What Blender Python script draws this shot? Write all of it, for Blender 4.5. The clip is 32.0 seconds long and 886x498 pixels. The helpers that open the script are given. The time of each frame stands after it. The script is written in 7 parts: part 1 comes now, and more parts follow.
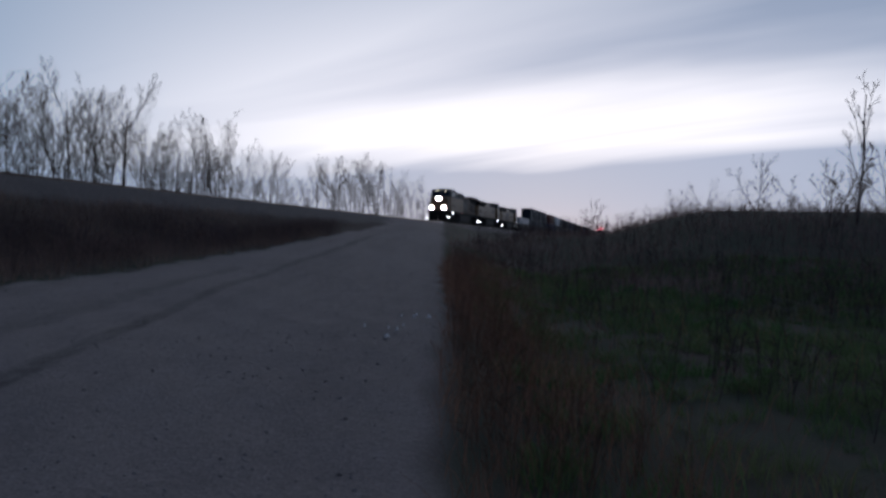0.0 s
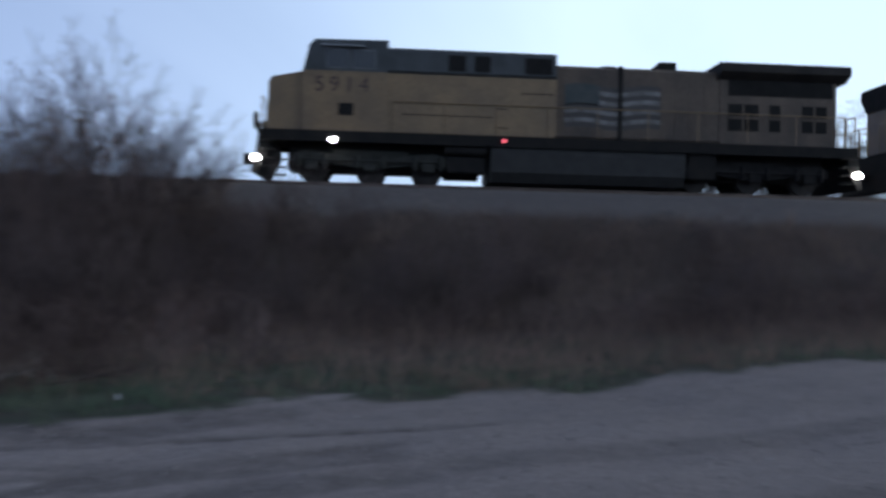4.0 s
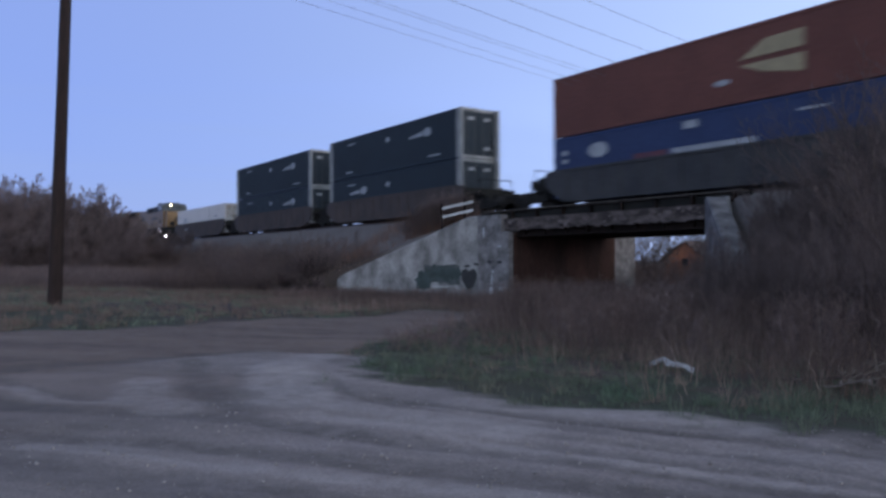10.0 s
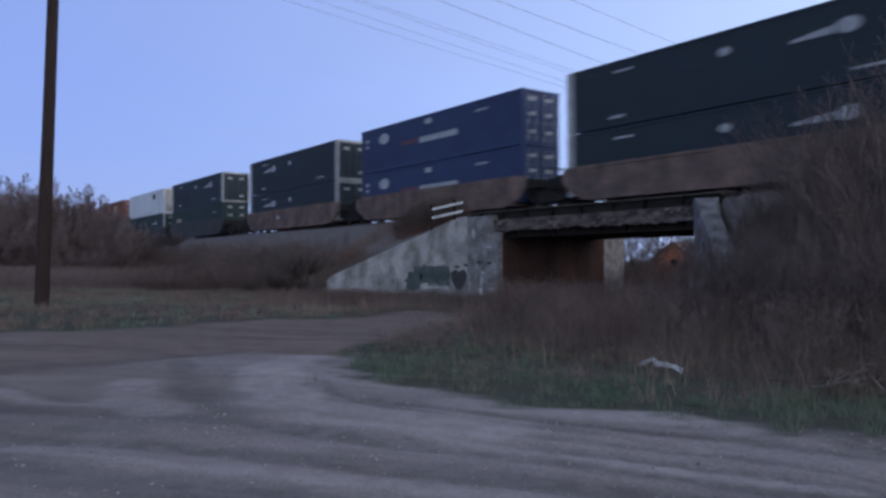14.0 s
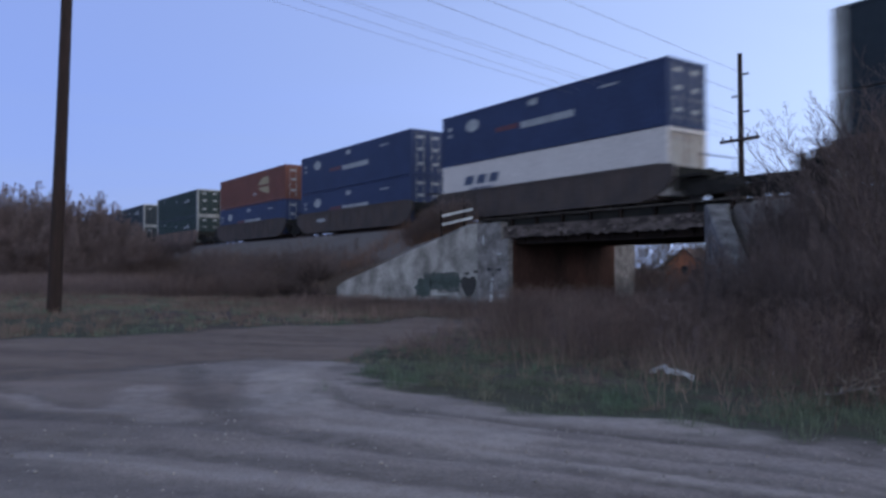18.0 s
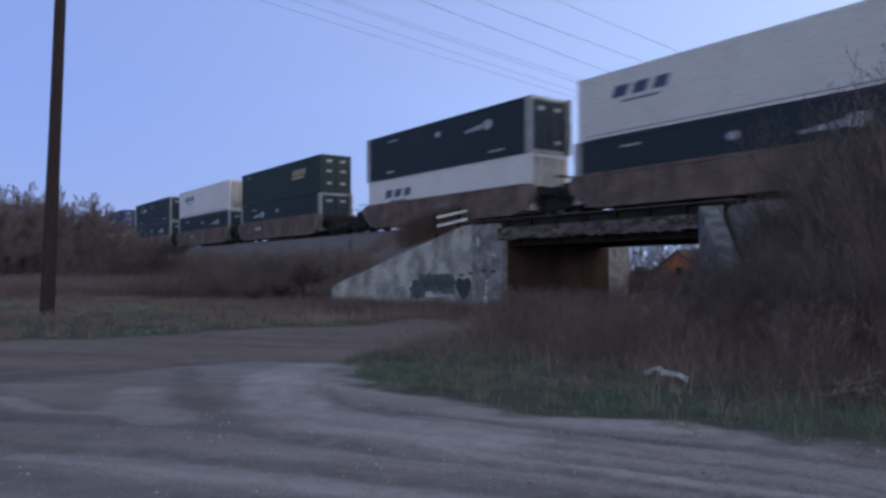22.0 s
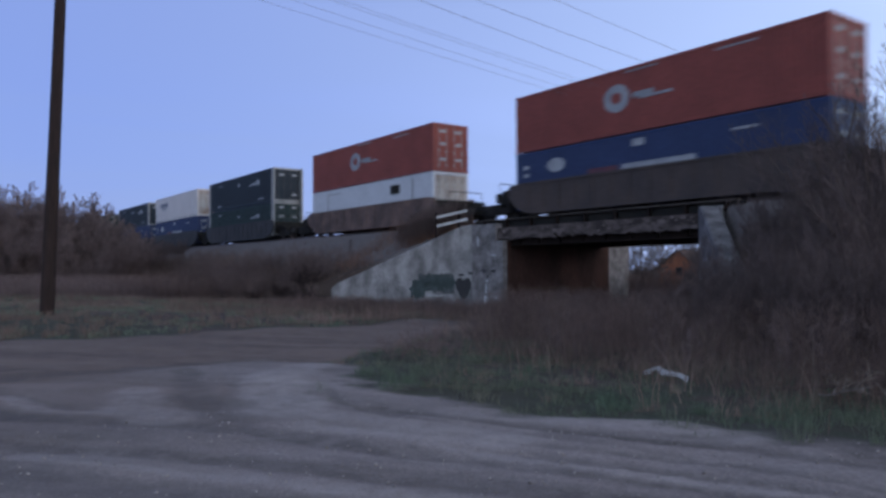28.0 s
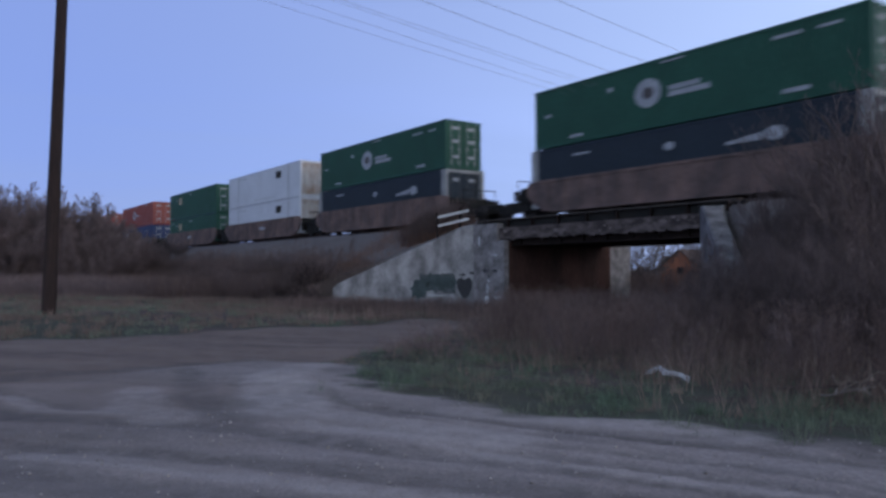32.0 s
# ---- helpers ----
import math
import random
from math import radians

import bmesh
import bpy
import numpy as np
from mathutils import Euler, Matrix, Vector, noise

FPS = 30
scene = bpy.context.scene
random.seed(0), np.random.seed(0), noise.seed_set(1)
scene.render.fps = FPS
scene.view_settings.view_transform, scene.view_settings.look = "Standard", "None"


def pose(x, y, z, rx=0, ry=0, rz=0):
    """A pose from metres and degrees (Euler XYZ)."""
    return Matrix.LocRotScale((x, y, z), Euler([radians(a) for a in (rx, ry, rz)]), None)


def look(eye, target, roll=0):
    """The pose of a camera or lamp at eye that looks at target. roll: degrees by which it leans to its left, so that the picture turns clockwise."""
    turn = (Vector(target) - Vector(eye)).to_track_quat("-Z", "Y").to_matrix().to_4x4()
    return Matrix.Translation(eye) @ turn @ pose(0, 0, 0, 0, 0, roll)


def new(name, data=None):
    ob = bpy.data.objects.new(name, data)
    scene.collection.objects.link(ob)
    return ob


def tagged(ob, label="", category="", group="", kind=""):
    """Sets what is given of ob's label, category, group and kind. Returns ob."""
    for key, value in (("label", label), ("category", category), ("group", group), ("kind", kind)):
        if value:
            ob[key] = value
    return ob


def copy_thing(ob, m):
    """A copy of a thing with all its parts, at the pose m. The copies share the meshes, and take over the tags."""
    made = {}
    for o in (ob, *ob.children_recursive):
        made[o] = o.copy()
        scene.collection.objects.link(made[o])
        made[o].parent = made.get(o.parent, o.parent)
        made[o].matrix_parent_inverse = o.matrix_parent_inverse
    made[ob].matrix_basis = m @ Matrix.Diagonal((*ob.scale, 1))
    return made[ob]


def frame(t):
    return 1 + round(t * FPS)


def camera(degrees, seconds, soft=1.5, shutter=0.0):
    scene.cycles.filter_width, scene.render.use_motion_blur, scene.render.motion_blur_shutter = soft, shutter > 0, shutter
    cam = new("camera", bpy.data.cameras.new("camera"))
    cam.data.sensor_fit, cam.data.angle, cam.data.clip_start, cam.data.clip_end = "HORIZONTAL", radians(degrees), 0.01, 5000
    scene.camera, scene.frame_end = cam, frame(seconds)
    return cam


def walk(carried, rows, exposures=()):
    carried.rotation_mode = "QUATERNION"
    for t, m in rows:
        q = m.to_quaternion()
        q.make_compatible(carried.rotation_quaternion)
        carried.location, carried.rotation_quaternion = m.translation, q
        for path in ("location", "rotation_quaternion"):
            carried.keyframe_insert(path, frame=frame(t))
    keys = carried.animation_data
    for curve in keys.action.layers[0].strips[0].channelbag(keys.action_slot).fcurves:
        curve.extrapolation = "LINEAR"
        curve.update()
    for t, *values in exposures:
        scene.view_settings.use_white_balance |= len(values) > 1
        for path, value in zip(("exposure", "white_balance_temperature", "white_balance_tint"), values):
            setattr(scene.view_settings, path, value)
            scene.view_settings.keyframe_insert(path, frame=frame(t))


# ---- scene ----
# ---------------------------------------------------------------- camera
EYE = (0.0, 0.0, 1.6)
cam = camera(61.1, 32.0, soft=3.0, shutter=0.5)


def aim(azimuth, tilt, roll):
    """Pose of the standing camera; azimuth from +y towards +x, in degrees."""
    a, e = radians(azimuth), radians(tilt)
    d = Vector((math.sin(a) * math.cos(e), math.cos(a) * math.cos(e), math.sin(e)))
    return look(EYE, Vector(EYE) + d * 10, roll)


LOOKS = [
    (0, 75.80, -0.62, 0.91),
    (0.5, 74.65, -0.76, 0.84),
    (1, 73.85, -0.72, 1.11),
    (1.5, 73.13, -0.55, 1.11),
    (2, 66.78, -0.76, 1.79),
    (2.5, 58.04, -0.94, 1.57),
    (2.8, 52.34, -1.21, 2.07),
    (3, 46.73, -1.16, 1.58),
    (3.3, 30.43, 0.85, 1.53),
    (3.5, 21.15, 1.15, 1.29),
    (3.8, 11.22, 1.03, 1.23),
    (4, 3.59, 0.94, 1.35),
    (4.3, -5.37, 0.77, 1.72),
    (4.5, -9.54, 0.77, 1.86),
    (6.5, -37.00, 1.11, 0.70),
    (7, -42.24, 0.92, 0.60),
    (7.5, -46.34, 1.08, 0.38),
    (8, -46.49, 0.60, 0.11),
    (8.5, -46.42, 0.66, 0.19),
    (9, -50.72, 0.84, -0.23),
    (9.5, -54.85, 0.91, -0.25),
    (10, -54.65, 0.91, -0.25),
    (10.5, -54.14, 0.90, -0.25),
    (11, -54.06, 0.92, -0.25),
    (12, -53.98, 0.90, -0.25),
    (13, -53.95, 0.94, -0.25),
    (14, -53.87, 0.97, -0.25),
    (14.5, -53.95, 1.00, -0.25),
    (16.5, -54.03, 0.96, -0.25),
    (17, -54.26, 0.93, -0.25),
    (17.5, -54.57, 0.98, -0.25),
    (18, -54.62, 1.48, -0.25),
    (18.5, -54.47, 1.75, -0.25),
    (19, -54.45, 1.86, -0.25),
    (19.5, -54.23, 1.69, -0.25),
    (20, -54.21, 1.68, -0.25),
    (21, -54.21, 1.59, -0.25),
    (23, -54.21, 1.60, -0.25),
    (25.5, -54.22, 1.58, -0.25),
    (27.5, -54.21, 1.59, -0.25),
    (30, -54.21, 1.59, -0.25),
    (32, -54.31, 1.58, -0.25),
]
walk(cam, [(t, aim(a, e, r)) for t, a, e, r in LOOKS],
     exposures=[(0, -1.25, 6350, 9), (1.5, -1.25, 6350, 9), (2.5, -1.0, 6500, 9), (3, -0.6, 6500, 7), (3.5, -0.12, 6550, 8), (4, 0.16, 6600, 5), (4.5, 0.70, 6750, -7),
                (6.5, 0.87, 6900, 0), (7, 0.95, 6900, 2), (8, 0.64, 6850, 5), (9, 0.64, 6660, 8), (12, 0.66, 6640, 10), (32, 0.52, 6560, 11)])

# ---------------------------------------------------------------- sky and sun
SUN_AZ, SUN_EL = 83.0, 3.0
world = bpy.data.worlds.new("dusk_sky")
scene.world = world
world.use_nodes = True
wn, wl = world.node_tree.nodes, world.node_tree.links
wn.clear()
w_out = wn.new("ShaderNodeOutputWorld")
w_bg = wn.new("ShaderNodeBackground")
w_sky = wn.new("ShaderNodeTexSky")
w_sky.sky_type = 'NISHITA'
w_sky.sun_disc = False
w_sky.sun_elevation = radians(SUN_EL)
w_sky.sun_rotation = radians(SUN_AZ)
w_sky.air_density, w_sky.dust_density, w_sky.ozone_density = 1.0, 0.6, 3.0
w_co = wn.new("ShaderNodeTexCoord")
w_sep = wn.new("ShaderNodeSeparateXYZ")
wl.new(w_co.outputs["Generated"], w_sep.inputs[0])


def wmath(op, a, b=None, clamp=False):
    n = wn.new("ShaderNodeMath")
    n.operation, n.use_clamp = op, clamp
    for i, v in enumerate((a, b)):
        if v is None:
            continue
        if isinstance(v, (int, float)):
            n.inputs[i].default_value = v
        else:
            wl.new(v, n.inputs[i])
    return n.outputs[0]


def wmix(f, a, b):
    n = wn.new("ShaderNodeMix")
    n.data_type = 'RGBA'
    for i, v in ((0, f), (6, a), (7, b)):
        if isinstance(v, (int, float)):
            n.inputs[i].default_value = v
        elif isinstance(v, tuple):
            n.inputs[i].default_value = (*v, 1)
        else:
            wl.new(v, n.inputs[i])
    return n.outputs[2]


# a high sheet of cirrus: the direction meets a level cloud deck
up = wmath('ADD', wmath('MAXIMUM', w_sep.outputs[2], 0.0), 0.10)
deck = wn.new("ShaderNodeCombineXYZ")
wl.new(wmath('DIVIDE', w_sep.outputs[0], up), deck.inputs[0])
wl.new(wmath('DIVIDE', w_sep.outputs[1], up), deck.inputs[1])
turned = wn.new("ShaderNodeMapping")
turned.vector_type = 'TEXTURE'
turned.inputs["Rotation"].default_value = (0, 0, radians(-20))
turned.inputs["Scale"].default_value = (1.3, 5.0, 1)
wl.new(deck.outputs[0], turned.inputs[0])
streak = wn.new("ShaderNodeTexNoise")
streak.inputs["Scale"].default_value, streak.inputs["Detail"].default_value = 0.85, 4
streak.inputs["Roughness"].default_value, streak.inputs["Distortion"].default_value = 0.48, 0.8
wl.new(turned.outputs[0], streak.inputs["Vector"])
patch = wn.new("ShaderNodeTexNoise")
patch.inputs["Scale"].default_value, patch.inputs["Detail"].default_value = 0.33, 2
wl.new(turned.outputs[0], patch.inputs["Vector"])
both = wmath('ADD', wmath('MULTIPLY', streak.outputs[0], 0.6), wmath('MULTIPLY', patch.outputs[0], 0.4))
high = wmath('DIVIDE', wmath('SUBTRACT', w_sep.outputs[2], 0.17), 0.12, True)
lower = wmath('DIVIDE', wmath('SUBTRACT', 0.13, w_sep.outputs[2]), 0.08, True)
both = wmath('ADD', both, wmath('ADD', wmath('MULTIPLY', high, 0.03), wmath('MULTIPLY', lower, 0.34)))
cover = wmath('MULTIPLY', wmath('SUBTRACT', both, 0.46), 5.5, True)
# how near a direction is to the set sun (1 towards it, 0 away)
sx, sy = math.sin(radians(SUN_AZ)), math.cos(radians(SUN_AZ))
toward = wmath('ADD', wmath('MULTIPLY', w_sep.outputs[0], sx), wmath('MULTIPLY', w_sep.outputs[1], sy))
half = wmath('MULTIPLY', wmath('ADD', toward, 1.0), 0.5, True)
rise1 = wmath('POWER', wmath('DIVIDE', half, 0.66, True), 1.3)
low = wmath('SUBTRACT', 1.0, wmath('MULTIPLY', wmath('DIVIDE', wmath('SUBTRACT', w_sep.outputs[2], 0.16), 0.16, True), 0.55))
rise2 = wmath('MULTIPLY', wmath('POWER', wmath('DIVIDE', wmath('SUBTRACT', half, 0.87), 0.11, True), 1.2), low)
thin = wmix(rise2, wmix(rise1, (0.181, 0.262, 0.612), (0.84, 1.05, 1.42)), (2.80, 2.68, 2.86))
thick = wmix(rise2, wmix(rise1, (0.196, 0.274, 0.580), (0.66, 0.85, 1.20)), (1.14, 1.24, 1.60))
cloud = wmix(cover, thin, thick)
base = wn.new("ShaderNodeVectorMath")
base.operation = 'SCALE'
base.inputs["Scale"].default_value = 0.10
wl.new(w_sky.outputs[0], base.inputs[0])
sky_col = wmix(0.82, base.outputs[0], cloud)
# the sky pales towards the horizon and darkens towards the zenith after sunset
dim = wmath('SUBTRACT', wmath('ADD', 1.0, wmath('MULTIPLY', wmath('DIVIDE', wmath('SUBTRACT', 0.36, w_sep.outputs[2]), 0.36, True), 0.14)), wmath('MULTIPLY', wmath('POWER', wmath('DIVIDE', wmath('SUBTRACT', w_sep.outputs[2], 0.33), 0.5, True), 0.8), 0.7))
deep = wn.new("ShaderNodeVectorMath")
deep.operation = 'SCALE'
wl.new(sky_col, deep.inputs[0])
wl.new(dim, deep.inputs["Scale"])
wl.new(deep.outputs[0], w_bg.inputs[0])
w_bg.inputs[1].default_value = 1.0
wl.new(w_bg.outputs[0], w_out.inputs[0])

sun = new("sun", bpy.data.lights.new("sun", 'SUN'))
sun.data.energy, sun.data.angle, sun.data.color = 0.2, radians(18), (1.0, 0.86, 0.74)
_a, _e = radians(SUN_AZ), radians(SUN_EL + 6)
sun.matrix_world = look((0, 0, 0), (-math.sin(_a) * math.cos(_e), -math.cos(_a) * math.cos(_e), -math.sin(_e)))


# ---------------------------------------------------------------- materials
def mat(name, c1, c2=None, rough=0.8, metal=0.0, scale=3.0, fine=40.0, bump=0.2, spread=0.35, random_shade=0.0, dist=0.02, stretch=None, leafy=0.0, spec=0.5):
    """Two-scale noise between two colours, with fine relief."""
    m = bpy.data.materials.new(name)
    m.use_nodes = True
    n, l = m.node_tree.nodes, m.node_tree.links
    bs = n["Principled BSDF"]
    c2 = c2 or tuple(v * 0.65 for v in c1)
    co = n.new("ShaderNodeTexCoord")
    src = co.outputs["Object"]
    if stretch:
        mp = n.new("ShaderNodeMapping")
        mp.inputs["Scale"].default_value = stretch
        l.new(src, mp.inputs[0])
        src = mp.outputs[0]
    big, small = n.new("ShaderNodeTexNoise"), n.new("ShaderNodeTexNoise")
    for t, s, d in ((big, scale, 5), (small, fine, 3)):
        t.inputs["Scale"].default_value, t.inputs["Detail"].default_value = s, d
        l.new(src, t.inputs["Vector"])
    ramp = n.new("ShaderNodeMapRange")
    ramp.inputs[1].default_value, ramp.inputs[2].default_value = 0.5 - spread / 2, 0.5 + spread / 2
    l.new(big.outputs[0], ramp.inputs[0])
    mix = n.new("ShaderNodeMix")
    mix.data_type = 'RGBA'
    mix.inputs[6].default_value, mix.inputs[7].default_value = (*c1, 1), (*c2, 1)
    l.new(ramp.outputs[0], mix.inputs[0])
    grain = n.new("ShaderNodeMix")
    grain.data_type, grain.blend_type = 'RGBA', 'MULTIPLY'
    grain.inputs[0].default_value = 0.45
    l.new(mix.outputs[2], grain.inputs[6])
    gr = n.new("ShaderNodeMapRange")
    gr.inputs[1].default_value, gr.inputs[2].default_value = 0.3, 0.7
    gr.inputs[3].default_value, gr.inputs[4].default_value = 0.45, 1.25
    l.new(small.outputs[0], gr.inputs[0])
    l.new(gr.outputs[0], grain.inputs[7])
    out = grain.outputs[2]
    if random_shade:
        inf = n.new("ShaderNodeObjectInfo")
        geo = n.new("ShaderNodeNewGeometry")
        add = n.new("ShaderNodeMath")
        add.operation = 'ADD'
        l.new(inf.outputs["Random"], add.inputs[0])
        l.new(geo.outputs["Random Per Island"], add.inputs[1])
        rr = n.new("ShaderNodeMapRange")
        rr.inputs[1].default_value, rr.inputs[2].default_value = 0, 2
        rr.inputs[3].default_value, rr.inputs[4].default_value = 1 - random_shade, 1 + random_shade
        l.new(add.outputs[0], rr.inputs[0])
        mr = n.new("ShaderNodeMix")
        mr.data_type, mr.blend_type = 'RGBA', 'MULTIPLY'
        mr.inputs[0].default_value = 1.0
        l.new(out, mr.inputs[6])
        l.new(rr.outputs[0], mr.inputs[7])
        out = mr.outputs[2]
    l.new(out, bs.inputs["Base Color"])
    bs.inputs["Roughness"].default_value, bs.inputs["Metallic"].default_value = rough, metal
    bs.inputs["Specular IOR Level"].default_value = spec
    if bump:
        b = n.new("ShaderNodeBump")
        b.inputs["Strength"].default_value, b.inputs["Distance"].default_value = bump, dist
        l.new(small.outputs[0], b.inputs["Height"])
        l.new(b.outputs[0], bs.inputs["Normal"])
    if leafy:                                # thin blades let light through
        tr = n.new("ShaderNodeBsdfTranslucent")
        l.new(out, tr.inputs[0])
        ms = n.new("ShaderNodeMixShader")
        ms.inputs[0].default_value = leafy
        l.new(bs.outputs[0], ms.inputs[1])
        l.new(tr.outputs[0], ms.inputs[2])
        l.new(ms.outputs[0], n["Material Output"].inputs[0])
    return m


def glow(name, colour, strength):
    m = bpy.data.materials.new(name)
    m.use_nodes = True
    bs = m.node_tree.nodes["Principled BSDF"]
    bs.inputs["Base Color"].default_value = (0.8, 0.8, 0.8, 1)
    bs.inputs["Emission Color"].default_value = (*colour, 1)
    bs.inputs["Emission Strength"].default_value = strength
    return m


M_YELLOW = mat("armour_yellow_paint", (0.200, 0.112, 0.042), (0.125, 0.074, 0.034), 0.42, scale=1.2, fine=25, bump=0.03, spec=0.4)
M_YELLOW_OLD = mat("faded_yellow_paint", (0.258, 0.166, 0.082), (0.178, 0.118, 0.066), 0.45, scale=0.8, fine=20, bump=0.03, spec=0.4)
M_HOODOLD = mat("sooty_yellow_paint", (0.150, 0.108, 0.078), (0.075, 0.057, 0.046), 0.6, scale=0.8, fine=20, bump=0.05, stretch=(1, 1, 0.5), spec=0.3)
M_GREY = mat("harbour_grey_paint", (0.082, 0.088, 0.090), (0.052, 0.056, 0.058), 0.55, scale=1.5, bump=0.05, spec=0.3)
M_BLACK = mat("grimy_black_steel", (0.014, 0.013, 0.013), (0.024, 0.021, 0.018), 0.9, scale=2, spec=0.25)
M_DARKGRID = mat("radiator_grille", (0.014, 0.013, 0.012), (0.022, 0.020, 0.019), 0.85, spec=0.2)
M_ALU = mat("dull_aluminium_frame", (0.17, 0.175, 0.18), (0.11, 0.115, 0.12), 0.6, bump=0.02)
M_SOOT = mat("sooty_radiator_housing", (0.050, 0.042, 0.036), (0.026, 0.023, 0.021), 0.8, scale=1.2, fine=14, spec=0.25)
M_TRUCK = mat("oily_truck_steel", (0.026, 0.024, 0.022), (0.014, 0.012, 0.012), 0.9, scale=3, spec=0.2)
M_WHEEL = mat("wheel_steel", (0.045, 0.038, 0.034), (0.024, 0.020, 0.018), 0.7, 0.15, spec=0.3)
M_SILVER = mat("silver_truck_paint", (0.048, 0.047, 0.040), (0.026, 0.026, 0.022), 0.8, spec=0.3)
M_RAIL = mat("rail_steel", (0.16, 0.12, 0.10), (0.09, 0.06, 0.05), 0.4, 0.6)
M_TIE = mat("creosoted_timber", (0.055, 0.042, 0.034), (0.09, 0.075, 0.065), 0.9, fine=20, random_shade=0.3)
M_GLASS = mat("dark_window_glass", (0.02, 0.025, 0.03), (0.02, 0.025, 0.03), 0.08, bump=0)
M_WHITE = mat("white_marking", (0.37, 0.38, 0.40), (0.24, 0.25, 0.27), 0.6, scale=1.5, bump=0.02)
M_FLAGWHITE = mat("faded_flag_white", (0.250, 0.235, 0.225), (0.130, 0.118, 0.108), 0.7, scale=2.5, spread=0.2, bump=0.02)
M_FLAGBLUE = mat("flag_blue", (0.034, 0.046, 0.046), (0.060, 0.064, 0.058), 0.6, scale=3, bump=0.02)
M_FLAGRED = mat("flag_red", (0.07, 0.055, 0.05), (0.05, 0.045, 0.042), 0.6, bump=0.02)
M_NUMBER = mat("brown_number_paint", (0.085, 0.045, 0.035), (0.06, 0.035, 0.03), 0.6, bump=0.02)
M_TAN = mat("tan_marking", (0.38, 0.295, 0.165), (0.28, 0.22, 0.13), 0.6, bump=0.02)
M_DULLRED = mat("dull_red_marking", (0.120, 0.030, 0.040), (0.080, 0.026, 0.040), 0.6, bump=0.02)
M_NAVY = mat("navy_marking", (0.05, 0.07, 0.14), (0.04, 0.06, 0.11), 0.6, bump=0.02)
M_HEAD = glow("headlight_glow", (1.0, 0.88, 0.80), 260)
M_STEP = glow("step_light_glow", (0.95, 0.95, 1.0), 30)
M_AMBER = glow("dim_lamp_glow", (1.0, 0.85, 0.6), 6)
M_MARKER = glow("red_marker_glow", (1.0, 0.05, 0.08), 1.6)
M_RED = glow("red_signal_glow", (1.0, 0.03, 0.06), 60)
M_CONC = mat("weathered_concrete", (0.345, 0.335, 0.335), (0.150, 0.143, 0.145), 0.92, scale=1.5, fine=11, bump=0.5, spread=0.30, stretch=(1.2, 1.2, 0.7))
M_CONC_ROUGH = mat("spalled_concrete", (0.290, 0.268, 0.262), (0.135, 0.122, 0.118), 0.95, scale=2.6, fine=9, bump=0.9, spread=0.34, dist=0.05)
# rust-brown stain, darkened further for the shade under the deck
M_CONC_DARK = mat("rust_and_shade_concrete", (0.088, 0.043, 0.032), (0.036, 0.021, 0.017), 0.95, scale=0.8, fine=8, bump=0.4, stretch=(1, 1, 0.35), spec=0.2)
M_BEAM = mat("rusty_girder", (0.026, 0.017, 0.014), (0.015, 0.011, 0.010), 0.95, scale=1.5, fine=16, spec=0.15)
M_BEAM_PALE = mat("scaled_deck_edge", (0.150, 0.118, 0.108), (0.052, 0.041, 0.038), 0.95, scale=2.2, fine=10, spread=0.22, bump=0.8, dist=0.05, stretch=(0.7, 1, 2.2), spec=0.2)
M_FLAKE = mat("flaked_concrete_skin", (0.200, 0.160, 0.148), (0.110, 0.086, 0.080), 0.95, fine=12, random_shade=0.4, spec=0.2)
# concrete darkened in its colour to stand for the shade of the shrubs
M_CONC_DIM = mat("shrub_shaded_concrete", (0.215, 0.205, 0.208), (0.085, 0.080, 0.082), 0.95, scale=1.8, fine=9, bump=0.7, spread=0.3)
M_POLE = mat("creosoted_pole", (0.040, 0.025, 0.022), (0.020, 0.014, 0.013), 0.92, fine=18, stretch=(6, 6, 0.5), spec=0.25)
M_WIRE = mat("wire", (0.16, 0.15, 0.16), rough=0.5, bump=0)
M_PAINT_GREEN = mat("dark_green_spray_paint", (0.028, 0.045, 0.045), (0.055, 0.078, 0.078), 0.7, scale=2.5, spread=0.3, bump=0.05)
M_PAINT_WASH = mat("thin_dark_spray_paint", (0.030, 0.043, 0.043), (0.090, 0.102, 0.102), 0.7, scale=6, spread=0.25, bump=0.05)
M_PAINT_BLACK = mat("black_spray_paint", (0.016, 0.017, 0.02), (0.03, 0.03, 0.034), 0.7, bump=0.05)
M_PAINT_WHITE = mat("white_spray_paint", (0.5, 0.5, 0.5), (0.35, 0.35, 0.35), 0.7, scale=3, bump=0.05)
M_RAILWHITE = mat("white_painted_rail", (0.70, 0.70, 0.70), (0.5, 0.5, 0.5), 0.6)
M_BARK = mat("bare_bark", (0.13, 0.10, 0.085), (0.08, 0.06, 0.052), 0.95, fine=20, random_shade=0.35)
M_TWIG = mat("bare_twigs", (0.150, 0.110, 0.106), (0.088, 0.066, 0.065), 0.95, bump=0, random_shade=0.5)
M_BRUSH = mat("pale_brush_twigs", (0.225, 0.166, 0.160), (0.135, 0.102, 0.100), 0.95, bump=0, random_shade=0.4)
M_DARKTWIG = mat("dark_tangled_twigs", (0.100, 0.072, 0.071), (0.058, 0.044, 0.044), 0.95, bump=0, random_shade=0.3, spec=0.2)
M_FARTWIG = mat("far_bare_twigs", (0.11, 0.088, 0.080), (0.075, 0.06, 0.055), 0.95, bump=0, random_shade=0.3)
M_DEADWOOD = mat("bleached_dead_wood", (0.34, 0.29, 0.25), (0.18, 0.15, 0.13), 0.9, random_shade=0.3)
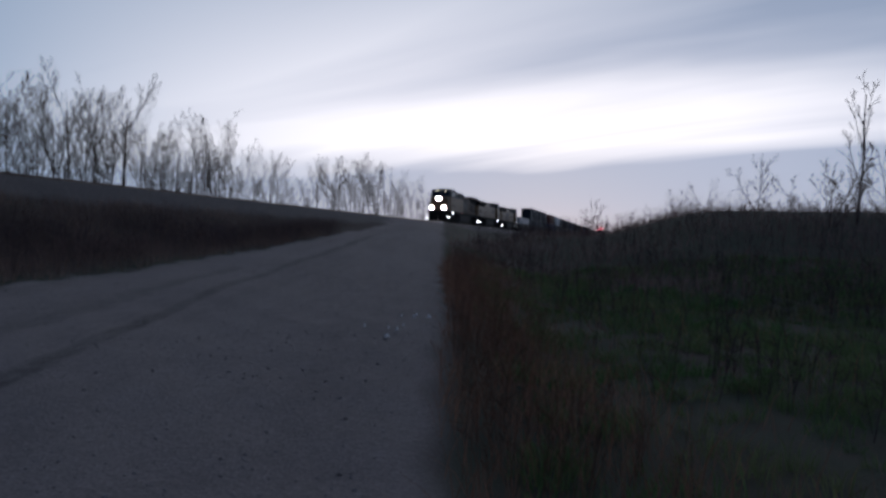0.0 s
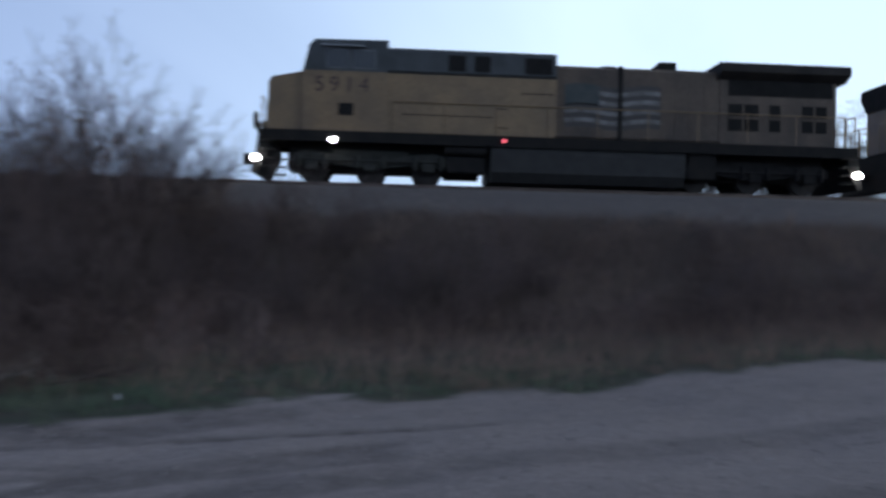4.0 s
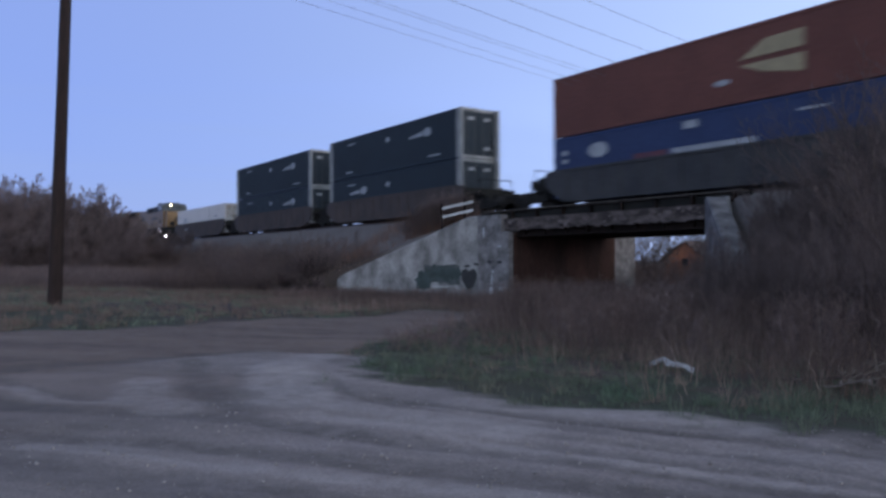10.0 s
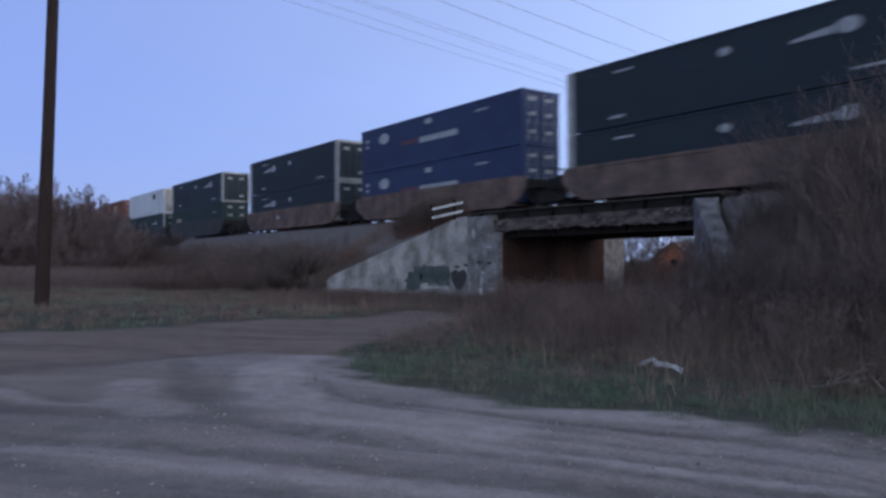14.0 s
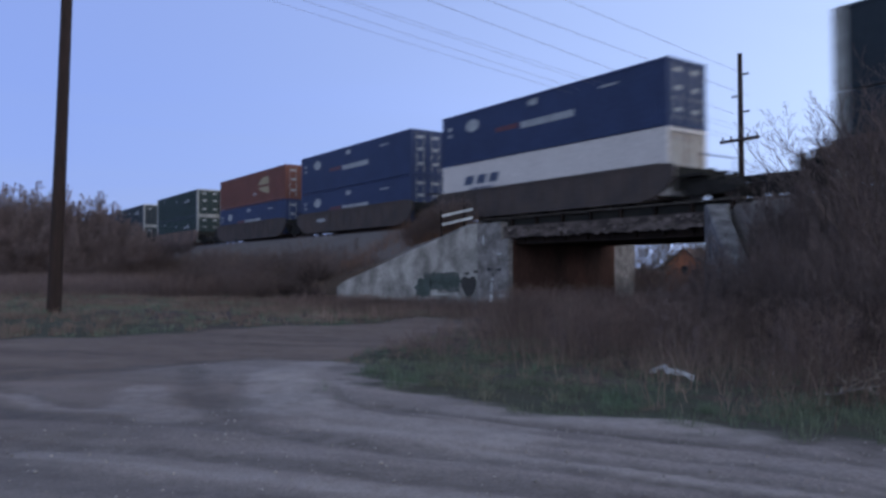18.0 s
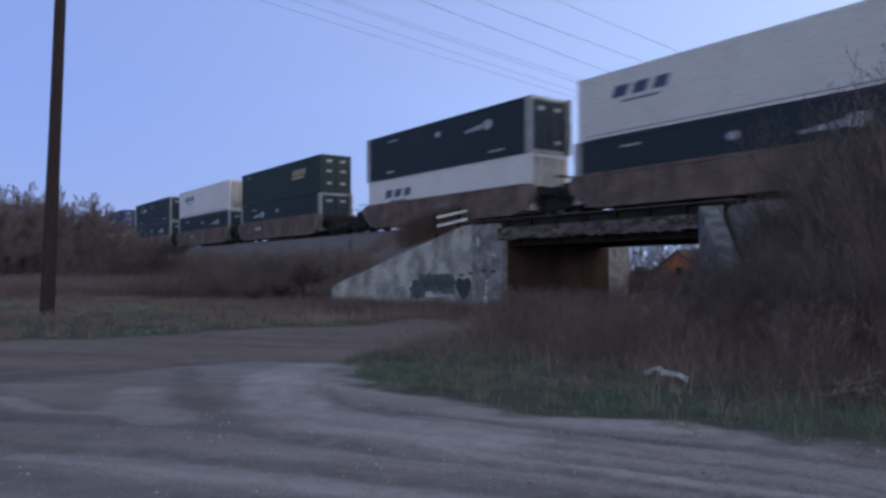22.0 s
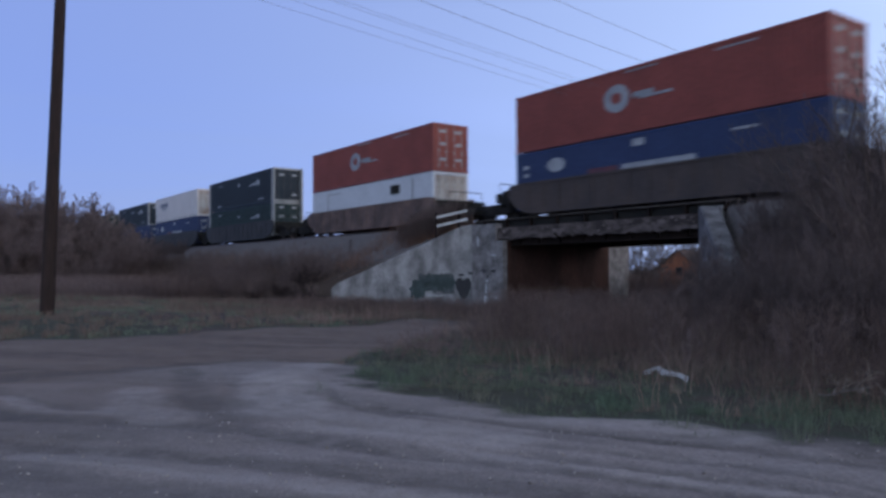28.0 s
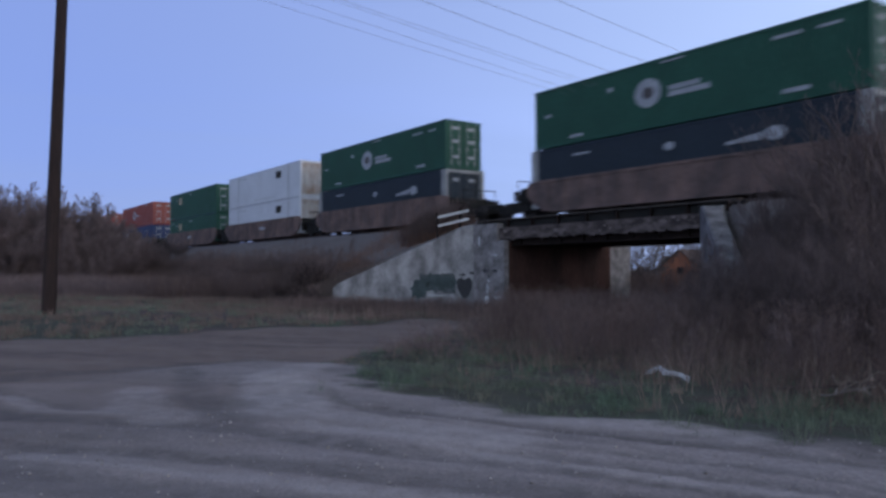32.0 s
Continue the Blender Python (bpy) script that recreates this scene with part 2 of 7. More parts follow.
M_HEDGE = mat("hedge_twigs", (0.205, 0.155, 0.155), (0.130, 0.102, 0.103), 0.95, bump=0, random_shade=0.3)
M_REDDRY = mat("reddish_dead_grass", (0.350, 0.195, 0.130), (0.195, 0.108, 0.076), 0.95, scale=0.35, bump=0, random_shade=0.55, leafy=0.45)
M_GRASS = mat("late_autumn_grass", (0.114, 0.179, 0.118), (0.204, 0.197, 0.148), 0.9, scale=0.6, bump=0, random_shade=0.6, leafy=0.45)
M_VERGE = mat("green_verge_grass", (0.080, 0.172, 0.058), (0.150, 0.175, 0.085), 0.9, scale=0.5, bump=0, random_shade=0.5, leafy=0.45)
M_SCRAP = mat("white_scrap", (0.8, 0.8, 0.8), (0.7, 0.7, 0.7), 0.5)
M_DRY = mat("dead_grass", (0.33, 0.245, 0.20), (0.20, 0.142, 0.118), 0.95, scale=0.35, bump=0, random_shade=0.45, leafy=0.45)
M_WEED = mat("dry_weed_stalks", (0.262, 0.190, 0.168), (0.112, 0.080, 0.074), 0.95, scale=0.35, bump=0, random_shade=0.65, leafy=0.45)
M_PALEWEED = mat("bleached_weed_stalks", (0.40, 0.33, 0.27), (0.26, 0.21, 0.17), 0.95, bump=0, random_shade=0.4, leafy=0.4)
M_PEBBLE = mat("limestone_gravel", (0.40, 0.365, 0.35), (0.27, 0.245, 0.235), 0.95, random_shade=0.5)
M_LITTER = mat("white_litter", (0.6, 0.6, 0.6), (0.4, 0.4, 0.4), 0.6)
M_BARN = mat("orange_brown_boards", (0.46, 0.17, 0.085), (0.30, 0.115, 0.065), 0.9, stretch=(1, 1, 0.1))
M_ROOF = mat("brown_shingles", (0.12, 0.07, 0.055), (0.08, 0.05, 0.045), 0.9)


# ---------------------------------------------------------------- mesh helpers
class Mesh:
    """Gathers vertices and faces, then becomes one mesh."""

    def __init__(self):
        self.v, self.f = [], []

    def add(self, verts, faces):
        o = len(self.v)
        self.v += [tuple(p) for p in verts]
        self.f += [tuple(i + o for i in f) for f in faces]
        return self

    def box(self, x0, x1, y0, y1, z0, z1, c=0.0):
        """A box with edges chamfered by c along its length."""
        if c <= 0:
            p = [(x, y, z) for x in (x0, x1) for y in (y0, y1) for z in (z0, z1)]
            return self.add(p, [(0, 1, 3, 2), (4, 6, 7, 5), (0, 4, 5, 1), (2, 3, 7, 6), (0, 2, 6, 4), (1, 5, 7, 3)])
        ring = [(y0 + c, z0), (y1 - c, z0), (y1, z0 + c), (y1, z1 - c), (y1 - c, z1), (y0 + c, z1), (y0, z1 - c), (y0, z0 + c)]
        return self.prism([(y, z) for y, z in ring], x0, x1, 'x')

    def prism(self, ring, a, b, axis='y'):
        """Extrudes a ring of 2D points from a to b along an axis."""
        n = len(ring)
        put = {'y': lambda p, t: (p[0], t, p[1]), 'x': lambda p, t: (t, p[0], p[1]), 'z': lambda p, t: (p[0], p[1], t)}[axis]
        v = [put(p, a) for p in ring] + [put(p, b) for p in ring]
        f = [(i, (i + 1) % n, n + (i + 1) % n, n + i) for i in range(n)] + [tuple(range(n))[::-1], tuple(range(n, 2 * n))]
        return self.add(v, f)

    def disc(self, c, r, a, b, axis='y', n=14, sy=1.0):
        ring = [(c[0] + r * math.cos(2 * math.pi * i / n), c[1] + r * sy * math.sin(2 * math.pi * i / n)) for i in range(n)]
        return self.prism(ring, a, b, axis)

    def tube(self, pts, r, n=5, r1=None):
        pts = [Vector(p) for p in pts]
        v, f = [], []
        for k, p in enumerate(pts):
            d = (pts[min(k + 1, len(pts) - 1)] - pts[max(k - 1, 0)]).normalized()
            s = d.orthogonal().normalized()
            t = d.cross(s)
            rr = r if r1 is None else r + (r1 - r) * k / (len(pts) - 1)
            v += [p + (s * math.cos(2 * math.pi * i / n) + t * math.sin(2 * math.pi * i / n)) * rr for i in range(n)]
            if k:
                f += [((k - 1) * n + i, (k - 1) * n + (i + 1) % n, k * n + (i + 1) % n, k * n + i) for i in range(n)]
        f += [tuple(range(n))[::-1], tuple(range(len(v) - n, len(v)))]
        return self.add(v, f)

    def mesh(self, name, material, smooth=False):
        me = bpy.data.meshes.new(name)
        me.from_pydata(self.v, [], self.f)
        me.materials.append(material)
        if smooth:
            for p in me.polygons:
                p.use_smooth = True
        me.update()
        bm = bmesh.new()
        bm.from_mesh(me)
        bmesh.ops.recalc_face_normals(bm, faces=bm.faces)
        bm.to_mesh(me)
        bm.free()
        return me


def part(name, m, material, parent, label="", at=None):
    """One mesh under a thing or under a part."""
    me = m if isinstance(m, bpy.types.Mesh) else m.mesh(name, material)
    ob = new(name, me)
    ob.parent = parent
    if at is not None:
        ob.location = at
    return tagged(ob, label)


def thing(name, label, category, group="", kind="", at=(0, 0, 0)):
    ob = new(name)
    ob.location = at
    return tagged(ob, label, category, group, kind)


def whole(name, m, material, label, category, group="", kind="", smooth=False):
    """A thing or piece of the setting in one mesh."""
    me = m if isinstance(m, bpy.types.Mesh) else m.mesh(name, material, smooth)
    return tagged(new(name, me), label, category, group, kind)


def quick_mesh(name, verts, faces, material):
    """A big mesh from arrays (faces of equal size)."""
    me = bpy.data.meshes.new(name)
    verts, faces = np.asarray(verts, np.float32), np.asarray(faces, np.int32)
    k = faces.shape[1]
    me.vertices.add(len(verts))
    me.vertices.foreach_set("co", verts.ravel())
    me.loops.add(faces.size)
    me.loops.foreach_set("vertex_index", faces.ravel())
    me.polygons.add(len(faces))
    me.polygons.foreach_set("loop_start", np.arange(0, faces.size, k, dtype=np.int32))
    me.update(calc_edges=True)
    me.materials.append(material)
    return me


def ease(a, b, v):
    t = np.clip((np.asarray(v, float) - a) / (b - a), 0, 1)
    return t * t * (3 - 2 * t)


# ---------------------------------------------------------------- the lie of the land
TRACK_Y, RAIL_Z = 26.9, 4.25
ROAD_AZ = radians(75.8)                      # the gravel road runs this way from the camera and climbs to the level of the line
RS, RC = math.sin(ROAD_AZ), math.cos(ROAD_AZ)
OPEN_W, OPEN_E = -27.4, -16.6                # the underpass
FACE_Y, BACK_Y = 23.5, 30.4


def wave(x, y, s, k=0.0):
    return (np.sin(x * s * 1.3 + y * s * 0.7 + k) + np.sin(x * s * -0.6 + y * s * 1.5 + 2.1 * k + 1.0) + np.sin(x * s * 2.1 - y * s * 1.9 + k * 3)) / 3


def land(x, y):
    """Height of the ground."""
    x, y = np.asarray(x, float), np.asarray(y, float)
    a, b = x * RS + y * RC, -x * RC + y * RS
    zr = np.interp(a, [0, 5, 12, 15, 24, 33, 52, 75, 95, 115, 200, 400], [0, 0, 0.33, 0.45, 0.80, 1.25, 2.25, 3.3, 4.0, 4.0, 2.0, 1.5])
    z = zr.copy()
    side = ease(-0.5, -6, b)                 # the verge falls from the road, then a bank rises
    low = zr * (1 - 0.35 * side) - 0.25 * ease(0, -2.5, b)
    bank = (2.0 + 1.35 * ease(2.5, -4, y) - 0.5 * ease(-10, -22, y)) * ease(15, 42, x) * (1 - 0.5 * ease(50, 95, x))
    z = np.where(b < 0, np.maximum(low, bank * side), z)
    z = z + 0.20 * ease(-19, -25, x) * ease(13, 8, y)
    z = z + 0.05 * wave(x, y, 0.55) * ease(0.5, 3, np.abs(b)) + 0.02 * wave(x, y, 2.3, 1.0)
    z = np.where(y > 33, np.minimum(z, 1.0), z)
    z = z - ease(33, 42, y) * (z + 0.9)
    d = np.abs(y - TRACK_Y)
    rise = 3.93 - np.maximum(d - 3.0, 0) / 1.95
    rise = rise + 0.10 * wave(x, y, 0.7, 2.0) * ease(3.2, 4.5, d)
    z = np.where(rise > z, rise, z)
    # the cut of the underpass, kept open by splayed wing walls on the near side
    wider = np.maximum(y - BACK_Y + 0.1, 0)
    cut = (x > OPEN_W - 0.2 - wider) & (x < OPEN_E + 0.2 + wider) & (y > FACE_Y - 0.3) & (y < 40)
    cut |= (y <= FACE_Y) & (y > 15.5) & (x > y - 53.75) & (x < 7.85 - y)
    return np.where(cut, -0.15 + 0.04 * wave(x, y, 0.8), z)


def land1(x, y):
    return float(land(x, y))


EDGE_X = [-40, -16, -14, -11, -9.6, -8.4, -6.9, -5.8, -4.5, -3.2, -0.7, 3.2, 4.65]
EDGE_Y = [2.0, 4.0, 5.2, 6.2, 5.3, 5.3, 5.6, 5.8, 6.4, 7.1, 8.6, 9.9, 10.7]


def kinds(x, y):
    """How much of each point is gravel, brown earth, ballast, green and dead grass."""
    a, b = x * RS + y * RC, -x * RC + y * RS
    wide = np.interp(a, [0, 16, 24, 33, 54, 90, 120], [9.2, 9.0, 8.4, 7.3, 5.6, 5.2, 5.0])
    wob = 0.42 * wave(x, y, 1.7, 0.4) + 0.22 * wave(x, y, 5.0, 0.9) + 0.10 * wave(x, y, 13.0, 0.2)
    right = np.where(x > 4.4, wide - b, np.interp(x, EDGE_X, EDGE_Y) - y) + wob
    near = np.interp(x, [-16, -11, -8, -6, -4.5, -3], [-9.5, -8.6, -6.4, -4.2, -2.1, -3 * RC / RS])
    left = np.where(x > -3, b, (y - near) * RS) + 0.15 * wave(x, y, 2.1, 0.2)
    gravel = ease(-0.28, 0.22, np.minimum(right, left)) * ease(-13.6, -12.4, x + 0.8 * wave(x, y, 0.9)) * ease(135, 118, a)
    mid = np.interp(y, [-40, 0, 6, 8, 11, 13, 17, 24, 60], [-18, -16.8, -15.6, -16.1, -17.4, -18.6, -20, -22, -22])
    half_w = np.interp(y, [-40, 0, 6, 8, 11, 13, 17, 24, 60], [3.6, 3.6, 3.7, 3.1, 1.9, 1.7, 1.8, 3.0, 3.0])
    dirt = ease(0.35, -0.35, np.abs(x - mid) - half_w + 0.6 * wob) * ease(14.6, 13.0, y + 0.5 * wob)
    d = np.abs(y - TRACK_Y)
    reach = np.interp(x, [-32, -28, -12, 0], [7.0, 6.0, 5.4, 5.2])
    ballast = ease(reach, reach - 0.9, d + 0.5 * wob)
    green = ease(-0.15, 0.35, wave(x, y, 0.33, 0.7) + 0.5 * wave(x, y, 1.9, 0.1) + 1.1 * ease(3.0, 0.5, np.abs(right)) * (x < 40) - 1.0 * ease(14, 17, y) + 0.7 * (b < 0))
    worn = ease(4.4, 2.6, y + 0.8 * wave(x, y, 0.8, 0.3)) * ease(-6.0, -10.0, x) * ease(-16, -13, x)
    return gravel * (1 - 0.6 * worn), np.maximum(dirt, worn), ballast, green


def lines(lo, hi, steps):
    out = [lo]
    for stop, s in steps:
        while out[-1] < stop - 1e-6:
            out.append(min(out[-1] + s, stop))
    while out[-1] < hi:
        out.append(out[-1] * 1.0 + max(8, abs(out[-1]) * 0.25))
    return out


def axis_lines(mid):
    neg = [v for v in (-2600, -1900, -1400, -1000, -740, -540, -400, -300, -230, -180, -145, -120, -100)]
    pos = [-v for v in reversed(neg)]
    return np.array(neg + mid + pos, float)


gx = axis_lines(lines(-92, -92, [(-52, 2.0), (-38, 0.6), (-14, 0.25), (0, 0.1), (12, 0.2), (30, 0.4), (62, 0.8), (96, 1.5)]))
gy = axis_lines(lines(-92, -92, [(-40, 4.0), (-12, 1.0), (-2, 0.5), (0, 0.2), (9, 0.1), (14, 0.25), (33, 0.25), (46, 1.0), (96, 4.0)]))
GX, GY = np.meshgrid(gx, gy, indexing='ij')
GZ = land(GX, GY)
# wheel tracks swing from the earth road round the grass into the gravel road: (way, half width, depth of tone)
WAYS = [
    ([(-12.2, 3.7), (-11.4, 3.5), (-9.7, 3.05), (-8.5, 2.84), (-7.4, 2.8), (-6.8, 3.0), (-6.0, 3.45), (-4.8, 4.2), (-3.0, 5.1), (0, 6.2)], 0.20, 0.75),
    ([(-12.6, 0.2), (-9.8, 0.92), (-8.8, 1.6), (-8.0, 2.25), (-7.1, 2.95), (-5.9, 3.6), (-4.6, 4.4), (-2.6, 5.3)], 0.22, 0.85),
    ([(-12.0, -1.0), (-7.9, 0.75), (-7.2, 1.3), (-6.6, 1.85), (-5.8, 2.5), (-5.0, 3.15), (-4.3, 3.75), (-2.5, 4.6), (0, 5.6)], 0.24, 0.9),
    ([(-9.0, -1.0), (-7.1, 0.6), (-6.7, 1.0), (-6.2, 1.35), (-5.6, 1.8), (-4.0, 2.9), (-1.5, 4.2)], 0.14, 0.7),
    ([(-7.6, 4.5), (-6.5, 4.85), (-5.9, 5.1), (-5.4, 5.35), (-4.5, 5.65), (-3.9, 6.0), (-3.2, 6.2), (-2.0, 6.5), (1, 7.4)], 0.09, 0.9),
    ([(-6.0, 3.6), (-5.0, 4.0), (-4.3, 4.3), (-3.6, 4.75), (-2.9, 5.1), (0, 6.6)], 0.08, 0.8),
    ([(-13.4, -3), (-13.0, 1.2), (-13.0, 2.0), (-12.9, 3.2), (-13.3, 4.6), (-12.7, 5.6), (-11.7, 6.2)], 0.28, 1.0),
    ([(-9.6, 5.0), (-9.2, 5.15), (-8.7, 5.1)], 0.05, 1.0),
    ([(-4.4, 6.9), (-3.6, 6.75), (-2.6, 6.7), (-1.2, 7.6)], 0.30, 0.8),
    ([(-13, -3), (-9.5, -0.9), (-7.0, 0.2), (-5.4, 0.9), (-3.5, 1.9)], 0.95, 0.6),
    ([(-12.6, 1.0), (-11.0, 1.3), (-9.6, 1.75), (-8.8, 2.2)], 0.12, 0.6),
    ([(-11.0, 4.3), (-10.2, 3.75), (-9.0, 3.45), (-7.8, 3.4), (-6.4, 3.9), (-5.2, 4.6), (-3.4, 5.6)], 0.07, 0.75),
    ([(-9.0, 4.6), (-8.0, 4.3), (-7.0, 4.35), (-5.8, 4.75), (-4.4, 5.3), (-2.2, 5.8)], 0.06, 0.7),
    ([(0.5, 4.2), (2.2, 4.83), (3.8, 5.45), (7.6, 6.55), (15.7, 9.0), (44, 15.4)], 0.16, 0.9),
    ([(0.5, 6.0), (4.0, 7.1), (9, 8.6), (20, 11.4)], 0.25, 0.5),
]
BERMS = [
    ([(-6.3, 3.75), (-5.7, 3.93), (-5.3, 4.08), (-4.7, 4.35), (-4.0, 4.68), (-2.5, 5.4)], 0.07, 1.0),
    ([(-6.9, 5.1), (-5.2, 5.98), (-4.8, 6.3), (-4.1, 6.42)], 0.26, 0.8),
    ([(-11.6, 5.6), (-10.4, 4.4), (-9.2, 3.9), (-8.0, 3.6), (-6.8, 3.9), (-5.6, 4.6)], 0.45, 0.75),
    ([(-10.6, 2.6), (-9.4, 2.2), (-8.4, 2.4)], 0.32, 0.5),
    ([(-11.5, 1.1), (-9.9, 1.35), (-9.0, 2.0)], 0.14, 0.6),
    ([(-7.5, 0.9), (-6.6, 1.6), (-5.9, 2.1), (-4.6, 3.1), (-2.8, 4.2)], 0.16, 0.6),
]


def along(ways, x, y):
    """How strongly points lie on the ways, 0 to 1, with ragged sides."""
    out = np.zeros_like(x)
    rag = 0.06 * wave(x, y, 4.2, 0.3) + 0.03 * wave(x, y, 11.0, 1.3)
    for way, w, k in ways:
        d = np.full_like(x, 1e9)
        for (ax, ay), (bx, by) in zip(way, way[1:]):
            vx, vy = bx - ax, by - ay
            t = np.clip(((x - ax) * vx + (y - ay) * vy) / (vx * vx + vy * vy), 0, 1)
            d = np.minimum(d, np.hypot(x - ax - t * vx, y - ay - t * vy))
        fade = 0.8 + 0.3 * wave(x, y, 1.1, w * 40)
        out = np.maximum(out, k * fade * ease(1.35 * w, 0.7 * w, d + rag * w * 5))
    return np.clip(out, 0, 1)


TRACKS, RIDGES = along(WAYS, GX, GY), along(BERMS, GX, GY)
GZ = GZ - 0.022 * TRACKS + 0.016 * RIDGES
ni, nj = GX.shape
idx = np.arange(ni * nj).reshape(ni, nj)
gfaces = np.stack([idx[:-1, :-1], idx[1:, :-1], idx[1:, 1:], idx[:-1, 1:]], -1).reshape(-1, 4)


def ground_material():
    m = bpy.data.materials.new("earth_gravel_and_grass")
    m.use_nodes = True
    n, l = m.node_tree.nodes, m.node_tree.links
    bs = n["Principled BSDF"]
    bs.inputs["Roughness"].default_value = 0.95
    co = n.new("ShaderNodeTexCoord")

    def noisy(scale, detail=4, vec=None, rough=0.55):
        t = n.new("ShaderNodeTexNoise")
        t.inputs["Scale"].default_value, t.inputs["Detail"].default_value, t.inputs["Roughness"].default_value = scale, detail, rough
        l.new(vec or co.outputs["Object"], t.inputs["Vector"])
        return t.outputs[0]

    def span(v, a, b, c=0.0, d=1.0):
        r = n.new("ShaderNodeMapRange")
        for i, q in enumerate((a, b, c, d)):
            r.inputs[i + 1].default_value = q
        l.new(v, r.inputs[0])
        return r.outputs[0]

    def mix(f, a, b, mode='MIX'):
        x = n.new("ShaderNodeMix")
        x.data_type, x.blend_type = 'RGBA', mode
        for i, q in ((0, f), (6, a), (7, b)):
            if isinstance(q, (int, float)):
                x.inputs[i].default_value = q
            elif isinstance(q, tuple):
                x.inputs[i].default_value = (*q, 1)
            else:
                l.new(q, x.inputs[i])
        return x.outputs[2]

    def mask(name):
        t = n.new("ShaderNodeAttribute")
        t.attribute_name = name
        return t.outputs["Fac"]

    along = n.new("ShaderNodeMapping")       # wheel tracks run with the road
    along.vector_type = 'TEXTURE'
    along.inputs["Rotation"].default_value = (0, 0, radians(14.2))
    along.inputs["Scale"].default_value = (14, 1.0, 1.0)
    l.new(co.outputs["Object"], along.inputs[0])
    spot = n.new("ShaderNodeVectorMath")     # and curl round the grass at the junction
    spot.operation = 'SUBTRACT'
    spot.inputs[1].default_value = (-5.0, 14.5, 0)
    l.new(co.outputs["Object"], spot.inputs[0])
    around = n.new("ShaderNodeSeparateXYZ")
    l.new(spot.outputs[0], around.inputs[0])

    def calc(op, a, b):
        k = n.new("ShaderNodeMath")
        k.operation = op
        for i, v in enumerate((a, b)):
            if isinstance(v, (int, float)):
                k.inputs[i].default_value = v
            else:
                l.new(v, k.inputs[i])
        return k.outputs[0]

    reach_ = calc('SQRT', calc('ADD', calc('MULTIPLY', around.outputs[0], around.outputs[0]), calc('MULTIPLY', calc('MULTIPLY', around.outputs[1], around.outputs[1]), 1.6)), 0)
    swirl = n.new("ShaderNodeCombineXYZ")
    l.new(reach_, swirl.inputs[0])
    l.new(calc('MULTIPLY', calc('ARCTAN2', around.outputs[0], calc('MULTIPLY', around.outputs[1], -1.0)), 1.5), swirl.inputs[1])
    ruts = noisy(0.85, 3, along.outputs[0])
    cross = n.new("ShaderNodeMapping")       # older tracks cut straight across
    cross.vector_type = 'TEXTURE'
    cross.inputs["Rotation"].default_value = (0, 0, radians(38))
    cross.inputs["Scale"].default_value = (6, 1.0, 1.0)
    l.new(co.outputs["Object"], cross.inputs[0])
    ruts2 = mix(span(calc('ADD', reach_, calc('MULTIPLY', noisy(0.5, 2), 3.0)), 10.5, 13.0), noisy(0.9, 6, swirl.outputs[0], 0.64), noisy(0.85, 6, cross.outputs[0], 0.64))
    east = n.new("ShaderNodeSeparateXYZ")
    l.new(co.outputs["Object"], east.inputs[0])
    rut = mix(span(east.outputs[0], -4.0, 3.0), ruts2, span(ruts, 0.2, 0.8, 0.40, 0.58))
    stone = n.new("ShaderNodeTexVoronoi")
    stone.inputs["Scale"].default_value = 26
    l.new(co.outputs["Object"], stone.inputs["Vector"])
    fine, mid, broad = noisy(38, 3), noisy(2.2, 5), noisy(0.28, 4)
    g = mix(span(rut, 0.40, 0.60), (0.270, 0.232, 0.226), (0.158, 0.134, 0.130))
    g = mix(span(mid, 0.35, 0.7, 0, 0.55), g, (0.262, 0.226, 0.220))
    ragged = span(noisy(3.4, 5, None, 0.7), 0.36, 0.62, 0.35, 1.0)
    g = mix(0.55, g, span(stone.outputs["Color"], 0.1, 0.9, 0.78, 1.22), 'MULTIPLY')
    soil = mix(span(mid, 0.3, 0.7), (0.085, 0.062, 0.050), (0.048, 0.036, 0.031))
    dirt = mix(span(rut, 0.38, 0.62), (0.172, 0.126, 0.108), (0.102, 0.074, 0.064))
    dirt = mix(span(mid, 0.4, 0.75, 0, 0.5), dirt, (0.205, 0.160, 0.138))
    grass = mix(span(broad, 0.35, 0.65), (0.026, 0.040, 0.021), (0.046, 0.048, 0.030))
    dead = mix(span(broad, 0.35, 0.65), (0.066, 0.044, 0.034), (0.040, 0.028, 0.023))
    rock = mix(span(stone.outputs["Color"], 0.2, 0.8), (0.165, 0.142, 0.135), (0.088, 0.078, 0.075))
    c = mix(mask("green"), mix(0.55, soil, dead), mix(span(mid, 0.45, 0.7, 0, 0.6), grass, dead))
    c = mix(mask("ballast"), c, rock)
    c = mix(mask("dirt"), c, dirt)
    c = mix(mask("gravel"), c, g)
    c = mix(calc('MULTIPLY', mask("track"), ragged), c, (0.085, 0.072, 0.069))
    c = mix(calc('MULTIPLY', mask("berm"), ragged), c, (0.400, 0.352, 0.344))
    c = mix(0.4, c, span(fine, 0.3, 0.7, 0.55, 1.3), 'MULTIPLY')
    l.new(c, bs.inputs["Base Color"])
    hgt = mix(0.35, fine, stone.outputs["Distance"])
    b1 = n.new("ShaderNodeBump")
    b1.inputs["Strength"].default_value, b1.inputs["Distance"].default_value = 0.6, 0.04
    l.new(hgt, b1.inputs["Height"])
    b2 = n.new("ShaderNodeBump")
    b2.inputs["Strength"].default_value, b2.inputs["Distance"].default_value = 0.5, 0.12
    l.new(rut, b2.inputs["Height"])
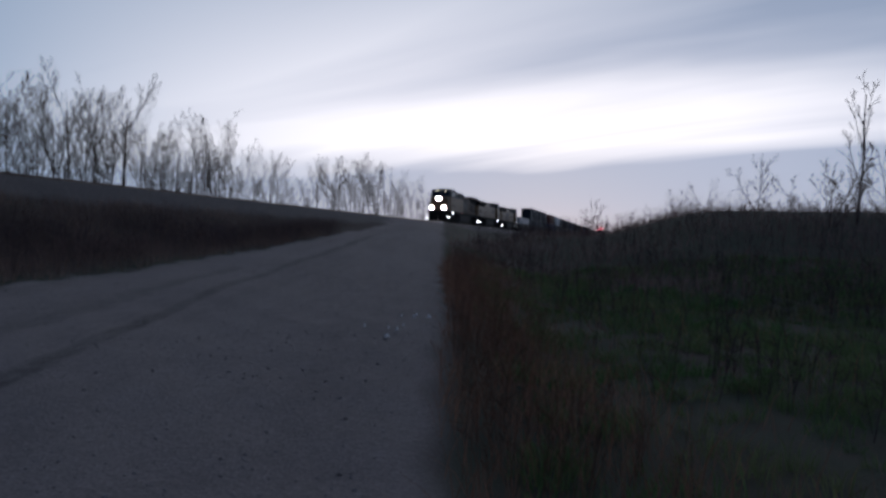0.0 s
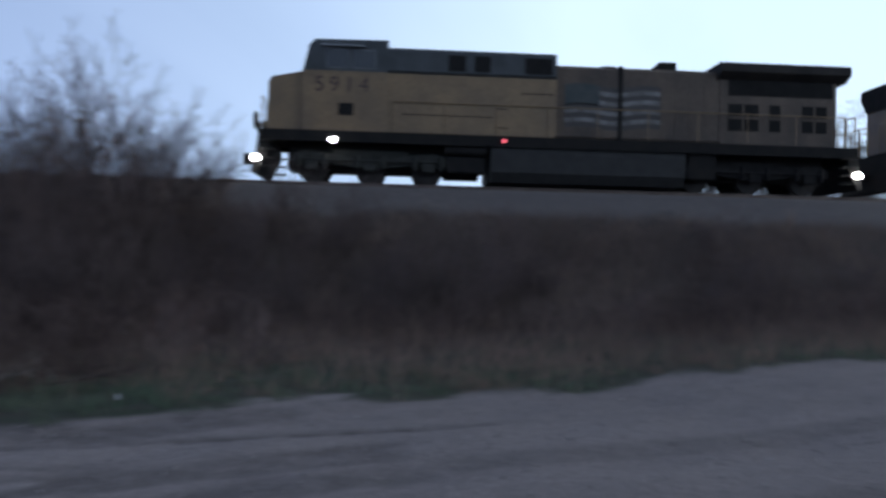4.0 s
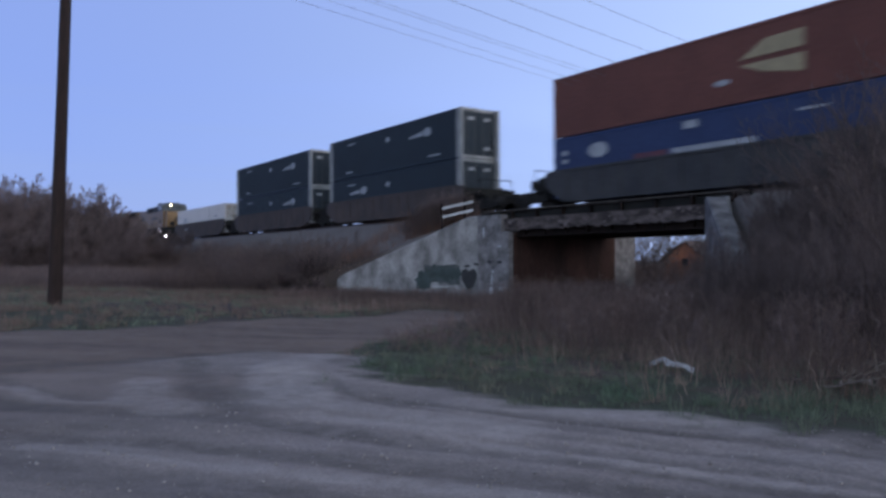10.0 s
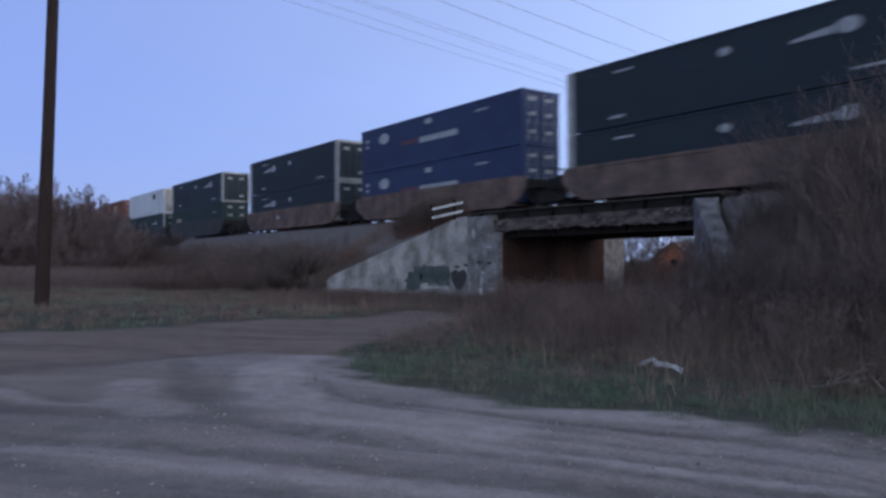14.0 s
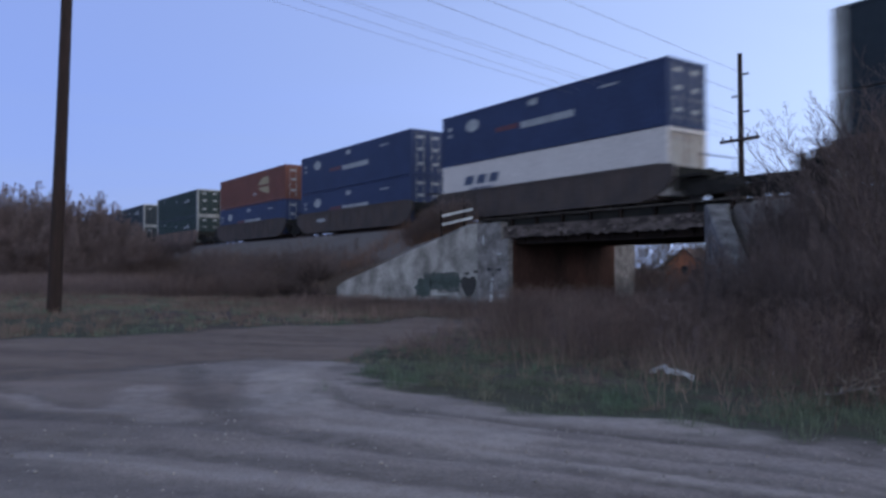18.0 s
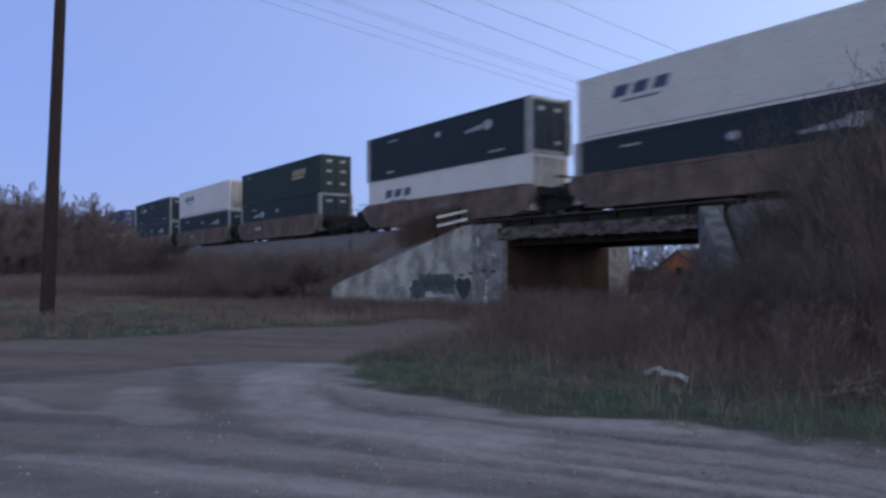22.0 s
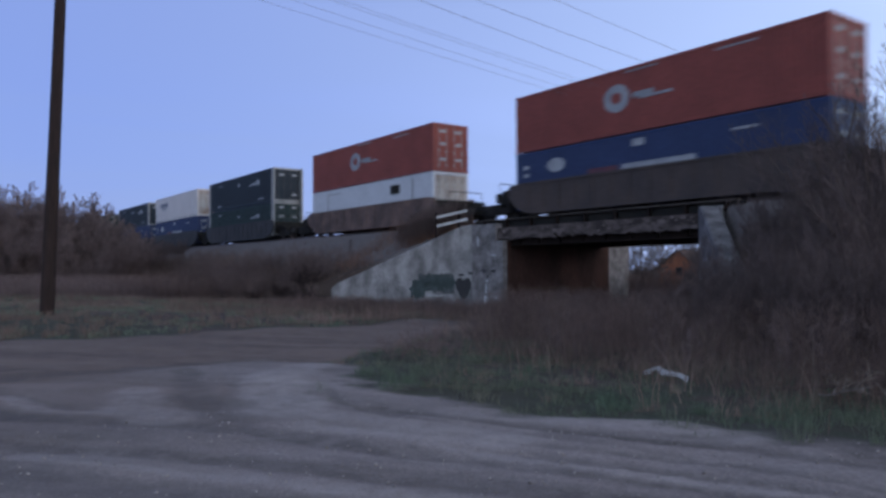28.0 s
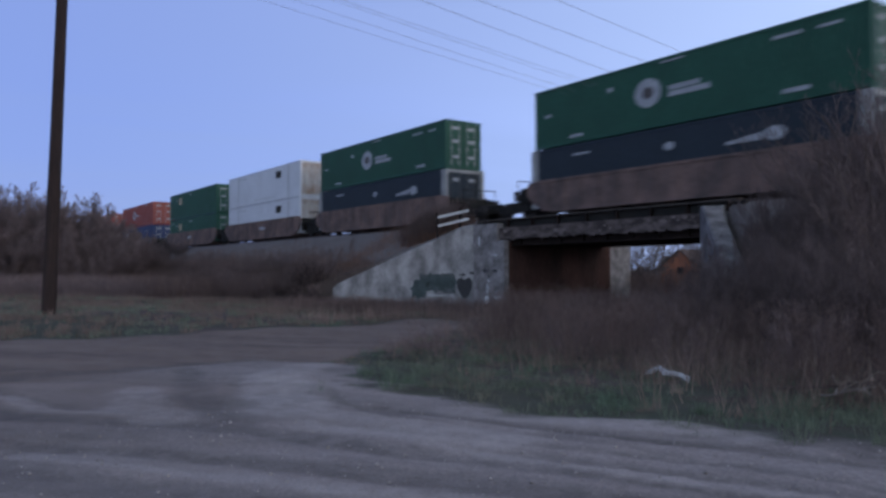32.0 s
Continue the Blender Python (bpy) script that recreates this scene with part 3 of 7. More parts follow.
    l.new(b1.outputs[0], b2.inputs["Normal"])
    l.new(b2.outputs[0], bs.inputs["Normal"])
    return m


ground_me = quick_mesh("ground", np.stack([GX, GY, GZ], -1).reshape(-1, 3), gfaces, ground_material())
for nm, val in zip(("gravel", "dirt", "ballast", "green", "track", "berm"), (*kinds(GX, GY), TRACKS, RIDGES)):
    at = ground_me.attributes.new(nm, 'FLOAT', 'POINT')
    at.data.foreach_set("value", np.ascontiguousarray(val, dtype=np.float32).ravel())
ground_me.polygons.foreach_set("use_smooth", np.ones(len(gfaces), dtype=bool))
whole("ground", ground_me, None, "rutted gravel road, brown earth and rough grass under a railway embankment", "ground", kind="structure")

# ---------------------------------------------------------------- bridge
bridge = thing("railway_bridge", "short weathered concrete railway bridge with splayed wing walls", "bridge")


def wing(p, q, ztop0, ztop1, material, label):
    """A splayed wing wall whose top falls from p to q."""
    p, q = Vector((*p, 0)), Vector((*q, 0))
    d = (q - p).normalized()
    s = Vector((-d.y, d.x, 0)) * 0.32
    m = Mesh()
    ends = [(p, ztop0), (p + d * 0.5, ztop0 - 0.05), (q - d * 0.25, ztop1 + 0.1), (q, ztop1 - 0.12)]
    v, f = [], []
    for c, z in ends:
        v += [c + s + Vector((0, 0, -0.6)), c + s + Vector((0, 0, z - 0.06)), c + s * 0.8 + Vector((0, 0, z)),
              c - s * 0.8 + Vector((0, 0, z)), c - s + Vector((0, 0, z - 0.06)), c - s + Vector((0, 0, -0.6))]
    for k in range(len(ends) - 1):
        f += [(k * 6 + i, k * 6 + (i + 1) % 6, k * 6 + 6 + (i + 1) % 6, k * 6 + 6 + i) for i in range(6)]
    f += [tuple(range(6)), tuple(range(len(v) - 6, len(v)))]
    return part("wing_wall", m.add(v, f), material, bridge, label)


wing((-30.0, FACE_Y - 0.0), (-35.2, 18.3), 3.86, 0.80, M_CONC, "pale concrete wing wall with spray paint")
# the shade of the shrubs is in this wall's darker concrete
wing((-16.3, FACE_Y - 0.0), (-11.9, 18.9), 3.86, 0.75, M_CONC_DIM, "concrete wing wall behind bare shrubs, their shade painted into its colour")
m = Mesh().box(-30.2, OPEN_W, FACE_Y - 0.22, BACK_Y, -0.8, 3.0).box(-30.2, OPEN_W - 0.55, FACE_Y - 0.22, FACE_Y + 0.7, 3.0, 3.84)
part("abutment", m, M_CONC_ROUGH, bridge, "spalled and stained concrete abutment")
part("back_wall", Mesh().box(-28.2, OPEN_W, BACK_Y + 0.003, BACK_Y + 1.9, -0.8, 3.3), M_CONC_ROUGH, bridge, "pale concrete return wall behind the bridge")
m = Mesh().box(OPEN_E, -15.7, FACE_Y - 0.05, BACK_Y, -0.8, 3.0).box(OPEN_E + 0.5, -15.7, FACE_Y - 0.05, FACE_Y + 0.7, 3.0, 3.84)
part("abutment", m, M_CONC, bridge, "stained concrete abutment")
# thin sheets over the inner faces: rust stain plus painted underpass shade
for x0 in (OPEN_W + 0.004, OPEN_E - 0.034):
    part("abutment_lining", Mesh().box(x0, x0 + 0.03, FACE_Y + 0.05, BACK_Y + 0.25, -0.7, 2.95), M_CONC_DARK, bridge, "rust-stained inner abutment face with the underpass shade painted in")
for k in range(6):
    y = FACE_Y + 0.35 + k * 1.22
    g = Mesh().box(OPEN_W - 0.45, OPEN_E + 0.45, y - 0.19, y + 0.19, 2.74, 2.80).box(OPEN_W - 0.45, OPEN_E + 0.45, y - 0.04, y + 0.04, 2.80, 3.24)
    g.box(OPEN_W - 0.45, OPEN_E + 0.45, y - 0.19, y + 0.19, 3.24, 3.30)
    for s in range(8):
        x = OPEN_W + 0.7 + s * 1.34
        g.box(x - 0.012, x + 0.012, y - 0.17, y + 0.17, 2.80, 3.24)
    part("girder", g, M_BEAM, bridge, "rusty steel girder")
rg_ = random.Random(8)
slab = Mesh().box(OPEN_W - 0.5, OPEN_E + 0.5, FACE_Y + 0.10, BACK_Y, 3.14, 3.62)
edge_top = [(OPEN_W - 0.5 + k * 11.8 / 60, 3.62 - rg_.uniform(0, 0.03)) for k in range(61)]
edge_low = [(x, 3.01 + rg_.choice((0, 0, 0.03, 0.07)) + rg_.uniform(0, 0.03)) for x, _ in reversed(edge_top)]
slab.prism(edge_top + edge_low, FACE_Y - 0.08, FACE_Y + 0.098)
part("deck_slab", slab, M_BEAM_PALE, bridge, "scaling rust-stained deck edge")
for k in range(46):                          # flakes of surface still clinging to the deck edge
    x, z, a = OPEN_W - 0.3 + rg_.uniform(0, 11.4) * rg_.choice((1, 0.35, 1)), rg_.uniform(3.12, 3.56), rg_.uniform(0.05, 0.22)
    ring = [(x + a * math.cos(i * 1.05) * rg_.uniform(0.6, 1.2), z + 0.45 * a * math.sin(i * 1.05) * rg_.uniform(0.6, 1.2)) for i in range(6)]
    part("concrete_flake", Mesh().prism(ring, FACE_Y - 0.094, FACE_Y - 0.082), M_FLAKE, bridge)
part("ballast_curb", Mesh().box(OPEN_W - 2.6, OPEN_E + 1.6, FACE_Y + 0.22, FACE_Y + 0.42, 3.62, 3.98, 0.02), M_BLACK, bridge, "dark ballast curb")
part("walkway_plank", Mesh().box(OPEN_W - 2.4, OPEN_E + 1.4, FACE_Y + 0.02, FACE_Y + 0.36, 3.99, 4.05, 0.01), M_TIE, bridge, "dark timber walkway plank")
for k in range(9):
    x = OPEN_W - 1.8 + k * 1.7
    part("plank_bracket", Mesh().box(x - 0.05, x + 0.05, FACE_Y + 0.04, FACE_Y + 0.215, 3.64, 3.985), M_BEAM, bridge)
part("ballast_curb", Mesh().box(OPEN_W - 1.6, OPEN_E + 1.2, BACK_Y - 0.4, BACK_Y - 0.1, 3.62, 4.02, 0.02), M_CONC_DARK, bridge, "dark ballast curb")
part("ballast_bed", Mesh().box(OPEN_W - 0.6, OPEN_E + 0.6, FACE_Y + 0.40, BACK_Y - 0.4, 3.62, 3.96), mat("ballast_stone", (0.2, 0.17, 0.16), (0.1, 0.09, 0.085), 0.95, fine=25, bump=0.8), bridge, "crushed stone ballast")

# spray paint on the wing wall: blotch, lettering-like scrawl, heart
wd = Vector((-5.2, -5.2, 0)).normalized()
wn_ = Vector((wd.y, -wd.x, 0))
if wn_.y > 0:
    wn_ = -wn_
graffiti = thing("graffiti", "dark green and black spray paint on the concrete wing wall", "graffiti")


def on_wing(s, z, off=0.004):
    p = Vector((-30.0, FACE_Y, 0)) + wd * s + wn_ * (0.32 + off)
    return (p.x, p.y, z)


def daub(name, ring, material, label):
    """A thin coat of paint with a ragged outline."""
    lift = 0.006 if "wash" not in name else 0.0
    r0 = [on_wing(s, z, 0.003 + lift) for s, z in ring]
    r1 = [on_wing(s, z, 0.006 + lift) for s, z in ring]
    n = len(ring)
    part(name, Mesh().add(r0 + r1, [tuple(range(n, 2 * n))] + [(i, (i + 1) % n, n + (i + 1) % n, n + i) for i in range(n)]), material, graffiti, label)


rng = random.Random(5)


def blob(s, z, a, b, n=18, rag=0.15):
    return [(s + a * math.cos(2 * math.pi * i / n) * (1 + rng.uniform(-rag, rag)), z + b * math.sin(2 * math.pi * i / n) * (1 + rng.uniform(-rag, rag))) for i in range(n)]


ragged_ring = [(3.28, 0.62), (3.12, 0.46), (3.16, 0.14), (2.96, 0.20), (2.80, 0.10), (2.62, 0.24), (2.46, 0.20), (2.40, 0.48), (2.28, 0.66), (2.34, 0.98), (2.50, 1.18), (2.72, 1.10), (2.90, 1.16), (3.10, 1.02), (3.14, 0.80)]
daub("paint_blotch", [(a + rng.uniform(-0.04, 0.04), z + rng.uniform(-0.05, 0.05)) for a, z in ragged_ring], M_PAINT_GREEN, "dark green blotch")
ring = [(2.75 - 0.165 * k, 1.36 + rng.uniform(-0.07, 0.08)) for k in range(12)] + [(0.93 + 0.165 * k, 0.46 + 0.012 * k + rng.uniform(-0.12, 0.1)) for k in range(12)]
daub("paint_wash", ring, M_PAINT_WASH, "thin dark wash of spray paint")
for k in range(7):
    s = 2.50 - k * 0.245
    daub("painted_letter", [(a, z) for a, z in blob(s, 0.95 + rng.uniform(-0.10, 0.10), 0.15, 0.34, 12, 0.5)], M_PAINT_GREEN, "illegible painted letter")
daub("painted_heart", [(0.45, 0.09), (0.66, 0.30), (0.82, 0.66), (0.86, 0.94), (0.78, 1.14), (0.62, 1.20), (0.46, 1.08), (0.30, 1.20), (0.14, 1.16), (0.05, 0.94), (0.08, 0.66), (0.24, 0.30)], M_PAINT_BLACK, "black heart")
for s, z, a, b in ((0.05, 1.42, 0.18, 0.07), (0.55, 1.34, 0.15, 0.06), (1.9, 0.30, 0.5, 0.04)):
    daub("paint_stroke", blob(s, z, a, b, 10, 0.3), M_PAINT_BLACK if a < 0.3 else M_PAINT_WHITE, "")
tags = thing("graffiti", "white and dark scrawls on the abutment face", "graffiti")
for x, z, a, b, mt in ((-28.73, 0.12, 0.17, 0.22, M_RAILWHITE), (-27.9, 0.25, 0.30, 0.10, M_PAINT_WHITE), (-28.68, 0.62, 0.12, 0.26, M_PAINT_WHITE), (-28.6, 1.05, 0.10, 0.08, M_PAINT_WHITE), (-28.85, 1.53, 0.20, 0.09, M_PAINT_BLACK), (-28.1, 1.53, 0.22, 0.07, M_PAINT_BLACK), (-28.55, 1.25, 0.09, 0.06, M_PAINT_BLACK),
                       (-29.3, 3.0, 0.07, 0.3, M_PAINT_WHITE), (-28.1, 2.3, 0.2, 0.05, M_PAINT_WHITE)):
    ring = [(x + a * math.cos(2 * math.pi * i / 12) * rng.uniform(0.7, 1.2), z + b * math.sin(2 * math.pi * i / 12) * rng.uniform(0.7, 1.2)) for i in range(12)]
    part("paint_stroke", Mesh().prism(ring, FACE_Y - 0.232, FACE_Y - 0.223), mt, tags)

# white handrail at the head of the wing wall
hand = thing("handrail", "short white two-bar handrail at the bridge end", "railing")
for z in (4.18, 4.62):
    a, b = Vector((-30.35, FACE_Y - 0.1, z)), Vector((-31.45, FACE_Y - 1.2, z - 0.33))
    d = (b - a)
    part("bar", Mesh().add([a + Vector((ox, oy, oz)) for ox, oy, oz in ((0, -0.03, -0.055), (0, 0.03, -0.055), (0, 0.03, 0.055), (0, -0.03, 0.055))] +
                           [b + Vector((ox, oy, oz)) for ox, oy, oz in ((0, -0.03, -0.055), (0, 0.03, -0.055), (0, 0.03, 0.055), (0, -0.03, 0.055))],
                           [(0, 1, 2, 3), (7, 6, 5, 4), (0, 4, 5, 1), (1, 5, 6, 2), (2, 6, 7, 3), (3, 7, 4, 0)]), M_RAILWHITE, hand, "white rail")
for k in (0.25, 0.85):
    p = Vector((-30.35, FACE_Y - 0.05, 0)).lerp(Vector((-31.75, FACE_Y - 1.45, 0)), k)
    part("post", Mesh().box(p.x - 0.04, p.x + 0.04, p.y - 0.0, p.y + 0.08, 2.6 - k, 4.9 - 0.42 * k, 0.01), M_POLE, hand, "dark post")

# ---------------------------------------------------------------- track
track = thing("railway_track", "single railway track on stone ballast along the embankment", "track", kind="structure")
for y in (TRACK_Y - 0.76, TRACK_Y + 0.76):
    ring = [(y - 0.07, RAIL_Z - 0.17), (y + 0.07, RAIL_Z - 0.17), (y + 0.07, RAIL_Z - 0.15), (y + 0.012, RAIL_Z - 0.13), (y + 0.012, RAIL_Z - 0.045),
            (y + 0.037, RAIL_Z - 0.035), (y + 0.037, RAIL_Z), (y - 0.037, RAIL_Z), (y - 0.037, RAIL_Z - 0.035), (y - 0.012, RAIL_Z - 0.045), (y - 0.012, RAIL_Z - 0.13), (y - 0.07, RAIL_Z - 0.15)]
    part("rail", Mesh().prism(ring, -900, 1500, 'x'), M_RAIL, track, "rust-brown steel rail with a worn head")
tie_me = Mesh().box(-0.11, 0.11, -1.3, 1.3, -0.17, 0.0, 0.015).mesh("tie", M_TIE)
rng = random.Random(11)
for k in range(290):
    x = -62 + k * 0.51
    t = part("tie", tie_me, None, track, at=(x, TRACK_Y + rng.uniform(-0.04, 0.04), RAIL_Z - 0.172 + rng.uniform(-0.012, 0.004)))
    t.rotation_euler = (0, 0, rng.uniform(-0.02, 0.02))
far = Mesh()
for x0, x1 in ((-330, -62.3), (86, 420)):
    for k in range(int((x1 - x0) / 0.51)):
        x = x0 + k * 0.51
        far.box(x - 0.11, x + 0.11, TRACK_Y - 1.3, TRACK_Y + 1.3, RAIL_Z - 0.34, RAIL_Z - 0.172)
tagged(part("far_ties", quick_mesh("far_ties", far.v, far.f, M_TIE), None, track, "rows of timber sleepers far along the line"), kind="stuff")

# ---------------------------------------------------------------- the train
RUNNING = []                                 # (thing, metres behind the leading coupler, turned about, height above the rail)


def place(ob, u, turned=False):
    ob.location = (u, TRACK_Y, RAIL_Z)
    RUNNING.append((ob, u, turned, 0.0))
    return ob


WHEEL_ME = Mesh().disc((0, 0), 0.50, -0.07, 0.07, n=20).disc((0, 0), 0.54, 0.06, 0.09, n=20).disc((0, 0), 0.16, -0.12, 0.0, n=10).mesh("wheel", M_WHEEL)
SMALL_WHEEL_ME = Mesh().disc((0, 0), 0.42, -0.07, 0.07, n=18).disc((0, 0), 0.455, 0.06, 0.09, n=18).disc((0, 0), 0.15, -0.12, 0.0, n=10).mesh("wheel", M_WHEEL)


def wheels(parent, xs, r, me):
    for x in xs:
        for y, turn in ((-0.76, 0), (0.76, math.pi)):
            w = part("wheel", me, None, parent, at=(x, y, r))
            w.rotation_euler = (0, 0, turn)


def loco_truck(parent, x, material):
    """A three-axle truck with its side frames."""
    m = Mesh()
    for s in (-1, 1):
        y0, y1 = sorted((s * 1.02, s * 1.20))
        ring = [(x - 2.7, 0.62), (x - 2.7, 0.86), (x - 2.2, 1.02), (x - 1.2, 0.92), (x - 0.5, 0.78), (x + 0.5, 0.78), (x + 1.2, 0.92), (x + 2.2, 1.02), (x + 2.7, 0.86), (x + 2.7, 0.62), (x + 2.2, 0.55),
                (x + 1.4, 0.60), (x + 0.6, 0.50), (x - 0.6, 0.50), (x - 1.4, 0.60), (x - 2.2, 0.55)]
        m.prism(ring, y0, y1)
        for k in (-1.98, 0, 1.98):
            m.box(x + k - 0.2, x + k + 0.2, *sorted((s * 1.2, s * 1.30)), 0.36, 0.70, 0.03)
            m.tube([(x + k + 0.45, s * 1.25, 0.45), (x + k + 0.45, s * 1.25, 0.9)], 0.09, 8)
            m.tube([(x + k - 0.45, s * 1.25, 0.45), (x + k - 0.45, s * 1.25, 0.9)], 0.09, 8)
        m.tube([(x - 2.5, s * 1.3, 0.72), (x - 1.0, s * 1.3, 0.70), (x + 1.0, s * 1.3, 0.70), (x + 2.5, s * 1.3, 0.72)], 0.035, 5)
    m.box(x - 1.3, x + 1.3, -1.0, 1.0, 0.7, 1.1)
    t = part("truck", m, material, parent, "three-axle locomotive truck")
    wheels(t, (x - 1.98, x, x + 1.98), 0.50, WHEEL_ME)


def railing(parent, pts, h, every, label="handrail"):
    m = Mesh()
    m.tube([(p[0], p[1], p[2] + h) for p in pts], 0.022, 5)
    for a, b in zip(pts, pts[1:]):
        a, b = Vector(a), Vector(b)
        n = max(1, int((b - a).length / every))
        for k in range(n + 1):
            p = a.lerp(b, k / n)
            m.tube([p, p + Vector((0, 0, h))], 0.022, 5)
    part("handrail", m, M_YELLOW_OLD, parent, "thin yellow handrail")


def lamp(parent, x, y, z, r, material, axis, name="headlight", label="", depth=0.06, sy=1.0):
    """A lens in a dark ring, facing along the axis (sign in depth)."""
    a, b = sorted((0, depth))
    if axis == 'x':
        ring = Mesh().disc((y, z), r * 1.25, x + a, x + b, 'x', 14, sy)
        lens = Mesh().disc((y, z), r, x + min(a, b) - (0.012 if depth < 0 else -0.012), x + b + (0.012 if depth > 0 else -0.012), 'x', 14, sy)
    else:
        ring = Mesh().disc((x, z), r * 1.2, y + a, y + b, 'y', 14, sy)
        lens = Mesh().disc((x, z), r, y + a - 0.012, y + b, 'y', 14, sy)
    o = part(name, ring, M_BLACK, parent, label)
    part("lens", lens, material, o)


def flag(parent, x0, x1, z0, z1, y, flip):
    """A painted waving flag: dark blue field and wavy stripes."""
    def wavy(a, b, zlo, zhi, material, name, n=14):
        v, f = [], []
        for k in range(n + 1):
            x = a + (b - a) * k / n
            dz = 0.06 * math.sin((x - x0) / (x1 - x0) * 9.0)
            v += [(x, y, zlo + dz), (x, y - math.copysign(0.006, -y) * -1, zlo + dz), (x, y - math.copysign(0.006, -y) * -1, zhi + dz), (x, y, zhi + dz)]
            if k:
                f += [(4 * k - 4 + i, 4 * k - 4 + (i + 1) % 4, 4 * k + (i + 1) % 4, 4 * k + i) for i in range(4)]
        f += [(0, 1, 2, 3), tuple(range(len(v) - 4, len(v)))]
        part(name, Mesh().add(v, f), material, parent)
    h = (z1 - z0) / 9
    cx = x0 + (x1 - x0) * 0.36
    if flip:
        wavy(x1 - (cx - x0), x1, z0 + 4.6 * h, z1, M_FLAGBLUE, "flag_field")
    else:
        wavy(x0, cx, z0 + 4.6 * h, z1, M_FLAGBLUE, "flag_field")
    for k in range(9):
        a, b = x0, x1
        if k >= 5:
            a, b = (x0, x1 - (cx - x0)) if flip else (cx, x1)
        wavy(a, b, z0 + k * h, z0 + (k + 0.92) * h, M_FLAGWHITE if k % 2 else M_FLAGRED, "flag_stripe")


def lettering(parent, text, x, z, y, size, material, name="number"):
    cu = bpy.data.curves.new(name, 'FONT')
    cu.body, cu.size, cu.extrude, cu.space_character = text, size, 0.004, 1.35
    tmp = new(name, cu)
    bpy.context.view_layer.update()
    me = bpy.data.meshes.new_from_object(tmp.evaluated_get(bpy.context.evaluated_depsgraph_get()))
    bpy.data.objects.remove(tmp)
    me.materials.clear()
    me.materials.append(material)
    bm = bmesh.new()
    bm.from_mesh(me)
    bmesh.ops.remove_doubles(bm, verts=bm.verts, dist=1e-5)
    seen, lots = set(), []                   # one mesh for each figure
    for v0 in bm.verts:
        if v0 in seen:
            continue
        lot, todo = {v0}, [v0]
        while todo:
            for e in todo.pop().link_edges:
                for q in e.verts:
                    if q not in lot:
                        lot.add(q)
                        todo.append(q)
        seen |= lot
        lots.append(lot)
    mids = sorted(((min(v.co.x for v in lot) + max(v.co.x for v in lot)) / 2, i) for i, lot in enumerate(lots))
    for _, i in mids:
        one = bm.copy()
        one.verts.ensure_lookup_table()
        bm.verts.index_update()
        keep = {v.index for v in lots[i]}
        bmesh.ops.delete(one, geom=[v for k, v in enumerate(one.verts) if k not in keep], context='VERTS')
        fig = bpy.data.meshes.new(name)
        one.to_mesh(fig)
        one.free()
        fig.materials.append(material)
        o = part(name, fig, None, parent, at=(x, y, z))
        o.rotation_euler = (math.pi / 2, 0, 0)
    bm.free()


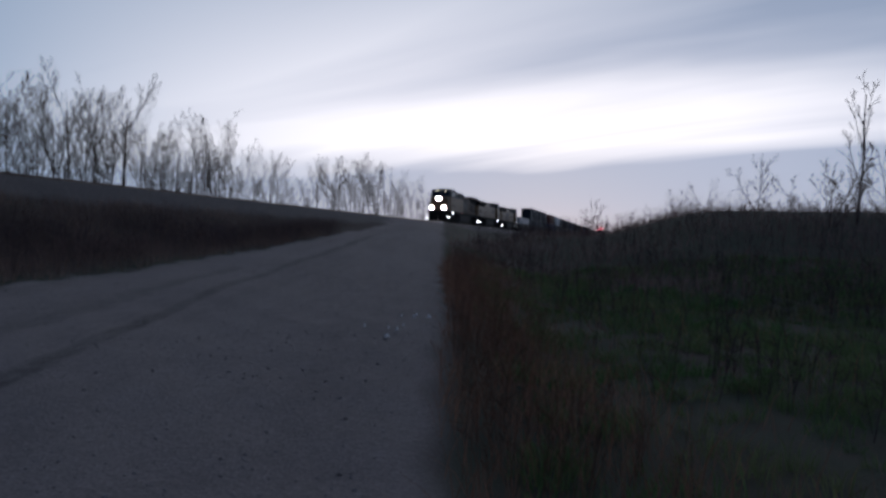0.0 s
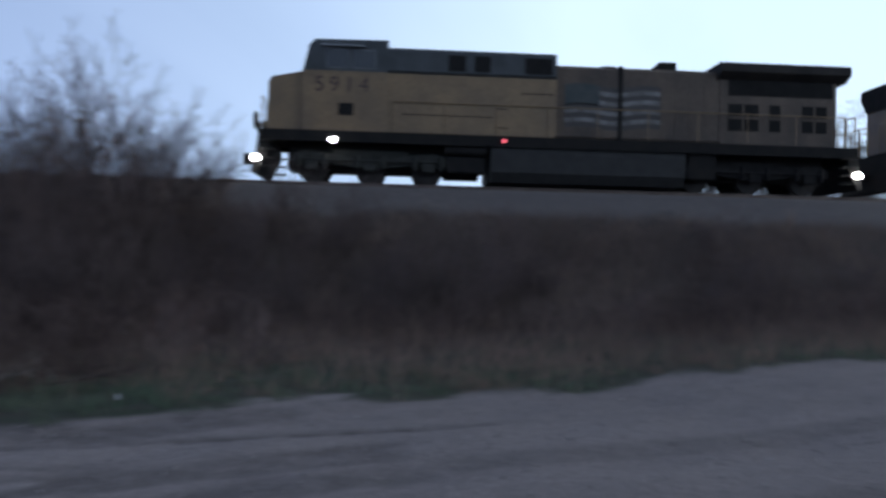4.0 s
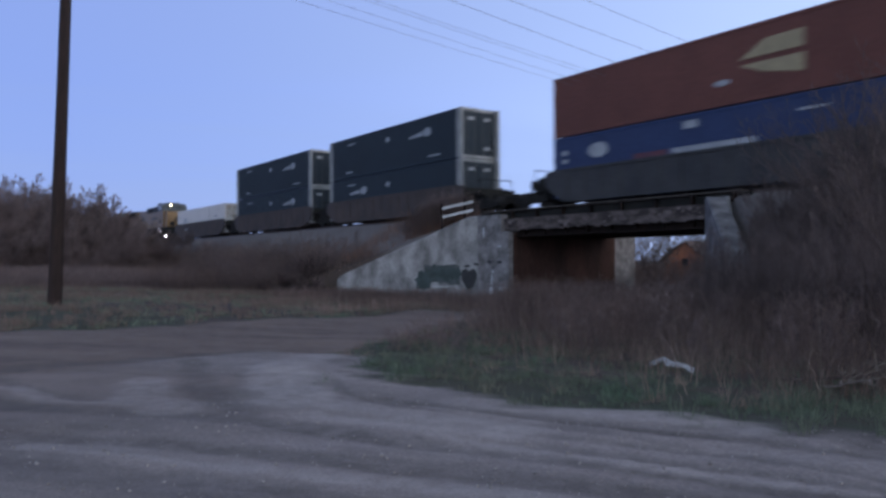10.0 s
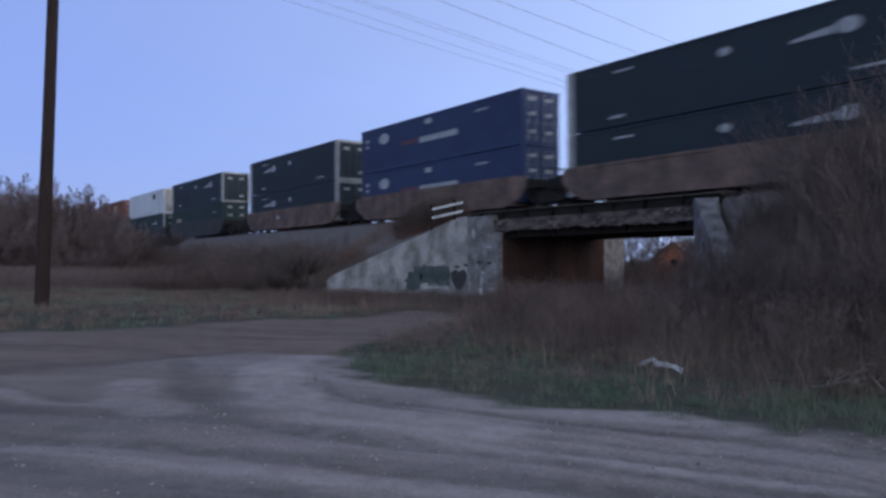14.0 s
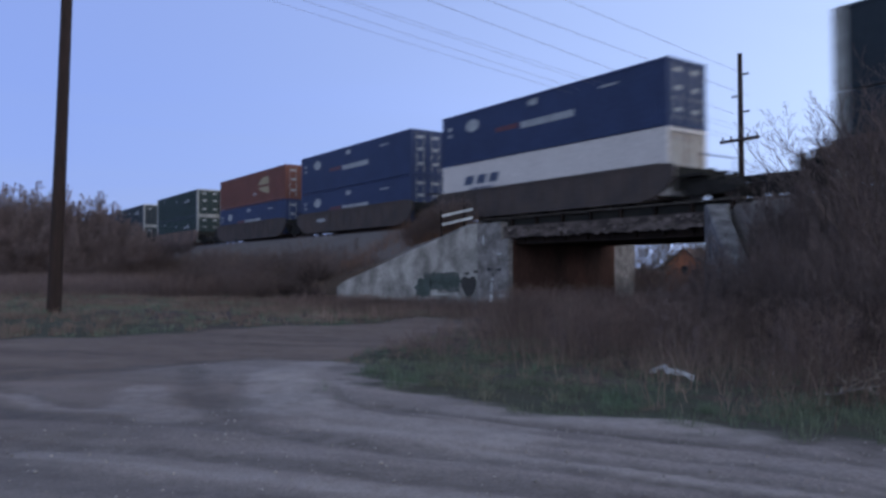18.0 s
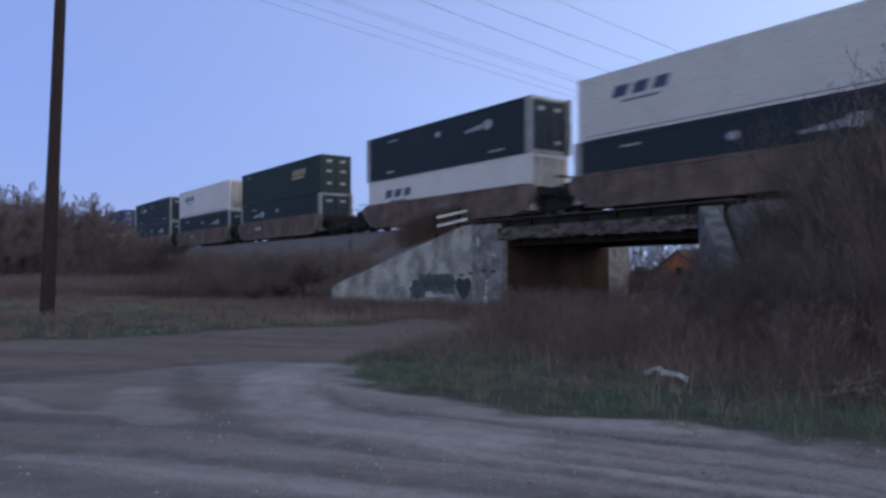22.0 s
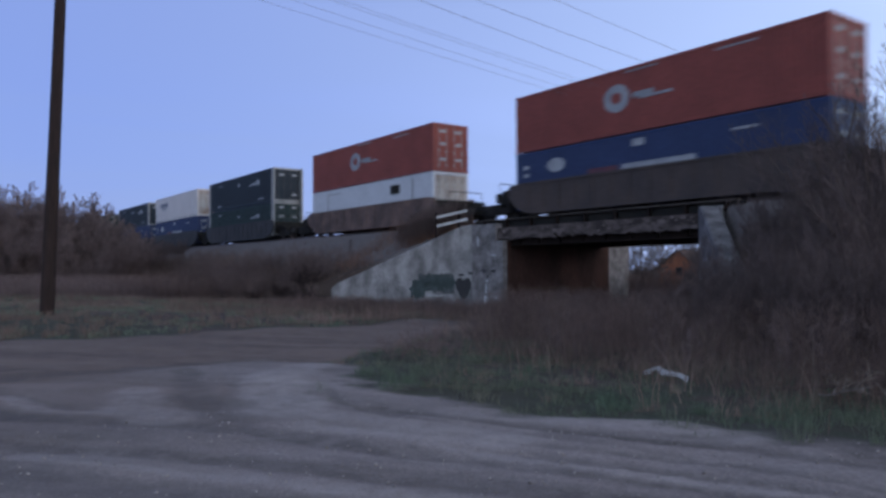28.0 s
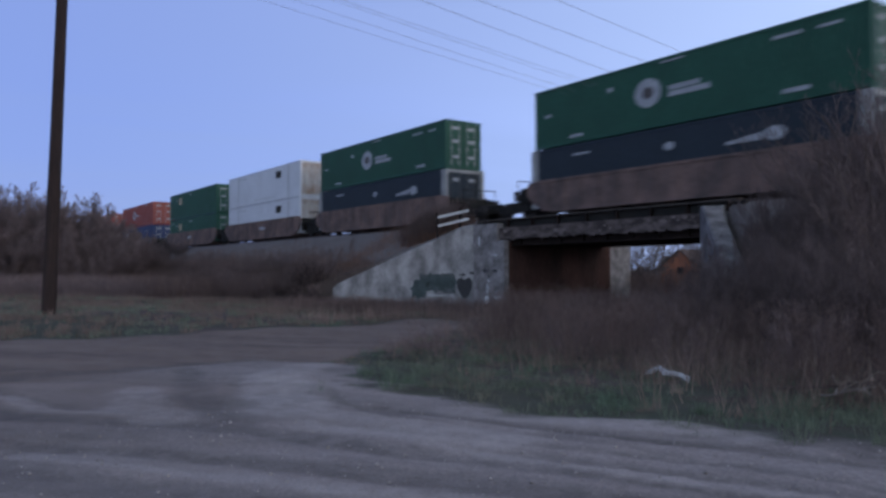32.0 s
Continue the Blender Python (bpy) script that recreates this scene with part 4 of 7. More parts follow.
def loco(u0, length, model, turned, label):
    """A six-axle diesel; its nose is at x = 0. model: 'boxy' (tall grey hood, wide square radiator) or 'round' (flared radiator, rounded cab)."""
    lo = thing("diesel_locomotive", label, "locomotive", group="locomotives")
    L = length
    boxy = model == 'boxy'
    body = M_YELLOW if not boxy else M_YELLOW_OLD
    # frame, deck and ends
    fr = Mesh().box(0.75, L - 0.75, -1.5, 1.5, 1.46, 1.68, 0.02)
    fr.box(0.9, L - 0.9, -1.52, -1.46, 1.30, 1.50).box(0.9, L - 0.9, 1.46, 1.52, 1.30, 1.50)
    part("frame", fr, M_BLACK, lo, "black underframe and walkway")
    for x, s in ((0.7, -1), (L - 0.7, 1)):
        pl = Mesh().prism([(x, 0.18), (x + s * -0.35, 0.9), (x + s * -0.35, 1.6), (x, 1.6), (x + s * 0.08, 0.9), (x + s * 0.22, 0.22)], -1.42, 1.42)
        part("pilot", pl, M_BLACK, lo, "black pilot plate")
        cp = Mesh().box(min(x, x + s * 0.7), max(x, x + s * 0.7), -0.13, 0.13, 0.68, 0.95, 0.03).box(min(x + s * 0.45, x + s * 0.72), max(x + s * 0.45, x + s * 0.72), -0.2, 0.16, 0.62, 1.0, 0.04)
        part("coupler", cp, M_TRUCK, lo)
        for sy in (-1, 1):
            st = Mesh()
            for k in range(4):
                st.box(*sorted((x + s * -0.05, x + s * -0.55)), *sorted((sy * 1.15, sy * 1.48)), 0.40 + k * 0.29, 0.44 + k * 0.29)
            part("steps", st, M_SILVER if boxy else M_BLACK, lo)
    # fuel tank and trucks
    c0, c1 = L * 0.385, L * 0.69
    tank = Mesh().prism([(-1.40, 0.45), (-1.15, 0.12), (1.15, 0.12), (1.40, 0.45), (1.45, 1.10), (1.40, 1.32), (-1.40, 1.32), (-1.45, 1.10)], c0, c1, 'x')
    part("fuel_tank", tank, mat("tank_paint", (0.034, 0.032, 0.030), (0.020, 0.019, 0.018), 0.75), lo, "dark grey fuel tank")
    for s in (-1, 1):
        part("air_reservoir", Mesh().disc((s * 1.28, 1.15), 0.16, c0 - 1.6, c0 - 0.15, 'x', 12), M_TRUCK, lo)
        part("equipment_box", Mesh().box(c0 - 1.5, c0 - 0.2, *sorted((s * 0.7, s * 1.3)), 0.38, 0.95, 0.04), M_BLACK, lo)
        part("equipment_box", Mesh().box(c1 + 0.15, c1 + 1.1, *sorted((s * 0.7, s * 1.35)), 0.40, 1.32, 0.04), M_BLACK, lo)
    part("traction_gear", Mesh().box(1.6, c0 - 0.3, -0.7, 0.7, 0.42, 1.46), M_BLACK, lo, "dark traction gear above the axles")
    part("traction_gear", Mesh().box(c1 + 0.2, L - 1.6, -0.7, 0.7, 0.42, 1.46), M_BLACK, lo, "dark traction gear above the axles")
    loco_truck(lo, L * 0.20, M_SILVER if boxy else M_TRUCK)
    loco_truck(lo, L * 0.805, M_TRUCK)
    # nose and cab
    w = 1.42
    if boxy:
        nose = [(0.98, 1.68), (0.98, 3.30), (1.10, 3.48), (2.45, 3.76), (2.45, 1.68)]
        cab = [(2.15, 1.68), (2.12, 3.68), (2.34, 4.56), (2.52, 4.76), (5.0, 4.80), (5.0, 1.68)]
    else:
        nose = [(1.15, 1.68), (1.10, 3.20), (1.18, 3.44), (1.38, 3.60), (1.75, 3.68), (2.6, 3.70), (2.6, 1.68)]
        cab = [(2.4, 1.68), (2.36, 3.50), (2.66, 4.28), (2.80, 4.48), (3.05, 4.62), (3.45, 4.71), (4.0, 4.74), (4.9, 4.66), (4.9, 1.68)]
    part("nose", Mesh().prism(nose, -w + 0.12, w - 0.12), body, lo, "yellow nose")
    part("cab", Mesh().prism([p if p[1] < 3.7 else (p[0], 3.70) for p in cab[:2]] + [(cab[1][0] + 0.02, 3.70), (cab[-1][0], 3.70), cab[-1]], -w - 0.06, w + 0.06), body, lo, "yellow cab side")
    part("cab_roof", Mesh().prism([(cab[1][0] + 0.02, 3.704), cab[2], *cab[3:-1], (cab[-1][0], 3.704)], -w - 0.05, w + 0.05), M_GREY, lo, "grey upper cab and roof")
    part("roof_unit", Mesh().box(3.1, 4.7, -0.8, 0.8, 4.66, 4.92 if boxy else 4.80, 0.06), M_GREY, lo, "rooftop air conditioner")
    part("sun_visor", Mesh().box(2.75, 4.2, -w - 0.22, -w - 0.05, 4.52, 4.56), M_WHITE, lo, "pale visor over the cab windows")
    for s in (-1, 1):
        for xa in (2.95, 3.85):
            fr = Mesh().box(xa - 0.04, xa + 0.74, *sorted((s * (w + 0.045), s * (w + 0.062))), 3.80, 4.46)
            wd_ = part("side_window", fr, M_ALU, lo, "pale metal window frame")
            part("pane", Mesh().box(xa, xa + 0.70, *sorted((s * (w + 0.06), s * (w + 0.068))), 3.84, 4.42), M_GLASS, wd_)
        d = part("cab_door_panel", Mesh().box(3.2, 4.0, *sorted((s * (w + 0.055), s * (w + 0.07))), 1.9, 3.1), body, lo)
        part("louvre", Mesh().box(3.35, 3.85, *sorted((s * (w + 0.07), s * (w + 0.08))), 2.2, 2.62), M_DARKGRID, d)
    for y0, y1 in ((-1.25, -0.12), (0.12, 1.25)):
        dx = (cab[2][0] - cab[1][0]) / (cab[2][1] - cab[1][1])
        za, zb = 3.76, cab[2][1] - 0.06
        xa, xb = cab[1][0] + dx * (za - cab[1][1]) - 0.02, cab[1][0] + dx * (zb - cab[1][1]) - 0.02
        part("windshield", Mesh().add([(xa, y0, za), (xa, y1, za), (xb, y1, zb), (xb, y0, zb), (xa + 0.03, y0, za), (xa + 0.03, y1, za), (xb + 0.03, y1, zb), (xb + 0.03, y0, zb)],
                                      [(0, 1, 2, 3), (7, 6, 5, 4), (0, 4, 5, 1), (1, 5, 6, 2), (2, 6, 7, 3), (3, 7, 4, 0)]), M_GLASS, lo)
    for y in (-0.62, 0.62):
        lamp(lo, cab[2][0], y, cab[2][1] + 0.02, 0.09, M_AMBER if boxy else M_GLASS, 'x', "number_light", "small lit number board" if boxy else "dark number board", -0.05)
    # headlights on the nose, ditch lights on the deck
    for y in (-0.16, 0.16):
        lamp(lo, 0.95 if boxy else 1.12, y, 3.35 if boxy else 2.6, 0.21, M_HEAD if boxy else M_DARKGRID, 'x', "headlight", "bright headlight" if boxy else "unlit headlight", -0.06)
    for y in (-0.85, 0.85):
        lamp(lo, 0.55, y, 2.05, 0.24, M_HEAD if boxy else M_DARKGRID, 'x', "ditch_light", "bright ditch light" if boxy else "unlit ditch light", -0.08)
        part("ditch_light_post", Mesh().box(0.56, 0.66, y - 0.06, y + 0.06, 1.66, 2.0), M_BLACK, lo)
    # hoods
    if boxy:
        part("engine_hood", Mesh().box(5.0, 10.8, -1.42, 1.42, 1.68, 3.70, 0.02), body, lo, "faded yellow auxiliary cab wall")
        part("upper_hood", Mesh().box(5.0, 10.8, -1.40, 1.40, 3.704, 4.60, 0.10), M_GREY, lo, "dark grey upper hood")
        for s in (-1, 1):
            for xa, xb in ((7.05, 7.65), (7.95, 8.5), (9.7, 10.65)):
                part("air_grille", Mesh().box(xa, xb, *sorted((s * 1.38, s * 1.412)), 3.85, 4.40), M_DARKGRID, lo)
            for xa, xb, za, zb in ((5.5, 8.6, 2.30, 2.33), (8.7, 9.5, 2.60, 2.63), (8.75, 9.45, 1.95, 1.98), (9.55, 10.7, 3.15, 3.18)):
                part("panel_seam", Mesh().box(xa, xb, *sorted((s * 1.418, s * 1.427)), za, zb), M_BLACK, lo)
            part("door_panel", Mesh().box(9.1, 9.6, *sorted((s * 1.418, s * 1.43)), 1.95, 2.75), M_YELLOW_OLD, lo)
        part("long_hood", Mesh().box(10.8, 16.7, -1.12, 1.12, 1.68, 4.30, 0.12), M_HOODOLD, lo, "sooty weathered yellow long hood")
        for k in range(11):
            x = 11.1 + k * 0.5
            for s in (-1, 1):
                part("hood_door", Mesh().box(x, x + 0.46, *sorted((s * 1.115, s * 1.135)), 1.85, 3.95), M_HOODOLD, lo)
        for s in (-1, 1):
            flag(lo, 11.15, 14.55, 2.12, 3.62, s * 1.14, s > 0)
        part("exhaust_stack", Mesh().box(14.75, 15.35, -0.5, 0.5, 4.28, 4.72, 0.03), M_BLACK, lo, "dark exhaust stack")
        part("horn_cluster", Mesh().box(12.7, 13.2, -0.25, 0.25, 4.28, 4.56, 0.03), M_BLACK, lo)
        part("hood_walkway_pipe", Mesh().box(13.05, 13.2, -1.16, 1.16, 1.7, 4.33), M_BLACK, lo)
        part("radiator_cab", Mesh().box(16.7, L - 1.35, -1.15, 1.15, 1.68, 4.05, 0.03), M_HOODOLD, lo, "grimy radiator housing")
        rad = [(-1.15, 4.0), (-1.52, 4.22), (-1.52, 4.50), (-1.40, 4.56), (1.40, 4.56), (1.52, 4.50), (1.52, 4.22), (1.15, 4.0)]
        part("radiator_wing", Mesh().prism(rad, 16.6, L - 1.02, 'x'), M_SOOT, lo, "overhanging dark radiator wing")
        for s in (-1, 1):
            part("radiator_grille", Mesh().box(17.0, L - 1.5, *sorted((s * 1.14, s * 1.17)), 3.45, 4.0), M_DARKGRID, lo)
            for k, (xa, xb) in enumerate(((17.0, 17.5), (17.6, 18.1), (18.5, 18.9), (19.7, 20.1), (20.2, 20.6))):
                part("louvre", Mesh().box(xa, xb, *sorted((s * 1.14, s * 1.17)), 2.2, 3.15), M_DARKGRID, lo)
                part("louvre_bar", Mesh().box(xa, xb, *sorted((s * 1.165, s * 1.185)), 2.62, 2.72), M_HOODOLD, lo)
        lettering(lo, "5914", 2.52, 3.00, -1.49, 0.74, M_NUMBER)
        part("marker_light", Mesh().disc((9.0, 1.50), 0.06, -1.56, -1.50), M_MARKER, lo, "red marker light")
    else:
        part("long_hood", Mesh().box(4.9, L - 1.3, -1.16, 1.16, 1.68, 4.22, 0.10), body, lo, "yellow long hood")
        part("upper_hood", Mesh().box(4.9, 11.4, -1.2, 1.2, 3.72, 4.50, 0.10), M_GREY, lo, "grey raised hood behind the cab")
        for s in (-1, 1):
            for xa, xb in ((5.3, 7.2), (7.7, 10.6)):
                part("air_grille", Mesh().box(xa, xb, *sorted((s * 1.185, s * 1.215)), 3.78, 4.36), M_DARKGRID, lo)
        rad = [(-1.14, 3.45), (-1.50, 4.02), (-1.50, 4.30), (-1.38, 4.38), (1.38, 4.38), (1.50, 4.30), (1.50, 4.02), (1.14, 3.45)]
        part("radiator", Mesh().prism(rad, L - 6.4, L - 1.25, 'x'), M_DARKGRID, lo, "dark flared radiator")
        for k in range(22):
            x = 5.2 + k * 0.5
            for s in (-1, 1):
                part("hood_door", Mesh().box(x, x + 0.46, *sorted((s * 1.155, s * 1.175)), 1.85, 3.40), body, lo)
        for s in (-1, 1):
            part("fan_louvre", Mesh().box(L - 3.4, L - 2.8, *sorted((s * 1.155, s * 1.185)), 2.3, 3.0), M_DARKGRID, lo)
            if model == 'round_flag':
                flag(lo, L - 10.3, L - 6.9, 2.15, 3.35, s * 1.18, s < 0)
        for k in range(3):
            part("cooling_fan", Mesh().disc((L - 2.4 - k * 1.6, 0), 0.62, 4.36, 4.46, 'z', 16), M_BLACK, lo)
        part("exhaust_stack", Mesh().box(11.9, 12.5, -0.3, 0.3, 4.2, 4.42, 0.03), M_BLACK, lo)
        for s in (-1, 1):
            part("lettering_bar", Mesh().box(6.2, 9.0, *sorted((s * 1.182, s * 1.20)), 2.85, 3.10), M_FLAGRED, lo, "illegible red lettering")
        if model == 'round_flag':
            part("roof_lamp", Mesh().disc((0.45, 4.44), 0.11, 2.60, 2.66, 'x'), M_AMBER, lo, "lit lamp above the windshield")
    # railings
    for s in (-1, 1):
        railing(lo, [(5.2, s * 1.45, 1.68), (L - 1.2, s * 1.45, 1.68)], 1.05, 1.6)
    for x in (0.8, L - 0.8):
        railing(lo, [(x, -1.4, 1.68), (x, -0.35, 1.68)], 1.1, 0.35)
        railing(lo, [(x, 0.35, 1.68), (x, 1.4, 1.68)], 1.1, 0.35)
    # step and ground lights along the side
    for x, z, r in ((0.65, 0.68, 0.15), (3.2, 1.36, 0.12), (L - 0.75, 0.70, 0.16)) if boxy else ((0.9, 0.58, 0.15), (3.9, 1.42, 0.13), (L - 1.0, 0.66, 0.13)):
        for s in (-1, 1):
            m = Mesh().disc((x, z), r, *sorted((s * 1.50, s * 1.58)), 'y', 12, 0.62)
            part("step_light", m, M_STEP, lo, "bright step light")
        part("light_bracket", Mesh().box(x - 0.06, x + 0.06, -1.50, 1.50, z - 0.03, z + 0.03), M_BLACK, lo)
    place(lo, u0 + (length if turned else 0), turned)
    return lo


loco(0.0, 22.3, 'boxy', False, "weathered yellow and grey freight locomotive with headlights lit")
loco(22.3, 22.9, 'round', True, "yellow freight locomotive with flared dark radiator, running backwards")
loco(45.2, 22.8, 'round_flag', True, "yellow freight locomotive with a painted flag, running backwards")

# ---------------------------------------------------------------- well cars
C_LEN, C_H, C_W = 16.15, 2.88, 2.59
WELL_COLOURS = {
    'brown': mat("brown_well_car_paint", (0.180, 0.112, 0.092), (0.085, 0.058, 0.051), 0.8, scale=0.9, fine=7, bump=0.15, spread=0.25),
    'dark': mat("dark_well_car_paint", (0.045, 0.034, 0.032), (0.075, 0.052, 0.044), 0.75, scale=0.7, fine=9, bump=0.1),
    'black': mat("black_well_car_paint", (0.022, 0.022, 0.025), (0.045, 0.042, 0.042), 0.7, scale=0.7, fine=9, bump=0.1),
}
_well_parts = {}


def well_mesh(kind):
    """Side sill, end bulkhead, floor and deck plates of one well, shared by all cars."""
    if kind in _well_parts:
        return _well_parts[kind]
    mt = WELL_COLOURS[kind]
    side = Mesh()
    ring = [(-0.42, 1.05), (-0.42, 1.52), (-0.25, 1.64), (0.6, 1.68), (C_LEN - 0.6, 1.68), (C_LEN + 0.25, 1.64), (C_LEN + 0.42, 1.52), (C_LEN + 0.42, 1.05), (C_LEN + 0.05, 0.62), (C_LEN - 0.6, 0.30), (C_LEN - 1.2, 0.16), (1.2, 0.16), (0.6, 0.30), (-0.05, 0.62)]
    side.prism(ring, -1.50, -1.40)
    side.box(0.3, C_LEN - 0.3, -1.55, -1.38, 1.58, 1.70)
    side.box(1.2, C_LEN - 1.2, -1.54, -1.38, 0.13, 0.26)
    for k in range(14):
        x = 1.1 + k * (C_LEN - 2.2) / 13
        side.box(x - 0.05, x + 0.05, -1.545, -1.49, 0.36, 1.58)
    end = Mesh()
    end.box(-1.70, -0.3, -1.25, 1.25, 1.02, 1.14).box(-0.55, -0.45, -1.38, 1.38, 0.5, 1.5).box(-1.9, -0.4, -0.3, 0.3, 0.72, 1.02)
    end.box(-1.72, -0.56, -0.95, 0.95, 0.45, 1.018)      # draft sill and bolster over the truck
    end.box(-1.60, -1.25, -1.35, -1.20, 0.85, 1.35).box(-1.05, -0.65, -1.36, -1.20, 0.80, 1.45)
    end.tube([(-1.45, -1.2, 1.1), (-1.45, -1.2, 1.9), (-1.45, 1.2, 1.9), (-1.45, 1.2, 1.1)], 0.03, 5)
    floor = Mesh().box(-0.3, 0.3, -1.42, 1.42, 0.20, 0.34)
    _well_parts[kind] = [p.mesh(n, q) for p, n, q in ((side, "side_sill", mt), (end, "end_platform", M_BLACK), (floor, "cross_bearer", mt))]
    return _well_parts[kind]


_truck = Mesh()
for s in (-1, 1):
    _truck.prism([(-1.25, 0.34), (-1.25, 0.52), (-0.6, 0.62), (-0.35, 0.78), (0.35, 0.78), (0.6, 0.62), (1.25, 0.52), (1.25, 0.34), (0.5, 0.24), (-0.5, 0.24)], *sorted((s * 0.98, s * 1.14)))
    for x in (-0.2, 0.0, 0.2):
        _truck.tube([(x, s * 1.10, 0.32), (x, s * 1.10, 0.6)], 0.07, 8)
_truck.box(-0.25, 0.25, -1.1, 1.1, 0.55, 0.82)
CAR_TRUCK_ME = _truck.mesh("truck", M_TRUCK)


def well_car(us, kind, marks=0):
    """An articulated car: one well for each container stack, trucks shared between wells."""
    n = len(us)
    words = {'brown': "rust-brown", 'dark': "dark brown", 'black': "black"}[kind]
    car = thing("well_car", f"{words} {'articulated ' if n > 1 else ''}container well car on the rails", "freight car", group="well cars")
    u0 = us[0]
    side, end, floor = well_mesh(kind)
    for u in us:
        o = part("side_sill", side, None, car, at=(u - u0, 0, 0))
        o2 = part("side_sill", side, None, car, at=(u - u0 + C_LEN, 0, 0))
        o2.rotation_euler = (0, 0, math.pi)
        part("end_platform", end, None, car, at=(u - u0, 0, 0))
        o3 = part("end_platform", end, None, car, at=(u - u0 + C_LEN, 0, 0))
        o3.rotation_euler = (0, 0, math.pi)
        for k in range(6):
            part("cross_bearer", floor, None, car, at=(u - u0 + 0.8 + k * (C_LEN - 1.6) / 5, 0, 0))
    xs = [-1.85] + [(a + C_LEN + b) / 2 - u0 for a, b in zip(us, us[1:])] + [us[-1] - u0 + C_LEN + 1.85]
    for x in xs:
        t = part("truck", CAR_TRUCK_ME, None, car, "two-axle freight truck", at=(x, 0, 0))
        wheels(t, (-0.89, 0.89), 0.42, SMALL_WHEEL_ME)
    for x in (-3.6, us[-1] - u0 + C_LEN + 2.2):
        part("coupler", Mesh().box(x, x + 1.4, -0.14, 0.14, 0.7, 0.95, 0.03), M_TRUCK, car)
    r = random.Random(int(u0 * 10))
    for k in range(marks):
        u = r.choice(us) - u0 + r.uniform(3, 12)
        part("stencil", Mesh().box(u, u + r.uniform(0.5, 1.6), -1.562, -1.553, 0.9, 1.15), M_WHITE, car, "faded stencil on the sill")
    return place(car, u0)


CAR_LIST = [
    ([71.4, 91.2, 110.9], 'dark', 1), ([134.6, 154.3, 173.9], 'black', 0), ([197.3, 216.9, 236.5], 'brown', 1), ([259.6], 'brown', 0),
    ([283.1, 302.5, 322.1], 'dark', 1), ([345.4, 365.0, 384.4], 'brown', 2), ([407.8, 427.2, 446.7], 'brown', 1), ([470.3, 489.9, 510.2], 'black', 0),
    ([533.9], 'brown', 0), ([557.5], 'dark', 0), ([581.3, 601.1, 620.9], 'brown', 2), ([644.7], 'brown', 0),
]
for us, kind, marks in CAR_LIST:
    well_car(us, kind, marks)

# ---------------------------------------------------------------- containers


def paint(name, c, k=0.72):
    return mat(name, c, tuple(v * k for v in c), 0.6, scale=0.6, fine=10, bump=0.06, spread=0.5, random_shade=0.10, spec=0.3)


STYLES = {
    'slate': (paint("dark_slate_container_paint", (0.0155, 0.0265, 0.0385)), "dark slate-blue"),
    'teal': (paint("dark_green_container_paint", (0.0135, 0.0330, 0.0335)), "dark bottle-green"),
    'blue': (paint("blue_container_paint", (0.028, 0.047, 0.122)), "blue"),
    'brown': (paint("brown_red_container_paint", (0.165, 0.058, 0.044)), "brown-red"),
    'red': (paint("red_container_paint", (0.270, 0.066, 0.052)), "orange-red"),
    'green': (paint("green_container_paint", (0.015, 0.080, 0.050)), "green"),
    'white': (paint("white_container_paint", (0.66, 0.605, 0.585), 0.86), "off-white"),
    'pale': (paint("grey_white_container_paint", (0.60, 0.61, 0.64), 0.86), "grey-white"),
}
M_LOGOGAP = mat("faded_grey_marking", (0.36, 0.37, 0.40), (0.28, 0.29, 0.32), 0.6, bump=0.02)
M_ROD = mat("dark_lock_rod", (0.060, 0.065, 0.068), (0.04, 0.043, 0.045), 0.6, 0.3)
M_ENDPOST = mat("bare_metal_end_frame", (0.34, 0.34, 0.33), (0.20, 0.195, 0.19), 0.6, scale=1.5, bump=0.05)
M_RUSTYEND = mat("rust_streaked_white", (0.50, 0.47, 0.44), (0.30, 0.20, 0.14), 0.7, scale=1.2, spread=0.3)


